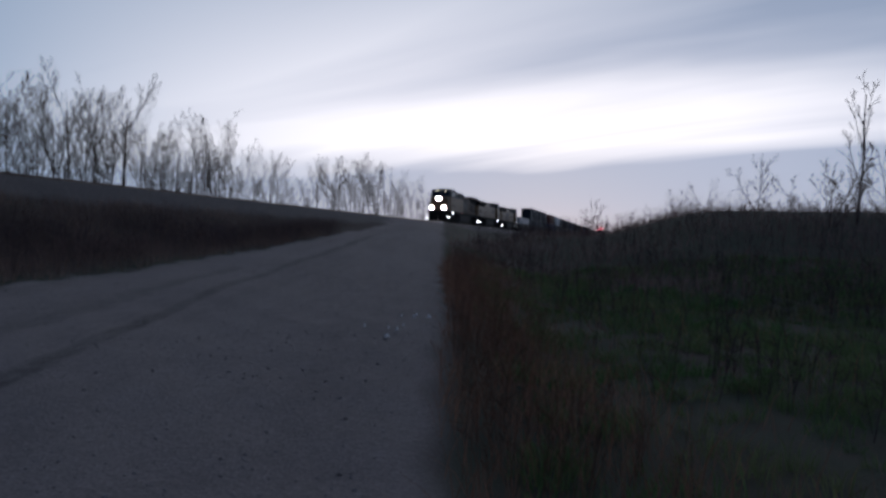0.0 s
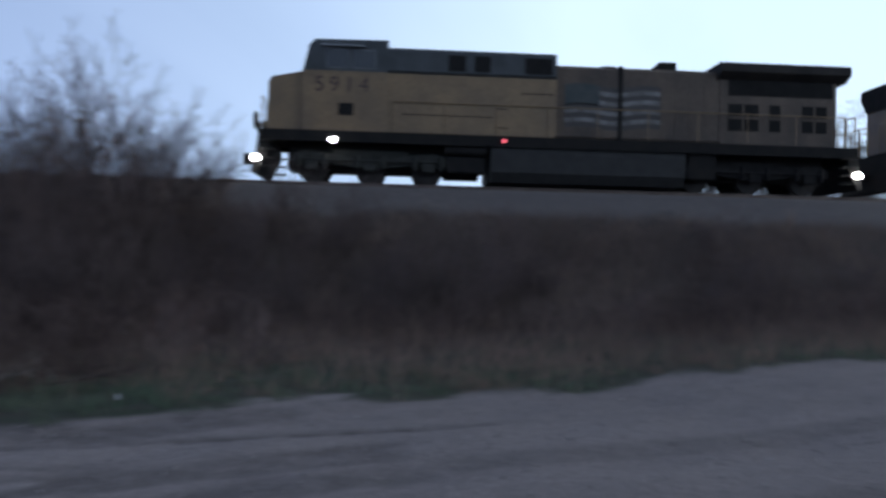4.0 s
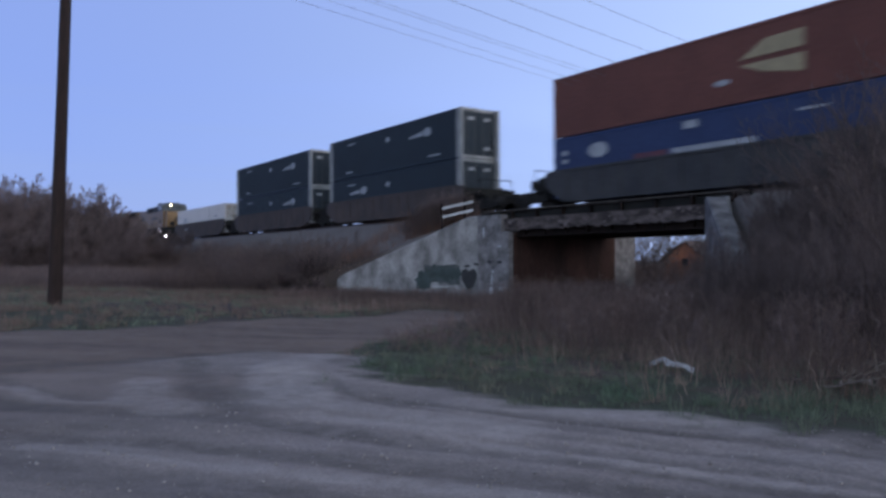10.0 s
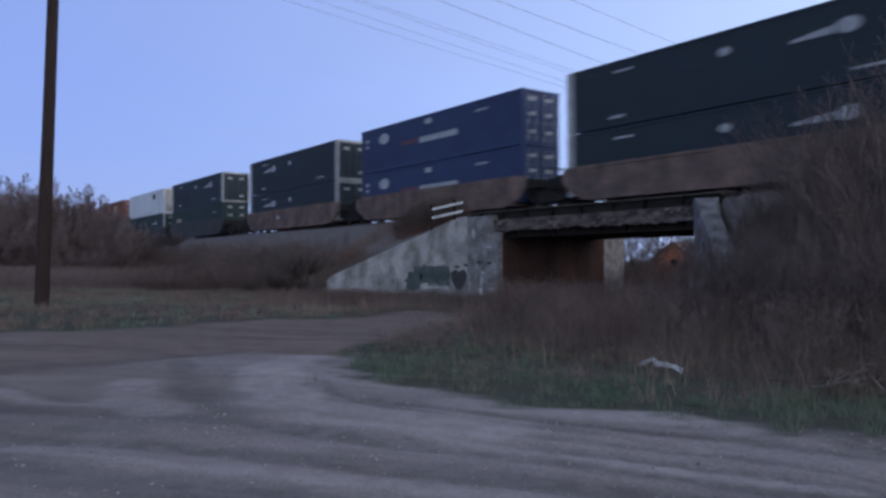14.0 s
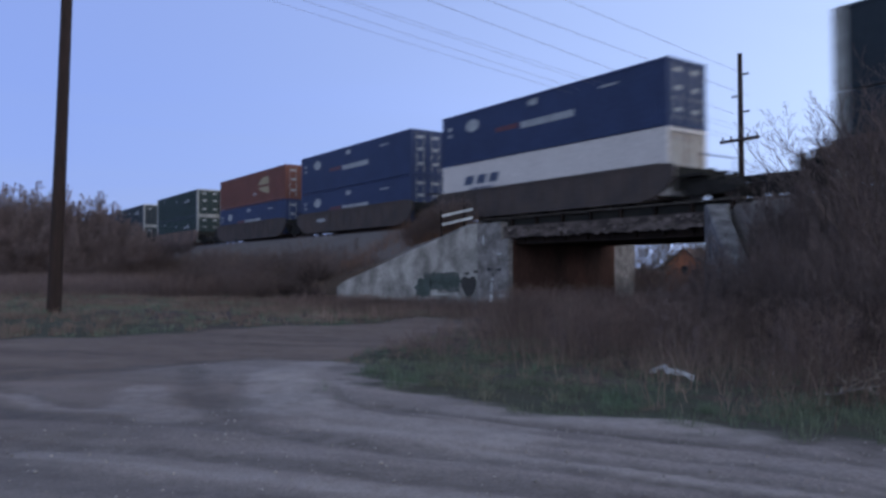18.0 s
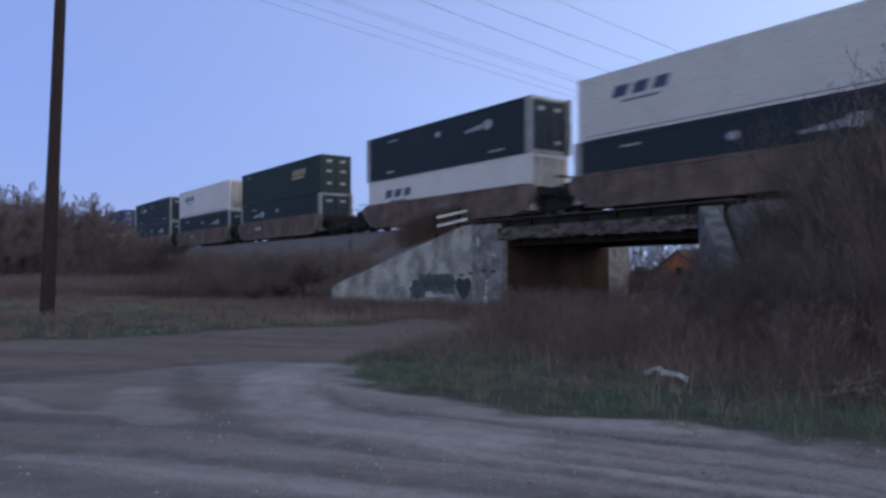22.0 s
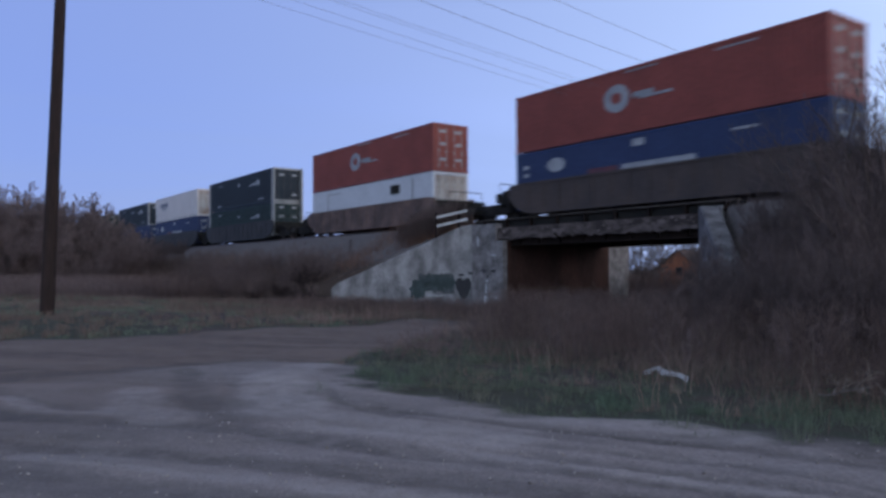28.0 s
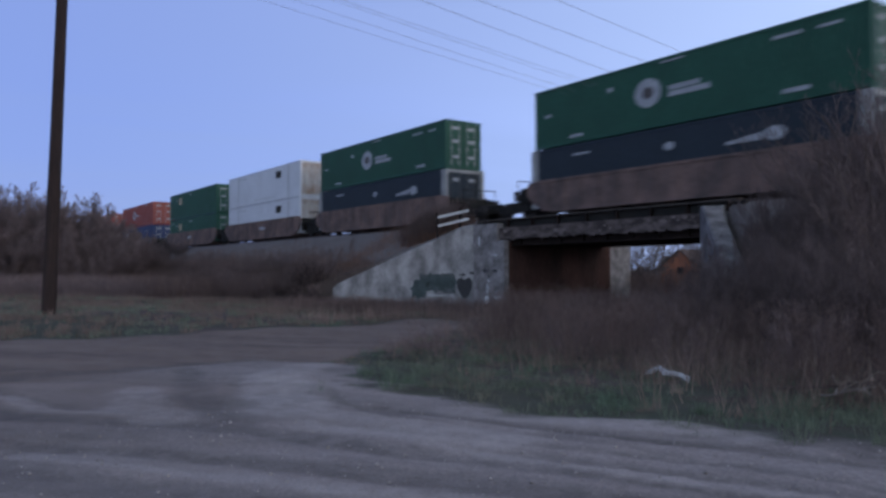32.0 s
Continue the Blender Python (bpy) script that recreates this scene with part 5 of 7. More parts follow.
def container_parts(mt, style, frame_mt):
    """Meshes of one 53-foot container of one paint: ribbed body, end frames, doors, rods, castings."""
    body = Mesh()
    ribbed = style not in ('white', 'pale')
    n, deep = (62, 0.03) if ribbed else (26, 0.008)
    edge = []
    for k in range(n):                       # one folded wall: rib, slope, valley
        x, st = 0.12 + k * (C_LEN - 0.24) / n, (C_LEN - 0.24) / n
        edge += [(x, 0), (x + st * 0.42, 0), (x + st * 0.5, deep), (x + st * 0.92, deep)]
    y = C_W / 2 - 0.006
    ring = [(x, -y + d) for x, d in edge] + [(C_LEN - 0.12, -y), (C_LEN - 0.12, y)] + [(x, y - d) for x, d in reversed(edge)]
    body.prism(ring, 0.05, C_H - 0.03, 'z')
    rail = Mesh().box(0, C_LEN, -0.05, 0.05, 0.0, 0.15, 0.01)
    post = Mesh().box(-0.08, 0.08, -0.072, 0.072, 0.0, C_H, 0.0)
    if frame_mt is not mt:                   # broad bare corner posts at the door end
        post.box(-0.36, 0.10, -0.079, 0.06, 0.0, C_H)
    header = Mesh().box(C_LEN - 0.09, C_LEN, -C_W / 2 + 0.07, C_W / 2 - 0.07, 0, 0.16)
    stencil = Mesh().box(0.072, 0.08, 0.40, 0.88, -0.09, 0.09)
    door = Mesh().box(0, 0.05, 0.02, 1.14, 0.18, C_H - 0.18)
    for z in (0.55, 1.1, 1.65, 2.2):
        door.box(0.045, 0.07, 0.06, 1.10, z - 0.13, z + 0.13)
    rod = Mesh().tube([(0.085, 0, 0.12), (0.085, 0, C_H - 0.12)], 0.022, 6)
    for z in (0.4, 1.2, 2.4):
        rod.box(0.06, 0.11, -0.06, 0.06, z - 0.05, z + 0.05)
    cast = Mesh().box(-0.09, 0.09, -0.085, 0.085, 0, 0.12)
    return {"body": body.mesh("body", mt), "corner_post": post.mesh("corner_post", frame_mt), "end_header": header.mesh("end_header", frame_mt), "side_rail": rail.mesh("side_rail", mt), "door_mark": stencil.mesh("door_mark", M_WHITE), "door": door.mesh("door", mt if style not in ('white', 'pale') else M_RUSTYEND),
            "lock_rod": rod.mesh("lock_rod", M_ROD if style in ('slate', 'teal') else M_ENDPOST), "corner_casting": cast.mesh("corner_casting", frame_mt)}


_parts = {}


def marks_for(kind):
    """Painted marks: name, material, shape, along (0 to 1), height (0 to 1), half sizes in metres."""
    W, T, N, R = M_WHITE, M_TAN, M_NAVY, M_FLAGRED
    key_a = [("logo_stem", W, 'stem', 0.70, 0.645, 0.62, 0.16), ("logo_head", W, 'oval', 0.785, 0.665, 0.42, 0.27)]
    key_b = [("logo_stem", W, 'stem', 0.215, 0.645, 0.62, 0.16), ("logo_head", W, 'oval', 0.300, 0.665, 0.42, 0.27)]
    slate = [("lettering_bar", W, 'bar', 0.19, 0.83, 0.55, 0.045), ("logo_dot", W, 'oval', 0.498, 0.715, 0.26, 0.17), ("small_lettering", W, 'bar', 0.168, 0.142, 0.42, 0.06), ("small_lettering", W, 'bar', 0.83, 0.142, 0.62, 0.05)]
    return {
        'slate': slate + key_a,
        'slateb': slate + key_b,
        'teal': [("lettering_bar", W, 'bar', 0.19, 0.84, 0.5, 0.04), ("logo_dot", W, 'oval', 0.498, 0.70, 0.18, 0.13), ("logo_stem", W, 'stem', 0.71, 0.62, 0.55, 0.12), ("logo_head", W, 'oval', 0.785, 0.64, 0.34, 0.20)],
        'gold': [("logo_block", T, 'slant', 0.715, 0.655, 0.42, 0.22), ("logo_block", T, 'slant', 0.765, 0.655, 0.32, 0.22), ("logo_block", T, 'slant', 0.813, 0.655, 0.36, 0.22), ("logo_line", T, 'bar', 0.75, 0.515, 1.15, 0.10), ("lettering_bar", W, 'bar', 0.10, 0.84, 0.4, 0.05)],
        'goldlow': [("logo_block", T, 'slant', 0.12, 0.58, 0.40, 0.20), ("logo_block", T, 'slant', 0.17, 0.58, 0.34, 0.20), ("logo_line", T, 'bar', 0.15, 0.43, 0.95, 0.12), ("lettering_bar", W, 'bar', 0.85, 0.7, 0.4, 0.05)],
        'blue': [("unit_mark", W, 'bar', 0.047, 0.735, 0.20, 0.10), ("unit_mark", W, 'bar', 0.047, 0.60, 0.20, 0.09), ("round_emblem", W, 'oval', 0.178, 0.712, 0.62, 0.34), ("square_emblem", W, 'bar', 0.487, 0.855, 0.34, 0.15),
                 ("red_bar", M_DULLRED, 'bar', 0.36, 0.51, 0.9, 0.13), ("name_bar", W, 'bar', 0.548, 0.495, 1.9, 0.17), ("small_lettering", W, 'bar', 0.80, 0.80, 0.55, 0.05)],
        'brown': [("emblem", T, 'tri', 0.71, 0.665, 1.15, 0.34), ("emblem", T, 'trilow', 0.71, 0.365, 1.15, 0.34), ("lettering_bar", W, 'oval', 0.577, 0.312, 0.35, 0.12)],
        'red': [("round_emblem", W, 'ring', 0.414, 0.56, 0.72, 0.62), ("name_bar", W, 'bar', 0.505, 0.555, 0.55, 0.12), ("name_bar", W, 'bar', 0.545, 0.50, 0.85, 0.06), ("lettering_bar", W, 'bar', 0.50, 0.93, 0.9, 0.025), ("lettering_bar", W, 'bar', 0.78, 0.90, 0.9, 0.03)],
        'green': [("round_emblem", W, 'ringred', 0.433, 0.532, 0.70, 0.62), ("name_bar", W, 'bar', 0.545, 0.535, 0.75, 0.10), ("name_bar", W, 'bar', 0.56, 0.445, 0.98, 0.11), ("lettering_bar", W, 'bar', 0.512, 0.93, 0.6, 0.035), ("lettering_bar", W, 'bar', 0.835, 0.141, 0.5, 0.08),
                  ("small_lettering", W, 'bar', 0.817, 0.841, 0.55, 0.06), ("small_lettering", W, 'bar', 0.912, 0.838, 0.4, 0.05), ("small_lettering", W, 'bar', 0.304, 0.716, 0.15, 0.10), ("small_lettering", W, 'bar', 0.174, 0.119, 0.4, 0.07), ("small_lettering", W, 'bar', 0.057, 0.536, 0.22, 0.07)],
        'greentan': [("square_emblem", T, 'bar', 0.25, 0.68, 0.55, 0.38), ("dot", W, 'oval', 0.165, 0.76, 0.22, 0.13), ("lettering_bar", W, 'bar', 0.06, 0.84, 0.35, 0.04), ("small_lettering", W, 'bar', 0.48, 0.86, 0.5, 0.04)],
        'white': [("logo_block", N, 'slant', 0.158, 0.665, 0.40, 0.25), ("logo_block", N, 'slant', 0.226, 0.665, 0.38, 0.25), ("logo_block", N, 'slant', 0.293, 0.665, 0.36, 0.25),
                  ("logo_line", N, 'bar', 0.225, 0.50, 1.0, 0.04), ("base_line", N, 'bar', 0.5, 0.05, 7.6, 0.02)],
        'pale': [("dark_placard", M_BLACK, 'bar', 0.735, 0.745, 0.56, 0.30), ("panel_edge", M_ENDPOST, 'bar', 0.16, 0.5, 0.05, 1.25), ("panel_edge", M_ENDPOST, 'bar', 0.86, 0.5, 0.05, 1.25), ("top_line", M_ENDPOST, 'bar', 0.22, 0.88, 0.9, 0.03), ("top_line", M_ENDPOST, 'bar', 0.55, 0.12, 2.2, 0.025)],
        'plain': [("logo_arc", M_LOGOGAP, 'ring', 0.18, 0.50, 0.62, 0.55), ("name_bar", M_LOGOGAP, 'bar', 0.27, 0.45, 0.7, 0.05), ("panel_edge", M_ENDPOST, 'bar', 0.70, 0.5, 0.04, 1.2), ("dot", M_NAVY, 'bar', 0.82, 0.6, 0.35, 0.06)],
    }[kind]


def mark_mesh(name, material, shape, cx, cz, a, b):
    y0, y1 = -C_W / 2 - (0.016 if 'gap' in name or 'head' in name else 0.012), -C_W / 2 - 0.004
    m = Mesh()
    if shape == 'bar':
        m.box(cx - a, cx + a, y0, y1, cz - b, cz + b)
    elif shape == 'slant':
        m.prism([(cx - a - b * 0.4, cz - b), (cx + a - b * 0.4, cz - b), (cx + a + b * 0.5, cz + b), (cx - a + b * 0.5, cz + b)], y0, y1)
    elif shape == 'stem':                    # thin at its tail, thicker towards the head
        m.prism([(cx - a, cz - b * 0.9), (cx - a * 0.2, cz - b * 0.75), (cx + a * 1.4, cz - b * 0.8), (cx + a * 1.4, cz + b), (cx + a * 0.3, cz + b * 0.5), (cx - a, cz - b * 0.2)], y0, y1)
    elif shape == 'tri':                     # upper half of a wedge
        m.prism([(cx - a * 1.2, cz - b * 0.9), (cx + a, cz - b * 0.9), (cx + a, cz + b), (cx - a * 0.3, cz + b * 0.9)], y0, y1)
    elif shape == 'trilow':                  # lower half
        m.prism([(cx - a * 1.2, cz + b), (cx - a * 0.4, cz - b * 0.1), (cx + a, cz - b), (cx + a, cz + b)], y0, y1)
    elif shape in ('oval', 'ring', 'ringred'):
        m.disc((cx, cz), a, y0, y1, 'y', 20, b / a)
    return m


def container(u, level, style, kind, side_note=""):
    mt, colour = STYLES[style]
    light_frame = style in ('slate', 'teal') and kind in ('slate', 'slateb', 'teal')
    key = (style, light_frame)
    if key not in _parts:
        _parts[key] = container_parts(mt, style, M_ENDPOST if light_frame else mt)
    p = _parts[key]
    c = thing("shipping_container", f"{colour} container, {side_note}, " + ("upper of a stack" if level else "in a well car"), "container", group="shipping containers")
    part("body", p["body"], None, c, f"ribbed {colour} body")
    for x in (0.08, C_LEN - 0.08):
        for y in (-C_W / 2 + 0.065, C_W / 2 - 0.065):
            o = part("corner_post", p["corner_post"], None, c, at=(x, y, 0))
            if y > 0:
                o.rotation_euler = (0, 0, math.pi)
                o.location.x = x
            part("corner_casting", p["corner_casting"], None, c, at=(x, y * 1.004, C_H - 0.118))
            if level:
                part("twist_lock", p["corner_casting"], None, c, at=(x, y * 0.99, -0.05))
    part("end_sill", p["end_header"], None, c)
    part("end_header", p["end_header"], None, c, at=(0, 0, C_H - 0.16))
    for y in (-C_W / 2 + 0.048, C_W / 2 - 0.048):
        part("side_rail", p["side_rail"], None, c, at=(0, y, 0))
        part("side_rail", p["side_rail"], None, c, at=(0, y, C_H - 0.15))
    for s in (0, 1):
        d = part("door", p["door"], None, c, "ribbed end door", at=(C_LEN - 0.11, 0, 0 if not s else 0))
        if s:
            d.location = (C_LEN - 0.11, -1.16, 0)
        for y in (0.3, 0.85):
            part("lock_rod", p["lock_rod"], None, d, at=(0, y, 0))
        if style in ('blue', 'red', 'green', 'teal', 'brown', 'slate'):
            for z in (2.42, 1.65, 0.72) if style != 'slate' else ((2.3,) if s else (2.3, 0.6)):
                part("door_mark", p["door_mark"], None, d, at=(0, 0, z))
    for nm, m_, sh, ax, az, a, b in marks_for(kind):
        o = part(nm, mark_mesh(nm, m_, sh, ax * C_LEN, az * C_H, a, b), m_, c)
        if sh in ('ring', 'ringred'):
            part("emblem_core", Mesh().disc((ax * C_LEN, az * C_H), a * 0.42, -C_W / 2 - 0.018, -C_W / 2 - 0.0125, 'y', 14, b / a), M_FLAGRED if sh == 'ringred' else mt, o)
    c.location = (0, 0, 0)
    RUNNING.append((c, u, False, 0.36 + level * (C_H + 0.05)))
    return c


NOTE = {'slate': "a pale stripe emblem", 'slateb': "a pale stripe emblem", 'teal': "small pale marks", 'gold': "a tan emblem", 'goldlow': "a tan emblem", 'blue': "white name bar and round emblem", 'brown': "a tan angular emblem",
        'red': "a white round emblem", 'green': "a white round emblem", 'greentan': "a tan square emblem", 'white': "dark slanted lettering block", 'pale': "a dark square placard", 'plain': "a dark arc emblem"}
STACKS = [
    (71.4, None, ('white', 'plain')), (91.2, ('slate', 'slate'), ('slate', 'slate')), (110.9, ('slate', 'slate'), ('slate', 'slateb')),
    (134.6, ('brown', 'brown'), ('blue', 'blue')), (154.3, ('pale', 'pale'), ('teal', 'teal')), (173.9, ('slate', 'slate'), ('teal', 'goldlow')),
    (197.3, ('slate', 'slateb'), ('slate', 'slateb')), (216.9, ('blue', 'blue'), ('blue', 'blue')), (236.5, ('slate', 'slate'), ('slate', 'slate')),
    (259.6, ('teal', 'teal'), ('teal', 'teal')), (283.1, ('brown', 'brown'), ('blue', 'blue')), (302.5, ('blue', 'blue'), ('blue', 'blue')),
    (322.1, ('blue', 'blue'), ('white', 'white')), (345.4, ('slate', 'slateb'), ('slate', 'slate')), (365.0, ('white', 'white'), ('slate', 'slate')),
    (384.4, ('teal', 'gold'), ('slate', 'slateb')), (407.8, ('slate', 'slate'), ('white', 'white')), (427.2, ('white', 'white'), ('slate', 'slate')),
    (446.7, ('teal', 'gold'), ('slate', 'slateb')), (470.3, ('slate', 'slate'), ('blue', 'blue')), (489.9, ('white', 'white'), ('blue', 'blue')),
    (510.2, ('slate', 'slate'), ('teal', 'teal')), (533.9, ('red', 'red'), ('pale', 'pale')), (557.5, ('red', 'red'), ('blue', 'blue')),
    (581.3, ('green', 'greentan'), ('green', 'greentan')), (601.1, ('pale', 'pale'), ('pale', 'pale')), (620.9, ('green', 'green'), ('slate', 'slate')),
    (644.7, ('green', 'green'), ('slate', 'slate')),
]
for u, upper, lower in STACKS:
    container(u, 0, lower[0], lower[1], NOTE[lower[1]])
    if upper:
        container(u, 1, upper[0], upper[1], NOTE[upper[1]])

# ---------------------------------------------------------------- poles and wires
NEAR_POLE, FAR_POLE = (-26.75, 3.75), (-23.25, 36.0)
pz = land1(*NEAR_POLE)
pole = thing("utility_pole", "tall dark-brown timber utility pole in rough grass", "utility pole")
part("shaft", Mesh().tube([(NEAR_POLE[0], NEAR_POLE[1], pz - 0.3), (NEAR_POLE[0] + 0.02, NEAR_POLE[1] + 0.18, 6), (NEAR_POLE[0] + 0.06, NEAR_POLE[1] + 0.50, 17.6)], 0.225, 12, 0.145), M_POLE, pole, "weathered dark pole")
part("crossarm", Mesh().box(NEAR_POLE[0] - 1.25, NEAR_POLE[0] + 1.25, NEAR_POLE[1] + 0.12, NEAR_POLE[1] + 0.26, 12.84, 12.98), M_POLE, pole)
for z, reach in ((14.75, 0.45), (15.05, 1.05), (17.15, 0.45)):
    part("insulator", Mesh().box(NEAR_POLE[0] + 0.1, NEAR_POLE[0] + reach, NEAR_POLE[1] + 0.38, NEAR_POLE[1] + 0.46, z - 0.06, z + 0.02), M_GREY, pole)
fz = land1(*FAR_POLE)
fpole = thing("utility_pole", "far timber power pole with staggered arms beyond the track", "utility pole")
part("shaft", Mesh().tube([(FAR_POLE[0], FAR_POLE[1], fz - 0.3), (FAR_POLE[0], FAR_POLE[1], 6), (FAR_POLE[0], FAR_POLE[1], 13.0)], 0.20, 8, 0.12), M_POLE, fpole)
part("crossarm", Mesh().box(FAR_POLE[0] - 1.15, FAR_POLE[0] + 1.15, FAR_POLE[1] - 0.2, FAR_POLE[1] - 0.08, 8.28, 8.44), M_POLE, fpole)
for z, s in ((11.85, 1), (10.75, -1), (9.85, 1)):
    part("insulator_arm", Mesh().box(*sorted((FAR_POLE[0], FAR_POLE[0] + s * 0.5)), FAR_POLE[1] - 0.05, FAR_POLE[1] + 0.05, z - 0.05, z + 0.04), M_GREY, fpole)
for x in (-1.0, -0.5, 0.5, 1.0):
    part("insulator", Mesh().tube([(FAR_POLE[0] + x, FAR_POLE[1] - 0.14, 8.44), (FAR_POLE[0] + x, FAR_POLE[1] - 0.14, 8.62)], 0.05, 6), M_GREY, fpole)


def wire(a, b, sag, r=0.010):
    a, b = Vector(a), Vector(b)
    pts = [a.lerp(b, k / 16) - Vector((0, 0, sag * 4 * (k / 16) * (1 - k / 16))) for k in range(17)]
    whole("overhead_wire", Mesh().tube(pts, r, 4), M_WIRE, "thin dark overhead wire between the poles", "wire", "overhead wires")


px, py = NEAR_POLE
qx, qy = FAR_POLE
wire((px + 0.4, py + 0.42, 17.15), (qx, qy, 12.0), 0.1)
wire((px + 1.0, py + 0.42, 15.05), (qx + 0.4, qy, 10.7), 0.1)
wire((px + 0.4, py + 0.42, 14.75), (qx - 0.4, qy, 9.82), 0.1)
for x, z in ((-1.0, 12.9), (-0.5, 13.15), (0.5, 13.2), (1.0, 13.05)):
    wire((px + x, py + 0.2, z), (qx + x, qy - 0.14, 8.62), 0.1, 0.0065)

# rail signal far along the line
sig = thing("rail_signal", "far rail signal showing red", "signal", at=(470, 19.4, 0))
zs = land1(470, 19.4)
part("mast", Mesh().tube([(0, 0, zs - 0.2), (0, 0, 10.8)], 0.12, 8), M_GREY, sig)
part("hood", Mesh().disc((0, 9.8), 1.15, 0.05, 0.15, 'x', 16), M_BLACK, sig)
part("lens", Mesh().disc((0, 9.8), 1.0, -0.05, 0.05, 'x', 16), M_RED, sig, "glowing red lens")

# shed beyond the underpass
shed = thing("shed", "small orange-brown gabled shed among bare trees", "shed", at=(-45.6, 61.0, -0.55))
part("wall", Mesh().prism([(-2.6, -0.6), (2.6, -0.6), (2.6, 2.2), (0, 3.85), (-2.6, 2.2)], 0, 5), M_BARN, shed, "orange-brown board wall")
for s in (-1, 1):
    part("roof", Mesh().add([(s * 2.95, -0.3, 2.02), (s * 2.95, 5.3, 2.02), (0, 5.3, 3.90), (0, -0.3, 3.90), (s * 2.95, -0.3, 2.12), (s * 2.95, 5.3, 2.12), (0, 5.3, 4.0), (0, -0.3, 4.0)],
                            [(0, 1, 2, 3), (7, 6, 5, 4), (0, 4, 5, 1), (1, 5, 6, 2), (2, 6, 7, 3), (3, 7, 4, 0)]), M_ROOF, shed)
part("window", Mesh().box(-0.35, 0.35, -0.03, 0.02, 1.5, 2.3), M_GLASS, shed)
part("door", Mesh().box(0.9, 1.8, -0.04, 0.02, 0, 1.95), M_ROOF, shed)


# ---------------------------------------------------------------- bare trees and shrubs
def grow(rg, segs, p, d, length, r, depth, spec):
    """One axis with side shoots set round it by the golden angle; segs gets (p0, p1, r0, r1, depth)."""
    n = spec["pieces"][depth]
    r = max(r, spec["rmin"])
    joints = [(p, r)]
    lean = Vector((rg.gauss(0, 1), rg.gauss(0, 1), 0)) * spec["wob"] * 0.4
    for k in range(n):
        d = (d + lean + Vector((rg.gauss(0, 1), rg.gauss(0, 1), rg.gauss(0, 0.6))) * spec["wob"] + Vector((0, 0, spec["up"][depth]))).normalized()
        e = p + d * (length / n)
        r1 = max(r * (1 - 0.72 * (k + 1) / n), spec["rmin"] * 0.7)
        segs.append((p, e, joints[-1][1], r1, depth))
        joints.append((e, r1))
        p = e
    if depth + 1 >= len(spec["pieces"]):
        return
    count, lo, turn = spec["kids"][depth], spec["lo"][depth], rg.uniform(0, 6.28)
    for c in range(count):
        t = lo + (0.97 - lo) * (c + rg.uniform(0.1, 0.9)) / count
        k = min(int(t * n), n - 1)
        (a, ra), (b, rb) = joints[k], joints[k + 1]
        u = t * n - k
        ax = (b - a).normalized()
        side = ax.orthogonal().normalized()
        side.rotate(Matrix.Rotation(turn + c * 2.4 + rg.uniform(-0.4, 0.4), 3, ax))
        dd = (Matrix.Rotation(spec["angle"][depth] * rg.uniform(0.7, 1.3), 3, side) @ ax).normalized()
        if dd.z < -0.15:
            dd.z = -0.15
        ln = length * spec["ratio"][depth] * (1.12 - 0.62 * t) * rg.uniform(0.65, 1.2)
        grow(rg, segs, a.lerp(b, u), dd, ln, (ra + (rb - ra) * u) * 0.62, depth + 1, spec)


def limb_mesh(name, segs, material, sides=3, rmin=0.004):
    v, f = [], []
    ang = [(math.cos(2 * math.pi * i / sides), math.sin(2 * math.pi * i / sides)) for i in range(sides)]
    for p, q, r0, r1, _ in segs:
        d = (q - p).normalized()
        s = d.orthogonal().normalized()
        t = d.cross(s)
        o = len(v)
        for c, r in ((p, max(r0, rmin)), (q, max(r1, rmin))):
            v += [c + (s * a + t * b) * r for a, b in ang]
        f += [(o + i, o + (i + 1) % sides, o + sides + (i + 1) % sides, o + sides + i) for i in range(sides)]
    return quick_mesh(name, [tuple(p) for p in v], f, material)


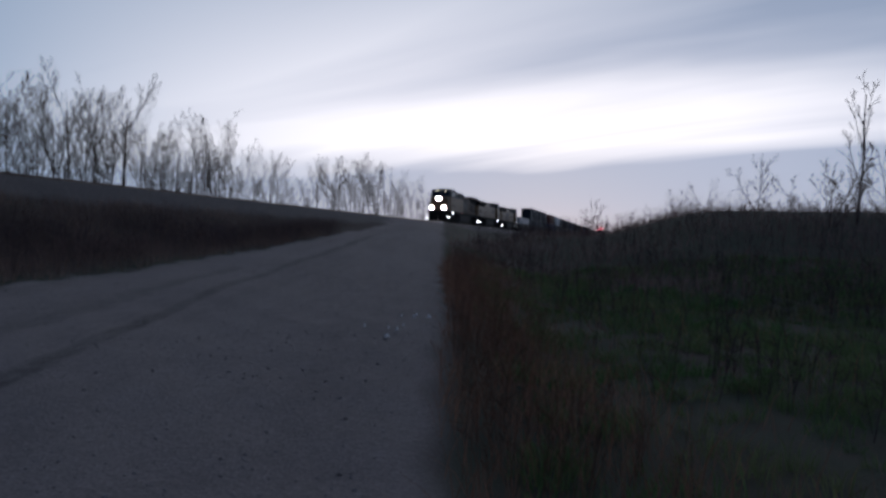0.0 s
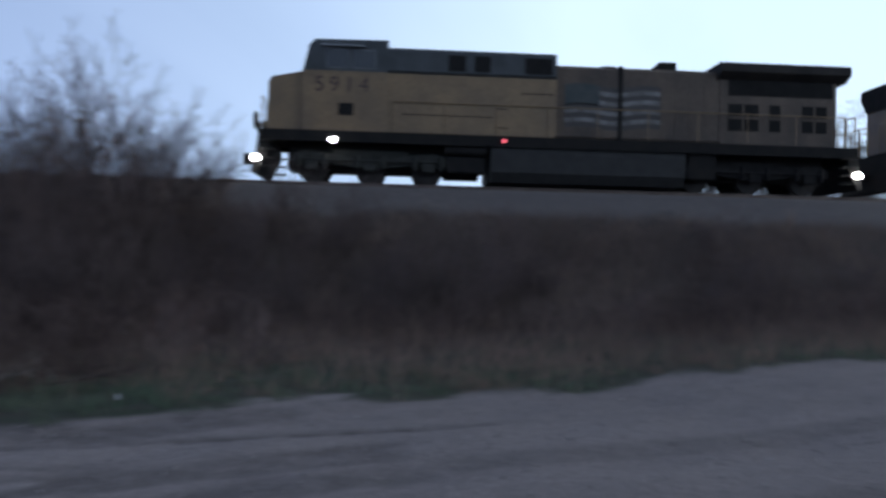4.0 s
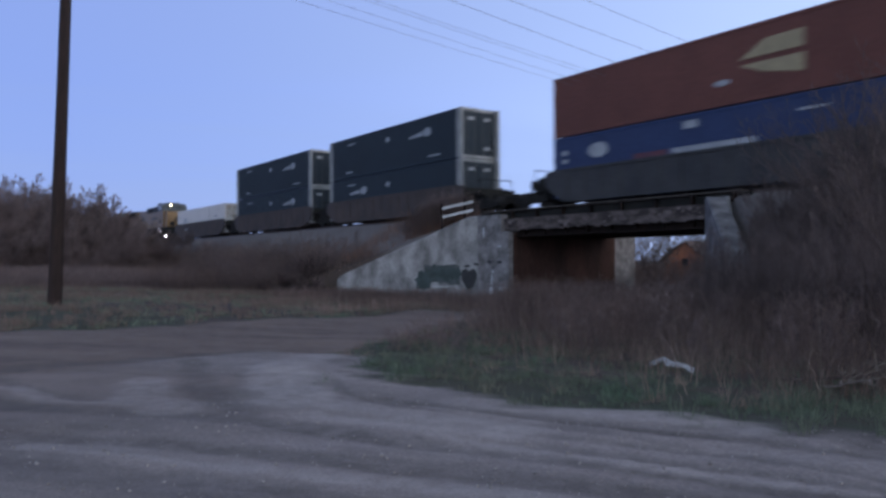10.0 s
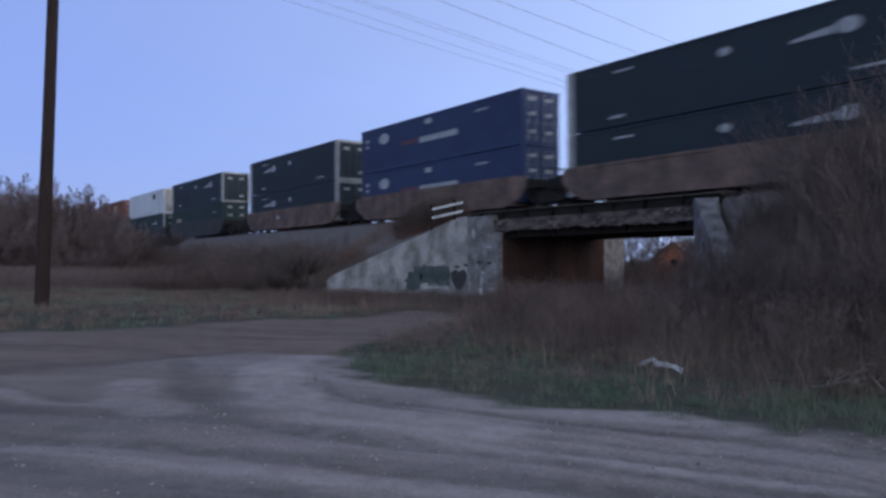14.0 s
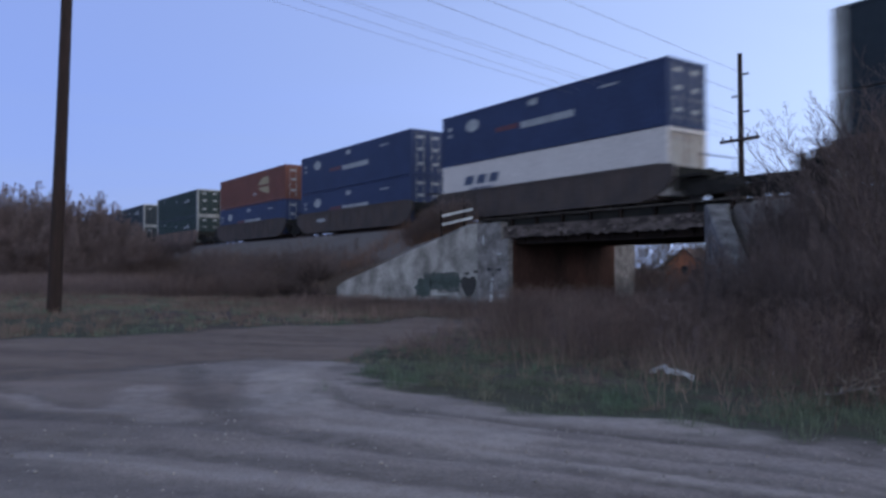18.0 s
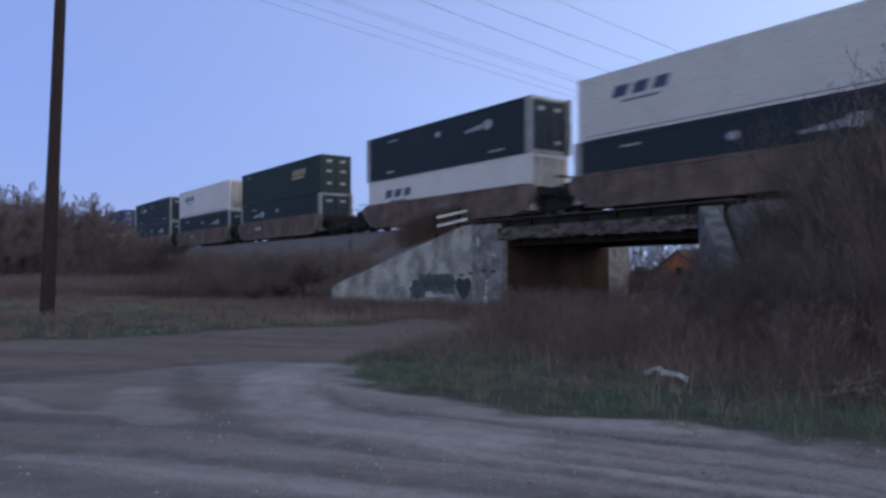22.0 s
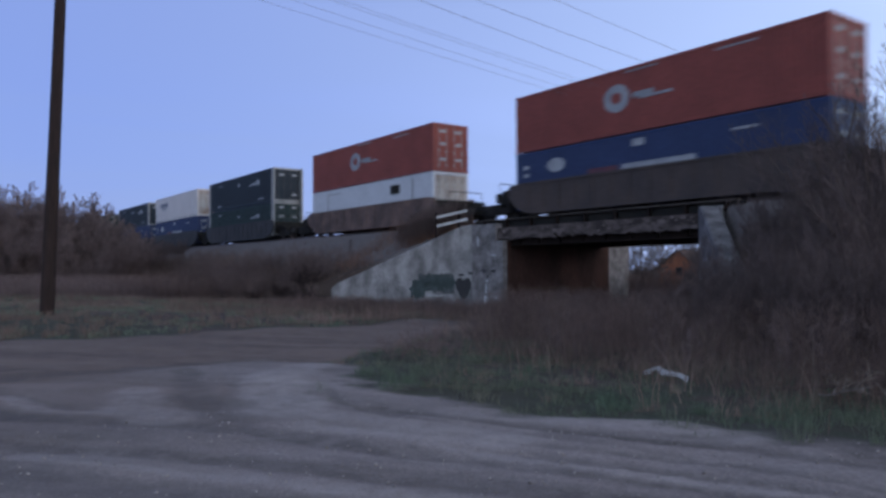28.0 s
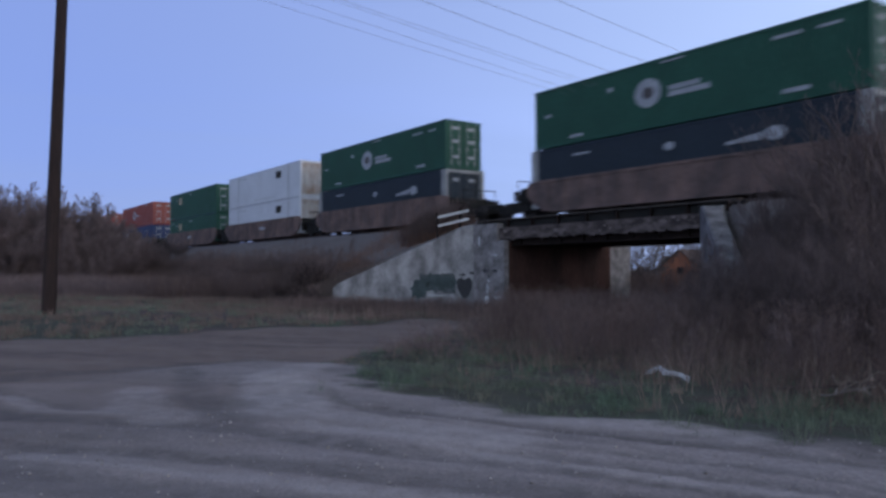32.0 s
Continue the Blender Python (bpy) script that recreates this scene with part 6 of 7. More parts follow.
def tree_template(seed, height, label, material=None, stems=1, tilt=0.0, rim=0.8, kids=(5, 8, 5, 3), angle=(0.42, 0.62, 0.7, 0.7), ratio=(0.85, 0.42, 0.45, 0.5), lo=(0.22, 0.12, 0.15, 0.2), up=(0.02, 0.07, 0.05, 0.03, 0.0), rmin=0.007,
                  thick=0.011, wob=0.045, name="bare_tree", category="tree", pieces=(6, 5, 3, 2, 1), foot=0.03):
    """Leafless tree or shrub: stems, limbs, branches and twigs. tilt fans several stems out; rim is the length of the outer ones."""
    rg = random.Random(seed)
    segs = []
    spec = dict(kids=kids, angle=angle, ratio=ratio, lo=lo, up=up, rmin=rmin, wob=wob, pieces=pieces[:len(kids) + 1])
    for s in range(stems):
        q = math.sqrt((s + 0.5) / stems) if stems > 1 else 0.0
        a = s * 2.4 + rg.uniform(-0.5, 0.5)
        lean = tilt * q + rg.gauss(0, 0.04)
        d = Vector((math.sin(lean) * math.cos(a), math.sin(lean) * math.sin(a), math.cos(lean)))
        ln = height * (1 - (1 - rim) * q) * (rg.uniform(0.78, 1.05) if stems > 1 else 1.0)
        grow(rg, segs, Vector((foot * q * math.cos(a), foot * q * math.sin(a), -0.15)), d, ln, height * thick * rg.uniform(0.7, 1.1), 0, spec)
    k = height / max(q.z for _, q, *_ in segs)
    segs = [(p * k, q * k, r0, r1, dp) for p, q, r0, r1, dp in segs]
    t = tagged(new(name), label, category)
    part("trunk", limb_mesh("trunk", [s for s in segs if s[4] == 0], M_BARK, 6 if stems == 1 else 4, rmin), None, t, "dark bare trunk")
    part("crown", limb_mesh("crown", [s for s in segs if s[4] > 0], material or M_TWIG, 3, rmin), None, t, "leafless branches and twigs")
    return t


def plant(template, spots, seed, group, sink=0.0):
    """Sets the template at the first spot and copies at the others."""
    rg = random.Random(seed)
    first = True
    for x, y, k in spots:
        m = Matrix.Translation((x, y, land1(x, y) - sink)) @ Matrix.Rotation(rg.uniform(0, 6.28), 4, 'Z') @ Matrix.Scale(k, 4)
        if first:
            template.matrix_basis = m
            tagged(template, group=group)
            first = False
        else:
            o = copy_thing(template, m)
            o.matrix_basis = m


def polar(az, dist):
    return dist * math.sin(radians(az)), dist * math.cos(radians(az))


# row of tall bare trees beyond the line, seen over the embankment
rg = random.Random(3)
TALL = [tree_template(21 + k, 12.5, "tall leafless tree beyond the embankment", M_FARTWIG, kids=(5 + k % 3, 9, 6, 4), angle=(0.36 + 0.05 * k, 0.46, 0.5, 0.5), ratio=(0.72, 0.42, 0.45, 0.5), lo=(0.14 + 0.05 * k, 0.15, 0.15, 0.2), up=(0.02, 0.09, 0.08, 0.06, 0.04), rmin=0.0062, thick=0.009, wob=0.016) for k in range(5)]
spots = [[] for _ in TALL]
for az, el in ((42.6, 9.6), (44, 10.6), (45.8, 11.4), (47.5, 11.0), (49.5, 11.6), (50.6, 10.6), (52.6, 11.3), (54.5, 8.3), (56.2, 8.6), (57.6, 9.0), (58.8, 9.3), (59.6, 8.4), (61.5, 6.4), (62.8, 6.8), (64, 6.0), (66.1, 6.5), (67.6, 6.2), (68.6, 6.7),
               (69.7, 6.5), (70.8, 6.2), (72, 5.8), (73.2, 5.0), (44.8, 10.0), (46.6, 10.4), (48.4, 10.8), (51.6, 10.9), (53.4, 8.4), (55.3, 8.0), (58.2, 8.8), (60.2, 7.6), (62.1, 6.2), (63.4, 6.5), (67.1, 6.2), (69.2, 6.4), (70.3, 6.0), (72.6, 5.4), (74.2, 4.4), (48.9, 8.0), (60.6, 6.0), (71.4, 5.2), (40.5, 6.0),
               (42.2, 9.2), (45.2, 10.6), (49.9, 10.4), (53.9, 7.6), (55.8, 7.6), (43.4, 8.6), (47.0, 9.2), (51.0, 8.6), (54.9, 6.6), (57.0, 7.2), (59.2, 7.4), (64.6, 4.4), (65.6, 4.6), (68.1, 5.6), (72.3, 4.9), (73.7, 4.6)):
    yy = rg.uniform(44, 50)
    dist = yy / math.cos(radians(az))
    x, y = polar(az, dist)
    h = 1.6 + dist * math.tan(radians(el)) - land1(x, y)
    spots[rg.randrange(5)].append((x, y, h / 12.5))
for k in range(5):
    plant(TALL[k], spots[k], k, "row of tall bare trees")

# low scrub trees beyond the line near the middle of the pan
SCRUB = [tree_template(41 + k, 7.0, "spreading leafless scrub tree beyond the track", M_FARTWIG, stems=5, tilt=0.62, kids=(7, 6, 4, 2), ratio=(0.5, 0.45, 0.45, 0.5), lo=(0.2, 0.15, 0.2, 0.2), rmin=0.007, thick=0.009, foot=0.03) for k in range(2)]
plant(SCRUB[0], [(*polar(41.0, 62), 1.9), (*polar(34, 56), 2.15), (*polar(28.8, 54), 1.7), (*polar(8.6, 52), 1.12), (*polar(33.0, 60), 2.0), (*polar(38.6, 60), 1.7)], 7, "scrub trees beyond the track", 0.0)
plant(SCRUB[1], [(*polar(36.5, 58), 2.1), (*polar(31.5, 55), 2.1), (*polar(7.2, 53), 1.08), (*polar(35.2, 58), 1.9), (*polar(30.2, 55), 1.95)], 27, "scrub trees beyond the track", 0.0)
ROUNDTREE = tree_template(45, 7.0, "dense rounded scrub tree beyond the track", M_FARTWIG, stems=9, tilt=0.75, rim=0.85, kids=(9, 7, 5, 3), angle=(0.6, 0.7, 0.8, 0.8), ratio=(0.4, 0.5, 0.5, 0.5), lo=(0.3, 0.15, 0.2, 0.2), rmin=0.022, thick=0.007)
plant(ROUNDTREE, [(*polar(23.2, 52), 1.75), (*polar(25.0, 53), 1.62)], 17, "scrub trees beyond the track", 1.0)
LONE = tree_template(47, 12.0, "thin tall leafless tree beyond the track", M_FARTWIG, kids=(6, 5, 4, 2), angle=(0.5, 0.55, 0.6, 0.7), ratio=(0.35, 0.42, 0.45, 0.5), rmin=0.008, thick=0.006)
plant(LONE, [(*polar(20.6, 52), 1.02), (*polar(38.0, 60), 1.1)], 19, "scrub trees beyond the track", 0.5)

# saplings and scrub along the bank
BANK = [tree_template(51 + k, 4.0, "small leafless shrub on the grassy bank", M_TWIG, stems=4 + 2 * k, tilt=0.75 + 0.2 * k, rim=0.75, kids=(6, 4, 3), angle=(0.55, 0.6, 0.7), ratio=(0.42, 0.45, 0.5), lo=(0.25, 0.2, 0.2), rmin=0.010, thick=0.008, name="bare_shrub", category="shrub", pieces=(6, 4, 3, 2)) for k in range(2)]
plant(BANK[0], [(*polar(87.1, 60), 0.85), (*polar(94.8, 46), 0.55), (*polar(98.6, 44), 0.85)], 8, "shrubs on the bank", 0.1)
plant(BANK[1], [(*polar(93.3, 46), 0.45), (*polar(103.0, 33), 0.85), (*polar(106.5, 36), 0.8), (*polar(88.0, 60), 0.5)], 18, "shrubs on the bank", 0.1)
SAP = tree_template(57, 7.0, "slender leafless sapling on the bank", M_TWIG, kids=(9, 4, 3), angle=(0.5, 0.55, 0.6), ratio=(0.42, 0.45, 0.5), lo=(0.16, 0.2, 0.2), rmin=0.011, thick=0.011, pieces=(8, 5, 3, 2))
plant(SAP, [(*polar(104.6, 34), 0.92), (*polar(108.5, 36), 1.0)], 9, "saplings on the bank", 0.1)

# thicket beside the underpass, on the near slope
THICK = [tree_template(61 + k, 4.6, "dense leafless thicket shrub on the embankment slope", M_TWIG, stems=10, tilt=0.5, kids=(8, 5, 3), angle=(0.4, 0.5, 0.5), ratio=(0.38, 0.5, 0.6), lo=(0.12, 0.12, 0.15), rmin=0.0045, thick=0.0045, name="bare_shrub", category="shrub", foot=0.03, pieces=(6, 4, 2, 1)) for k in range(3)]
spots = [[], [], []]
rg = random.Random(12)
for az, dist, k in ((-30.5, 22.5, 0.62), (-29, 19.5, 0.62), (-27.5, 21.5, 0.70), (-26, 23.0, 0.78), (-24.5, 20.5, 0.75), (-22.5, 22.5, 0.74), (-20.5, 21, 0.68), (-18.0, 22.5, 0.66), (-15.5, 21.5, 0.6),
                    (-13.0, 23.0, 0.5), (-29, 16.5, 0.55), (-26.5, 17.0, 0.62), (-24, 16.0, 0.6), (-30.6, 17.5, 0.5), (-20.5, 17.0, 0.55), (-35.0, 19.5, 0.32), (-33.6, 20.6, 0.42), (-34.6, 21.6, 0.46), (-32.2, 20.0, 0.52),
                    (-36.2, 21.5, 0.32), (-32.6, 18.0, 0.42), (-30.2, 19.0, 0.58), (-28.0, 18.6, 0.66), (-25.2, 18.8, 0.72), (-22.4, 19.0, 0.70), (-18.2, 19.0, 0.6), (-37.6, 19.0, 0.32), (-34.4, 16.5, 0.36),
                    (-31.4, 21.4, 0.62), (-33.0, 21.0, 0.66), (-34.4, 21.0, 0.62), (-35.4, 21.4, 0.5), (-33.8, 18.6, 0.48), (-32.4, 19.2, 0.6), (-30.9, 20.2, 0.62), (-27.0, 15.0, 0.5), (-25.0, 14.4, 0.48), (-23.0, 14.6, 0.5), (-28.6, 14.6, 0.42)):
    spots[rg.randrange(3)].append((*polar(az, dist), k))
for k in range(34):
    spots[rg.randrange(3)].append((rg.uniform(-13.5, 4), rg.uniform(12.5, 20.5), rg.uniform(0.30, 0.55)))
for k in range(3):
    plant(THICK[k], spots[k], 20 + k, "thicket beside the underpass", 0.05)
FAN = tree_template(71, 5.0, "wide fan-shaped leafless shrub high on the slope", M_TWIG, stems=12, tilt=0.9, rim=0.92, kids=(8, 6, 3), angle=(0.42, 0.5, 0.5), ratio=(0.45, 0.5, 0.6), lo=(0.2, 0.12, 0.15), up=(0.03, 0.04, 0.03, 0.0), rmin=0.0042, thick=0.0065, name="bare_shrub", category="shrub", pieces=(7, 5, 3, 2), foot=0.03)
plant(FAN, [(*polar(-21.5, 23.0), 1.2), (*polar(-16.5, 22.6), 0.75), (*polar(-26.2, 22.6), 1.05), (*polar(-30.0, 22.6), 0.62), (*polar(-23.6, 20.6), 1.1), (*polar(-22.6, 18.8), 1.0), (*polar(-25.2, 18.6), 0.85), (*polar(-19.4, 21.6), 0.95)], 25, "thicket beside the underpass", 0.05)

# hedge of scrub trees far along the line
HEDGE = [tree_template(81 + k, 7.2, "rounded leafless scrub tree along the embankment", M_HEDGE, stems=16, tilt=1.05, rim=0.88, kids=(9, 7, 5, 3), angle=(0.42, 0.5, 0.55, 0.55), ratio=(0.38, 0.5, 0.55, 0.6), lo=(0.12, 0.15, 0.2, 0.2), rmin=0.013, thick=0.006, name="scrub_tree", foot=0.03) for k in range(2)]
spots = [[], []]
for az, dist, k in ((-86, 66, 1.1), (-84.5, 70, 1.22), (-83.2, 68, 1.2), (-81.8, 72, 1.2), (-80.4, 70, 1.12), (-79.0, 74, 1.1), (-77.8, 76, 0.85), (-76.6, 80, 0.62), (-75.6, 84, 0.5), (-82.5, 62, 0.85), (-85.2, 60, 0.9), (-79.6, 63, 0.8), (-88, 68, 1.1), (-81.0, 64, 1.0), (-83.8, 64, 1.15), (-82.9, 66, 1.2), (-80.0, 66, 1.05), (-84.8, 63, 1.1), (-81.4, 67, 1.18), (-86.6, 63, 1.15), (-77.6, 88, 0.36), (-76.6, 90, 0.36), (-75.6, 90, 0.34), (-74.6, 84, 0.30), (-73.6, 80, 0.28), (-78.6, 84, 0.40), (-77.0, 80, 0.32), (-75.2, 78, 0.28), (-78.2, 68, 0.8), (-85.6, 72, 1.25), (-82.4, 70, 1.22), (-79.8, 72, 1.12), (-77.2, 72, 0.68), (-76.0, 74, 0.5), (-84.2, 66, 1.1), (-78.6, 64, 0.7), (-80.8, 60, 0.7)):
    spots[rg.randrange(2)].append((*polar(az, dist), k))
for k in range(2):
    plant(HEDGE[k], spots[k], 30 + k, "scrub trees along the line", 0.3)

# low brush at the foot of the far bank and through the underpass
BRUSH = [tree_template(91 + k, 1.9, "low tangled leafless brush among dead weeds", M_BRUSH, stems=12, tilt=0.95, kids=(6, 5, 3), angle=(0.6, 0.7, 0.7), ratio=(0.42, 0.45, 0.5), lo=(0.1, 0.15, 0.2), rmin=0.005, thick=0.005, name="brush", category="shrub", pieces=(5, 3, 2, 1), foot=0.03) for k in range(2)]
spots = [[], []]
for k in range(30):
    x = rg.uniform(-66, -38)
    spots[rg.randrange(2)].append((x, rg.uniform(14.5, 19.5), rg.uniform(0.7, 1.2)))
for x, y, k in ((-37.6, 17.2, 0.7), (-38.6, 17.4, 0.8), (-34.5, 23.2, 0.5), (-32.6, 22.9, 0.95), (-35, 22.4, 0.5), (-31.9, 23.3, 0.8), (-33.4, 22.7, 0.8), (-31.0, 23.9, 0.5), (-36.0, 17.4, 0.75), (-36.8, 17.8, 0.9), (-37.4, 17.0, 0.8), (-36.4, 18.4, 0.9), (-37.8, 18.2, 1.0), (-38.8, 18.0, 0.95), (-38.2, 17.0, 0.8), (-32.2, 22.9, 0.8), (-33.0, 23.3, 0.9), (-34.2, 22.4, 0.6), (-20, 41, 1.0), (-30, 50, 1.2), (-26, 52, 1.4), (-33, 47, 1.6), (-31, 54, 1.7), (-44, 49, 1.4), (-47, 52, 1.5), (-50, 55, 1.8), (-42, 44, 1.2), (-36.5, 44, 0.8)):
    spots[rg.randrange(2)].append((x, y, k))
for x, y, k in ((-11.6, 7.3, 0.30), (-11.0, 7.9, 0.36), (-12.2, 8.3, 0.42), (-9.4, 9.6, 0.46), (-7.6, 10.2, 0.5), (-5.8, 10.8, 0.55), (-4.4, 10.4, 0.55), (-10.4, 10.6, 0.5), (-8.6, 11.4, 0.6), (-6.4, 12.0, 0.65), (-13.0, 10.4, 0.5), (-12.0, 12.0, 0.6), (-3.2, 10.9, 0.55), (-9.8, 13.0, 0.7), (-2.0, 11.5, 0.6)):
    spots[rg.randrange(2)].append((x, y, k))
for k in range(26):
    spots[rg.randrange(2)].append((rg.uniform(-7, 34), rg.uniform(16.0, 20.5), rg.uniform(0.4, 0.8)))
for k in range(2):
    plant(BRUSH[k], spots[k], 40 + k, "low brush", 0.05)
DARKBRUSH = tree_template(95, 1.7, "dark dense leafless brush among dead weeds", M_DARKTWIG, stems=16, tilt=1.05, rim=0.8, kids=(8, 6, 4), angle=(0.6, 0.7, 0.7), ratio=(0.42, 0.5, 0.55), lo=(0.08, 0.12, 0.15), rmin=0.007, thick=0.006, name="brush", category="shrub", pieces=(5, 3, 2, 1), foot=0.05)
plant(DARKBRUSH, [(-36.3, 17.3, 0.7), (-36.9, 17.7, 0.8), (-37.6, 17.6, 0.75), (-36.6, 16.7, 0.55), (-38.6, 17.4, 0.7), (-38.0, 16.6, 0.5), (-39.8, 17.2, 0.6), (-41.2, 16.8, 0.55), (-39.2, 15.8, 0.45), (-45, 17.4, 0.6), (-48.5, 17.2, 0.6), (*polar(-26.4, 15.4), 0.85), (*polar(-24.6, 14.2), 0.8), (*polar(-23.2, 15.6), 0.95), (*polar(-28.4, 16.4), 0.8), (*polar(-25.4, 17.2), 1.0), (*polar(-27.4, 13.4), 0.55), (*polar(-22.2, 13.6), 0.75), (*polar(-30.2, 15.8), 0.6)], 42, "dark brush", 0.05)
BACK = [tree_template(97 + k, 5.4, "thin leafless scrub tree beyond the underpass", M_FARTWIG, stems=4, tilt=0.5, kids=(8, 6, 4), angle=(0.5, 0.6, 0.7), ratio=(0.42, 0.5, 0.55), lo=(0.2, 0.12, 0.15), rmin=0.013, thick=0.008, pieces=(6, 4, 3, 2)) for k in range(2)]
plant(BACK[0], [(*polar(a, d), k) for a, d, k in ((-45.5, 66, 1.1), (-43.2, 62, 1.0), (-41.4, 60, 1.0), (-39.6, 64, 1.1), (-38.2, 70, 1.15), (-35.2, 62, 1.1), (-33.5, 64, 1.1), (-36.6, 84, 1.2))], 43, "scrub trees beyond the underpass", 0.1)
plant(BACK[1], [(*polar(a, d), k) for a, d, k in ((-44.4, 60, 0.9), (-42.3, 68, 1.15), (-40.5, 66, 1.1), (-38.9, 58, 0.85), (-34.6, 58, 0.9), (-37.4, 86, 1.25), (-46.6, 62, 1.0))], 44, "scrub trees beyond the underpass", 0.1)

# broken branches lying in the grass
for k, (x, y, a, ln) in enumerate(((-5.3, 9.0, 0.3, 1.2), (-4.7, 8.9, -0.5, 0.9), (-5.0, 9.5, 0.9, 0.8), (-4.0, 9.2, 2.6, 1.0), (-4.4, 9.5, 0.1, 0.9), (-4.6, 9.1, 2.0, 0.8), (-3.9, 8.8, 0.2, 0.9))):
    r = random.Random(300 + k)
    segs = []
    grow(r, segs, Vector((0, 0, 0.10)), Vector((math.cos(a), math.sin(a), 0.12)), ln, 0.016, 0, dict(kids=(5, 3), angle=(0.6, 0.7), ratio=(0.45, 0.45), lo=(0.2, 0.2), up=(-0.01, 0, 0), rmin=0.004, wob=0.10, pieces=(5, 3, 2)))
    lying = whole("fallen_branch", limb_mesh("fallen_branch", segs, M_DEADWOOD if k % 2 else M_BARK, 5), None, "pale broken branch lying in the rough grass" if k % 2 else "dark broken branch lying in the rough grass", "branch", "fallen branches")
    lying.matrix_basis = Matrix.Translation((x, y, land1(x, y)))


# ---------------------------------------------------------------- grass, weeds, gravel
def blades(name, pts, hmin, hmax, width, material, label, seed, lean=0.35):
    """Curved grass blades, two quads each, at ground points."""
    rs = np.random.RandomState(seed)
    n = len(pts)
    x, y = pts[:, 0], pts[:, 1]
    z = land(x, y) - 0.02
    h = rs.uniform(hmin, hmax, n) * rs.choice([0.6, 0.8, 1.0, 1.0], n) * (0.55 + 0.9 * np.clip(clump(x, y, 1.9, 0.5), 0, 1))
    a = rs.uniform(0, 2 * np.pi, n)
    ln = rs.uniform(0.1, lean, n) * h * 1.6
    b = rs.uniform(0, 2 * np.pi, n)
    wx, wy = np.cos(a) * width / 2, np.sin(a) * width / 2
    lx, ly = np.cos(b) * ln, np.sin(b) * ln
    v = np.empty((n, 6, 3), np.float32)
    for i, (fh, fl, fw) in enumerate(((0, 0, 1), (0.55, 0.3, 0.8), (1.0, 1.0, 0.15))):
        v[:, 2 * i, 0], v[:, 2 * i, 1], v[:, 2 * i, 2] = x + lx * fl - wx * fw, y + ly * fl - wy * fw, z + h * fh
        v[:, 2 * i + 1, 0], v[:, 2 * i + 1, 1], v[:, 2 * i + 1, 2] = x + lx * fl + wx * fw, y + ly * fl + wy * fw, z + h * fh
    o = np.arange(n)[:, None] * 6
    f = np.concatenate([o + [0, 1, 3, 2], o + [2, 3, 5, 4]])
    whole(name, quick_mesh(name, v.reshape(-1, 3), f, material), None, label, "grass", kind="stuff")


def tufts(name, spots, each, reach, hmin, hmax, width, material, label, seed):
    """Grass in tufts: blades spread outward from each tuft's heart and bow over."""
    rs = np.random.RandomState(seed)
    n = len(spots)
    big = rs.uniform(0.55, 1.0, n) * (0.6 + 0.6 * np.clip(clump(spots[:, 0], spots[:, 1], 0.8, 1.4), 0, 1))
    k = np.repeat(np.arange(n), each)
    a, q = rs.uniform(0, 2 * np.pi, len(k)), np.sqrt(rs.uniform(0, 1, len(k)))
    x, y = spots[k, 0] + np.cos(a) * q * reach * big[k], spots[k, 1] + np.sin(a) * q * reach * big[k]
    z = land(x, y) - 0.015
    h = rs.uniform(hmin, hmax, len(k)) * big[k] * (1.15 - 0.5 * q)
    b = a + rs.normal(0, 0.7, len(k))
    out = h * (0.15 + 0.75 * q) * rs.uniform(0.5, 1.3, len(k))
    w = width * rs.uniform(0.6, 1.2, len(k)) / 2
    c = rs.uniform(0, 2 * np.pi, len(k))
    wx, wy, lx, ly = np.cos(c) * w, np.sin(c) * w, np.cos(b) * out, np.sin(b) * out
    v = np.empty((len(k), 6, 3), np.float32)
    for i, (fh, fl, fw) in enumerate(((0, 0, 1), (0.65, 0.35, 0.8), (0.92, 1.0, 0.12))):
        for j, sg in ((0, -1), (1, 1)):
            v[:, 2 * i + j, 0], v[:, 2 * i + j, 1], v[:, 2 * i + j, 2] = x + lx * fl + sg * wx * fw, y + ly * fl + sg * wy * fw, z + h * fh
    o = np.arange(len(k))[:, None] * 6
    f = np.concatenate([o + [0, 1, 3, 2], o + [2, 3, 5, 4]])
    whole(name, quick_mesh(name, v.reshape(-1, 3), f, material), None, label, "grass", kind="stuff")


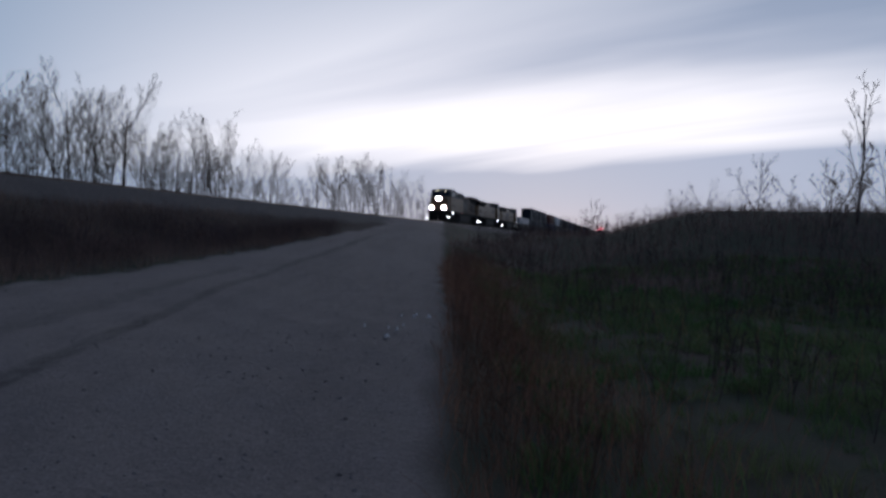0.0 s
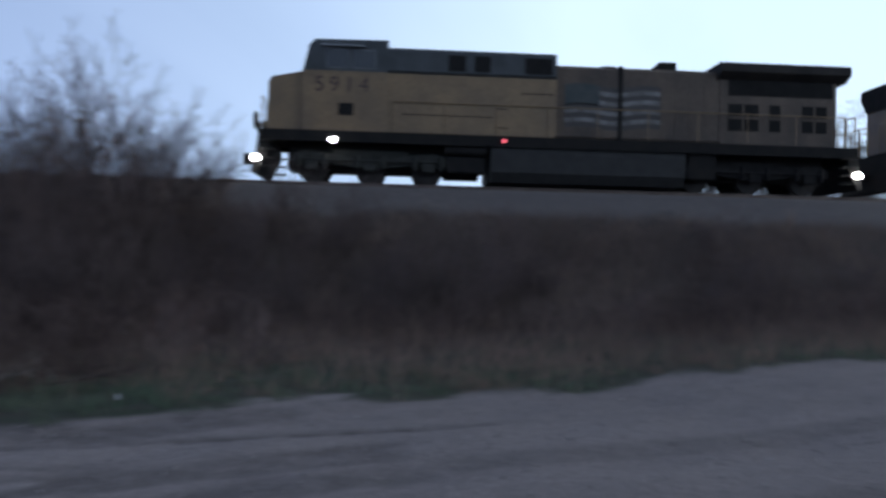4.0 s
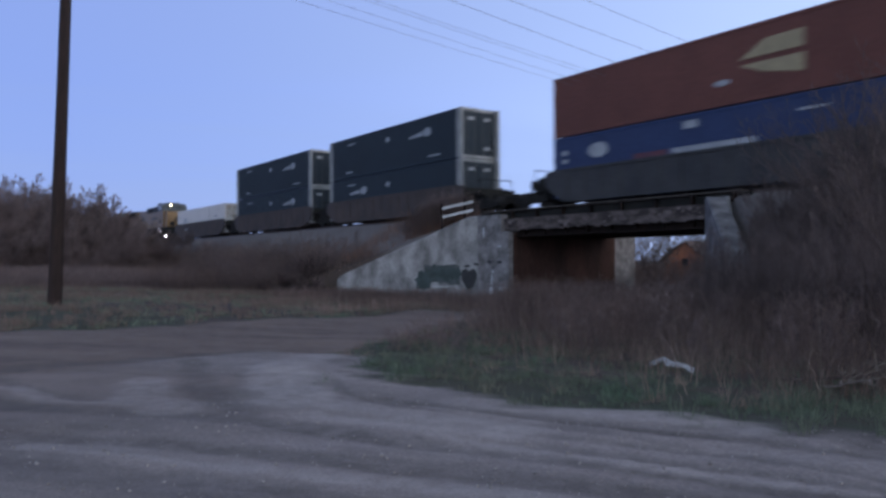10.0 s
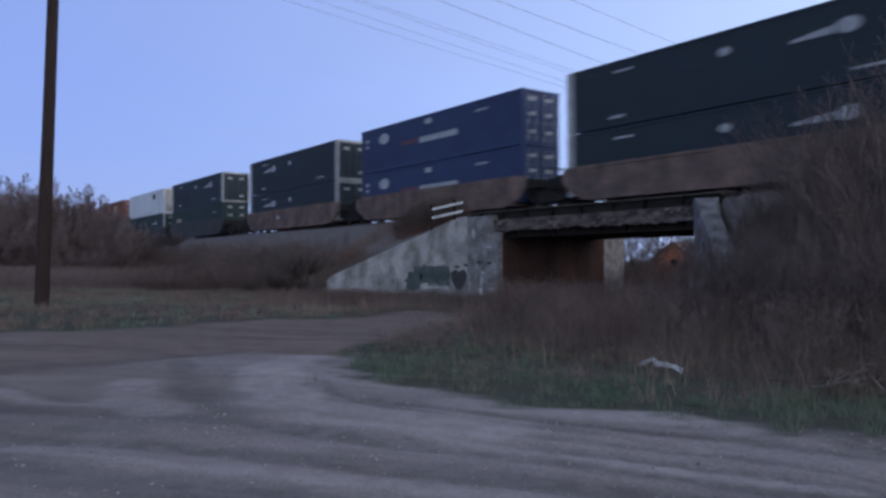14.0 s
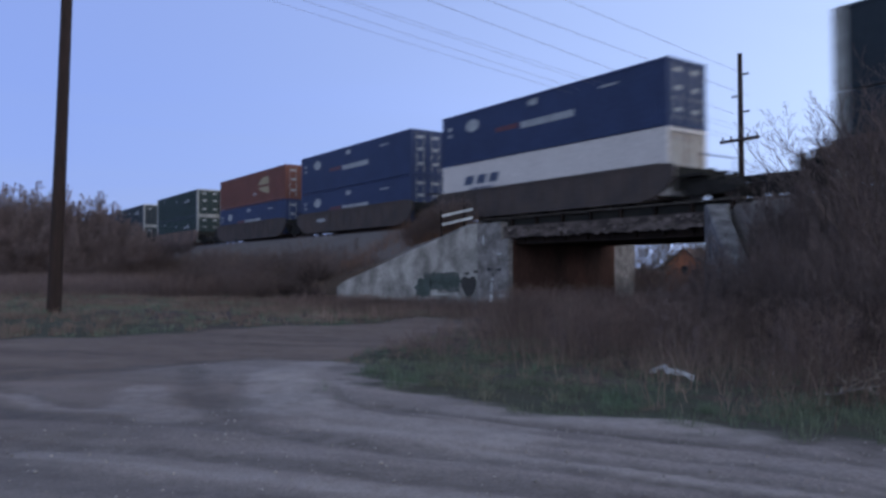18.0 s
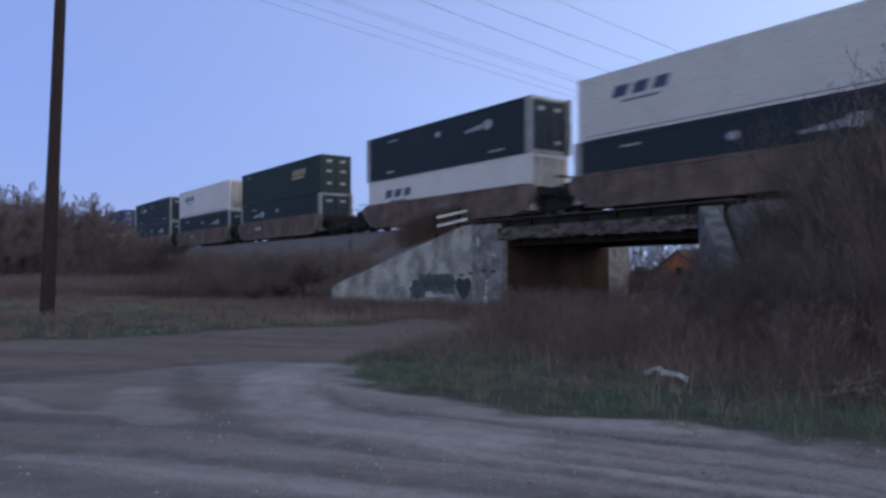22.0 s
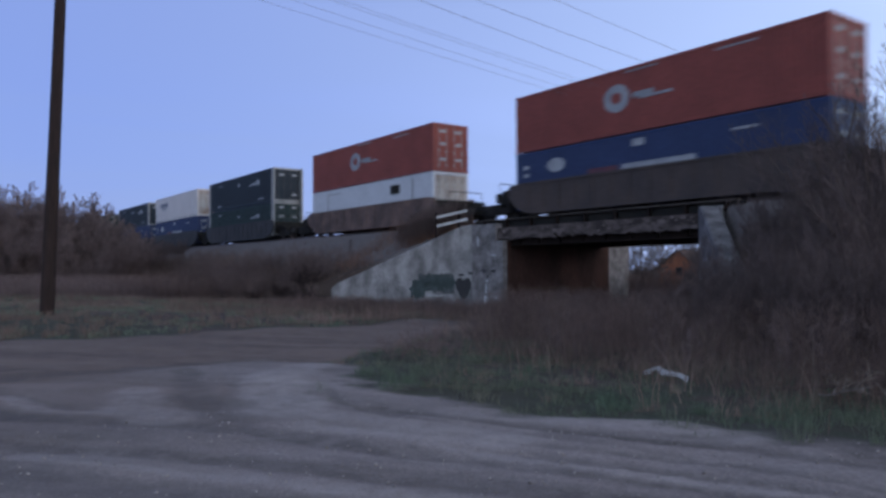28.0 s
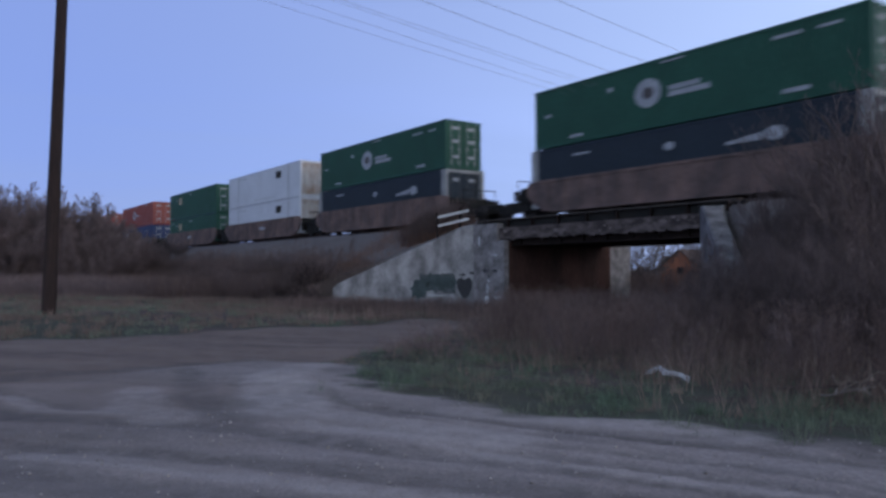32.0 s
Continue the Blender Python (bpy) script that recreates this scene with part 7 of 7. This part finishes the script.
def stalks(name, pts, hmin, hmax, r, material, label, seed, heads=True):
    """Dead weeds: a leaning three-sided stalk with side twigs and a seed head."""
    rs = np.random.RandomState(seed)
    n = len(pts)
    base = np.stack([pts[:, 0], pts[:, 1], land(pts[:, 0], pts[:, 1]) - 0.03], -1)
    h = rs.uniform(hmin, hmax, n)
    tip = base + np.stack([rs.normal(0, 0.14, n) * h, rs.normal(0, 0.14, n) * h, h], -1)
    P, Q, R0, R1 = [base], [tip], [np.full(n, r)], [np.full(n, r * 0.5)]
    for k in range(4 if heads else 2):
        t = rs.uniform(0.45, 0.98, n)[:, None]
        s = base + (tip - base) * t
        d = np.stack([rs.normal(0, 1, n), rs.normal(0, 1, n), rs.uniform(0.4, 1.6, n)], -1)
        d /= np.linalg.norm(d, axis=1)[:, None]
        P.append(s), Q.append(s + d * (h * rs.uniform(0.12, 0.3, n))[:, None]), R0.append(np.full(n, r * 0.6)), R1.append(np.full(n, r * 0.9 if heads else r * 0.3))
    P, Q, R0, R1 = np.concatenate(P), np.concatenate(Q), np.concatenate(R0), np.concatenate(R1)
    d = Q - P
    d /= np.linalg.norm(d, axis=1)[:, None]
    ref = np.where(np.abs(d[:, 2:3]) > 0.9, [[1.0, 0, 0]], [[0, 0, 1.0]])
    s = np.cross(d, ref)
    s /= np.linalg.norm(s, axis=1)[:, None]
    t = np.cross(d, s)
    v = np.empty((len(P), 6, 3), np.float32)
    for i in range(3):
        c = s * math.cos(2.094 * i) + t * math.sin(2.094 * i)
        v[:, i], v[:, 3 + i] = P + c * R0[:, None], Q + c * R1[:, None]
    o = np.arange(len(P))[:, None] * 6
    f = np.concatenate([o + [0, 1, 4, 3], o + [1, 2, 5, 4], o + [2, 0, 3, 5]])
    whole(name, quick_mesh(name, v.reshape(-1, 3), f, material), None, label, "weeds", kind="stuff")


def scatter(n, x0, x1, y0, y1, seed, keep):
    rs = np.random.RandomState(seed)
    p = np.stack([rs.uniform(x0, x1, n), rs.uniform(y0, y1, n)], -1)
    return p[keep(p[:, 0], p[:, 1], rs.uniform(0, 1, n))]


def bare(x, y):
    g, d, b, gr = kinds(x, y)
    return np.maximum(np.maximum(g, d), b), gr


def lateral(x, y):
    return -x * RC + y * RS


def clump(x, y, s, k):
    return 0.5 + 0.5 * wave(x, y, s, k) + 0.25 * wave(x, y, s * 2.7, k + 1)


# verge beside the road where the camera stands
tufts("verge_grass", scatter(11500, 1.0, 26, -16, 6, 1, lambda x, y, r: (bare(x, y)[0] < 0.25) & (lateral(x, y) < -0.75 + 0.35 * wave(x, y, 0.9, 2.0)) & (r < clump(x, y, 0.6, 0.3) * 1.1 + 0.1)), 22, 0.20, 0.14, 0.34, 0.011, M_VERGE, "rough green grass on the road verge", 1)
blades("verge_dead_grass", scatter(60000, 1.5, 26, -9, 6.5, 2, lambda x, y, r: (bare(x, y)[0] < 0.55) & (lateral(x, y) < 0.05 + 0.22 * wave(x, y, 1.4, 0.6)) & (r < (1.7 * ease(-2.4, -0.3, lateral(x, y)) + 0.06) * clump(x, y, 1.2, 2.2))), 0.22, 0.62, 0.007, M_REDDRY, "tall dead reddish grass along the road edge", 2, 0.6)
stalks("verge_weeds", scatter(15000, 4.4, 24, -7, 6, 3, lambda x, y, r: (lateral(x, y) < -0.12 + 0.16 * wave(x, y, 1.7, 0.2)) & (r < 1.3 * (clump(x, y, 1.0, 1.3) - 0.12) * ease(-2.0, -0.5, lateral(x, y)))), 0.35, 0.85, 0.0028, M_REDDRY, "bushy dead weed stalks on the verge", 3)
stalks("verge_dark_weeds", scatter(3200, 6, 30, -9, 4, 21, lambda x, y, r: (lateral(x, y) < -2.2) & (r < 1.5 * (clump(x, y, 0.6, 2.3) - 0.45))), 0.4, 0.95, 0.006, M_DARKTWIG, "dark dead weeds among the verge grass", 21)
blades("bank_grass", scatter(45000, 20, 60, -32, 9, 4, lambda x, y, r: (bare(x, y)[0] < 0.3) & (lateral(x, y) < -0.3) & (r < clump(x, y, 0.5, 0.9))), 0.2, 0.6, 0.022, M_WEED, "dead grass over the bank", 4)
stalks("bank_brush", scatter(6000, 16, 62, -30, 9, 25, lambda x, y, r: (bare(x, y)[0] < 0.3) & (lateral(x, y) < -1.5) & (r < 1.2 * (clump(x, y, 0.35, 0.5) - 0.1))), 0.4, 1.1, 0.008, M_DARKTWIG, "dark dead brush over the bank", 25)
# strip between the road and the embankment
tufts("roadside_grass", scatter(13000, -16, 34, 5, 15.5, 5, lambda x, y, r: (bare(x, y)[0] < 0.35) & (r < 1.15 * clump(x, y, 0.8, 0.4) * ease(12.5, 8.5, y - 0.12 * np.maximum(x, 0)) + 0.03)), 16, 0.17, 0.08, 0.24, 0.009, M_GRASS, "uneven green grass beside the gravel", 5)
tufts("tussock_grass", scatter(2600, -15, 8, 4.5, 12, 20, lambda x, y, r: (bare(x, y)[0] < 0.7) & (r < 1.8 * (clump(x, y, 1.6, 1.1) - 0.5) * ease(11.5, 8.5, y))), 30, 0.20, 0.14, 0.34, 0.008, M_GRASS, "ragged grass tussocks along the gravel edge", 20)
tufts("straw_tussocks", scatter(2600, -14, 6, 4.8, 13, 22, lambda x, y, r: (bare(x, y)[0] < 0.8) & (r < 1.6 * (clump(x, y, 1.3, 3.1) - 0.45))), 26, 0.16, 0.10, 0.36, 0.005, M_DRY, "straw-coloured dead tussocks in the roadside grass", 22)
tufts("edge_stubble", scatter(2600, -15, 6, 4.2, 11, 23, lambda x, y, r: (bare(x, y)[0] > 0.05) & (bare(x, y)[0] < 0.97) & (kinds(x, y)[2] < 0.1) & (r < clump(x, y, 2.1, 0.8))), 12, 0.12, 0.04, 0.13, 0.006, M_GRASS, "short sparse grass creeping over the gravel edge", 23)
stalks("return_wall_weeds", scatter(2600, -29, -17, 31.2, 40, 24, lambda x, y, r: r < clump(x, y, 0.9, 0.4) + 0.2), 0.8, 1.7, 0.006, M_WEED, "brown weeds behind the underpass", 24)
blades("roadside_dead_grass", scatter(90000, -22, 40, 7, 23, 6, lambda x, y, r: (bare(x, y)[0] < 0.3) & (r < clump(x, y, 0.6, 1.9) * 0.9 * ease(8, 12, y) + 0.05)), 0.2, 0.6, 0.014, M_DRY, "dead grass on the embankment slope", 6, 0.5)
stalks("slope_weeds", scatter(15000, -11, 45, 13.2, 22.5, 7, lambda x, y, r: (bare(x, y)[0] < 0.3) & (y < 20.6 + 0.5 * wave(x, y, 0.9)) & (r < clump(x, y, 0.45, 2.9) + 0.2)), 0.4, 1.0, 0.006, M_WEED, "brown dead weeds covering the embankment slope", 7)
stalks("underpass_weeds", scatter(44000, -31, -3, 8.4, 22.5, 8, lambda x, y, r: (bare(x, y)[0] < 0.3) & (x > np.maximum(-1.20 * y, -15.5 - 0.5 * (y - 11)) + 0.8 * wave(x, y, 0.8)) & (r < 1.5 * (clump(x, y, 1.1, 0.7) - 0.22) * ease(8.4, 10.2, y + 0.6 * wave(x, y, 1.3, 0.5)))), 0.35, 1.15, 0.0036, M_WEED, "tall brown dead weeds before the underpass", 8)
blades("underpass_dead_grass", scatter(70000, -31, -4, 8.5, 22.5, 9, lambda x, y, r: (bare(x, y)[0] < 0.35) & (x > -1.24 * y + 0.8 * wave(x, y, 0.8)) & (r < 1.3 * (clump(x, y, 0.9, 1.7) - 0.1))), 0.2, 0.62, 0.008, M_DRY, "dead grass before the underpass", 9, 0.45)
stalks("pale_weeds", scatter(700, -24, -2, 8.2, 17, 16, lambda x, y, r: (bare(x, y)[0] < 0.3) & (x > -1.28 * y) & (r < 1.2 * (clump(x, y, 0.9, 2.7) - 0.1))), 0.45, 1.0, 0.0055, M_PALEWEED, "pale dry weed stalks among the brown ones", 16, False)
stalks("wall_foot_weeds", scatter(9000, -40, -17, 12, 22, 17, lambda x, y, r: (bare(x, y)[0] < 0.3) & (x < -1.16 * y) & (x + y > -18 + 1.5 * wave(x, y, 0.7)) & (r < clump(x, y, 0.8, 1.1))), 0.28, 0.55, 0.006, M_WEED, "low brown weeds at the foot of the wing wall", 17)
blades("crest_dead_grass", scatter(9000, -37.5, -30.6, 19.2, 24.2, 18, lambda x, y, r: (x - y < -54.6) & (r < clump(x, y, 0.9, 0.2) * (0.35 + ease(-35, -32, x)))), 0.4, 0.95, 0.014, M_REDDRY, "reddish dead grass above the wing wall", 18, 0.4)
stalks("crest_weeds", scatter(1600, -34.6, -30.9, 21.6, 24.0, 19, lambda x, y, r: (x - y < -54.7) & (r < 0.25 + ease(-34.5, -32, x))), 0.7, 1.5, 0.006, M_WEED, "reddish weeds beside the handrail", 19)
blades("wall_foot_grass", scatter(26000, -38, -18, 11, 22, 15, lambda x, y, r: (bare(x, y)[0] < 0.35) & (x < -1.30 * y) & (r < clump(x, y, 0.9, 0.7))), 0.1, 0.3, 0.018, M_DRY, "low pale grass at the foot of the wing wall", 15, 0.45)
# far side of the earth road
tufts("field_grass", scatter(4200, -50, -18, -6, 16, 10, lambda x, y, r: (bare(x, y)[0] < 0.3) & (r < clump(x, y, 0.5, 0.2) * 1.1)), 16, 0.26, 0.08, 0.26, 0.018, M_GRASS, "rough grass beyond the earth road", 10)
tufts("field_dead_grass", scatter(4600, -62, -19, 1, 19, 11, lambda x, y, r: (bare(x, y)[0] < 0.3) & (r < clump(x, y, 0.5, 2.2))), 18, 0.28, 0.16, 0.46, 0.016, M_DRY, "pale dead grass beyond the earth road", 11)
stalks("field_weeds", scatter(12000, -78, -30, 10.5, 20.5, 12, lambda x, y, r: (bare(x, y)[0] < 0.3) & (x < -36.8 - 0.35 * (18 - y)) & (r < clump(x, y, 0.35, 0.6) + 0.25)), 0.6, 1.4, 0.009, M_WEED, "reddish dead weeds at the foot of the embankment", 12)

stalks("field_red_weeds", scatter(9000, -60, -40, -6, 13, 26, lambda x, y, r: (bare(x, y)[0] < 0.3) & (x < -44 + 0.25 * y + 2 * wave(x, y, 0.4)) & (r < clump(x, y, 0.4, 1.6) + 0.2)), 0.5, 1.25, 0.009, M_BRUSH, "reddish dead weeds before the scrub trees", 26)

stalks("far_brush", scatter(5200, -62, -22, 43, 58, 14, lambda x, y, r: (r < clump(x, y, 0.5, 0.3) + 0.3) & ((np.abs(x / y + 0.752) > 0.042) | (r < 0.12))), 1.2, 2.7, 0.012, M_TWIG, "leafless brush in the field beyond the underpass", 14)

# loose stones on the road
rs = np.random.RandomState(31)
pts = scatter(16000, -13, 26, -2, 13, 13, lambda x, y, r: (kinds(x, y)[0] > 0.6) & (r < 0.25 + 0.75 * (x * x + y * y < 120)) & (x * x + y * y > 9))
n = len(pts)
size = rs.uniform(0.005, 0.014, n) * rs.choice([1, 1, 1, 1.7], n)
octa = np.array([(1, 0, 0), (0, 1, 0), (-1, 0, 0), (0, -1, 0), (0, 0, 0.75), (0, 0, -0.5)], np.float32)
v = octa[None] * size[:, None, None] * rs.uniform(0.7, 1.3, (n, 6, 1))
v[:, :, 0] += pts[:, 0:1]
v[:, :, 1] += pts[:, 1:2]
v[:, :, 2] += (land(pts[:, 0], pts[:, 1]) + size * 0.2)[:, None]
o = np.arange(n)[:, None] * 6
f = np.concatenate([o + t for t in ([0, 1, 4], [1, 2, 4], [2, 3, 4], [3, 0, 4], [1, 0, 5], [2, 1, 5], [3, 2, 5], [0, 3, 5])])
whole("loose_gravel", quick_mesh("loose_gravel", v.reshape(-1, 3), f, M_PEBBLE), None, "loose limestone gravel scattered on the road", "gravel", kind="stuff")

# litter
def crumple(x, y, w, h, seed, label, name="litter", material=None):
    r = random.Random(seed)
    z = land1(x, y)
    ring = [(w * math.cos(k * 0.8976) * r.uniform(0.6, 1.2), 0.45 * w * math.sin(k * 0.8976) * r.uniform(0.6, 1.2)) for k in range(7)]
    top = [(a * r.uniform(0.1, 0.7) + r.uniform(-0.1, 0.1) * w, b * r.uniform(0.1, 0.7), h * r.uniform(0.5, 1.2)) for a, b in ring]
    vs = [(x + a, y + b, z + 0.01) for a, b in ring] + [(x + a, y + b, z + 0.02 + c) for a, b, c in top]
    fs = [(k, (k + 1) % 7, 7 + (k + 1) % 7, 7 + k) for k in range(7)] + [tuple(range(7, 14)), tuple(range(6, -1, -1))]
    whole(name, Mesh().add(vs, fs), material or M_LITTER, label, "litter", "scraps of litter")


def ribbon(pts, width, label):
    """A flattened strip of torn sheeting with folds."""
    r = random.Random(9)
    v, f = [], []
    for k, (x, y, h) in enumerate(pts):
        z = land1(x, y) + h
        w = width * r.uniform(0.5, 1.2)
        tip = r.uniform(-0.05, 0.05)
        v += [(x, y - w, z + tip), (x + 0.02, y, z + 0.05), (x, y + w, z - tip), (x, y, z - 0.01)]
        if k:
            f += [(4 * k - 4 + i, 4 * k - 4 + (i + 1) % 4, 4 * k + (i + 1) % 4, 4 * k + i) for i in range(4)]
    f += [(3, 2, 1, 0), tuple(range(len(v) - 4, len(v)))]
    whole("litter", Mesh().add(v, f), M_LITTER, label, "litter", "scraps of litter")


ribbon([(-7.40, 9.02, 0.05), (-7.28, 9.00, 0.10), (-7.15, 9.04, 0.15), (-7.02, 8.98, 0.12), (-6.90, 9.02, 0.07)], 0.03, "crumpled white plastic sheet in the grass")
ribbon([(-7.02, 8.95, 0.10), (-6.85, 8.94, 0.11), (-6.70, 8.95, 0.08), (-6.56, 8.94, 0.05)], 0.016, "crumpled white plastic sheet in the grass")
crumple(-2.95, 8.3, 0.06, 0.05, 3, "small white scrap in the grass")
for k in range(9):
    r = random.Random(70 + k)
    a, b = 11.3 + r.uniform(-1.1, 1.4), r.uniform(0.1, 1.2)
    crumple(a * RS - b * RC, a * RC + b * RS, r.uniform(0.03, 0.085), 0.04, 80 + k, "pale broken scrap on the gravel", material=M_SCRAP)


# ---------------------------------------------------------------- what moves
def front(t):
    """Place of the leading coupler along the line at t seconds: the train slows a little."""
    return 102.44 - 27.355 * t + 0.0982 * t * t


def motions():
    times = [k * 1.0 for k in range(33)]
    for ob, u, turned, lift in RUNNING:
        walk(ob, [(t, pose(front(t) + u, TRACK_Y, RAIL_Z + lift, 0, 0, 180 if turned else 0)) for t in times])


motions()
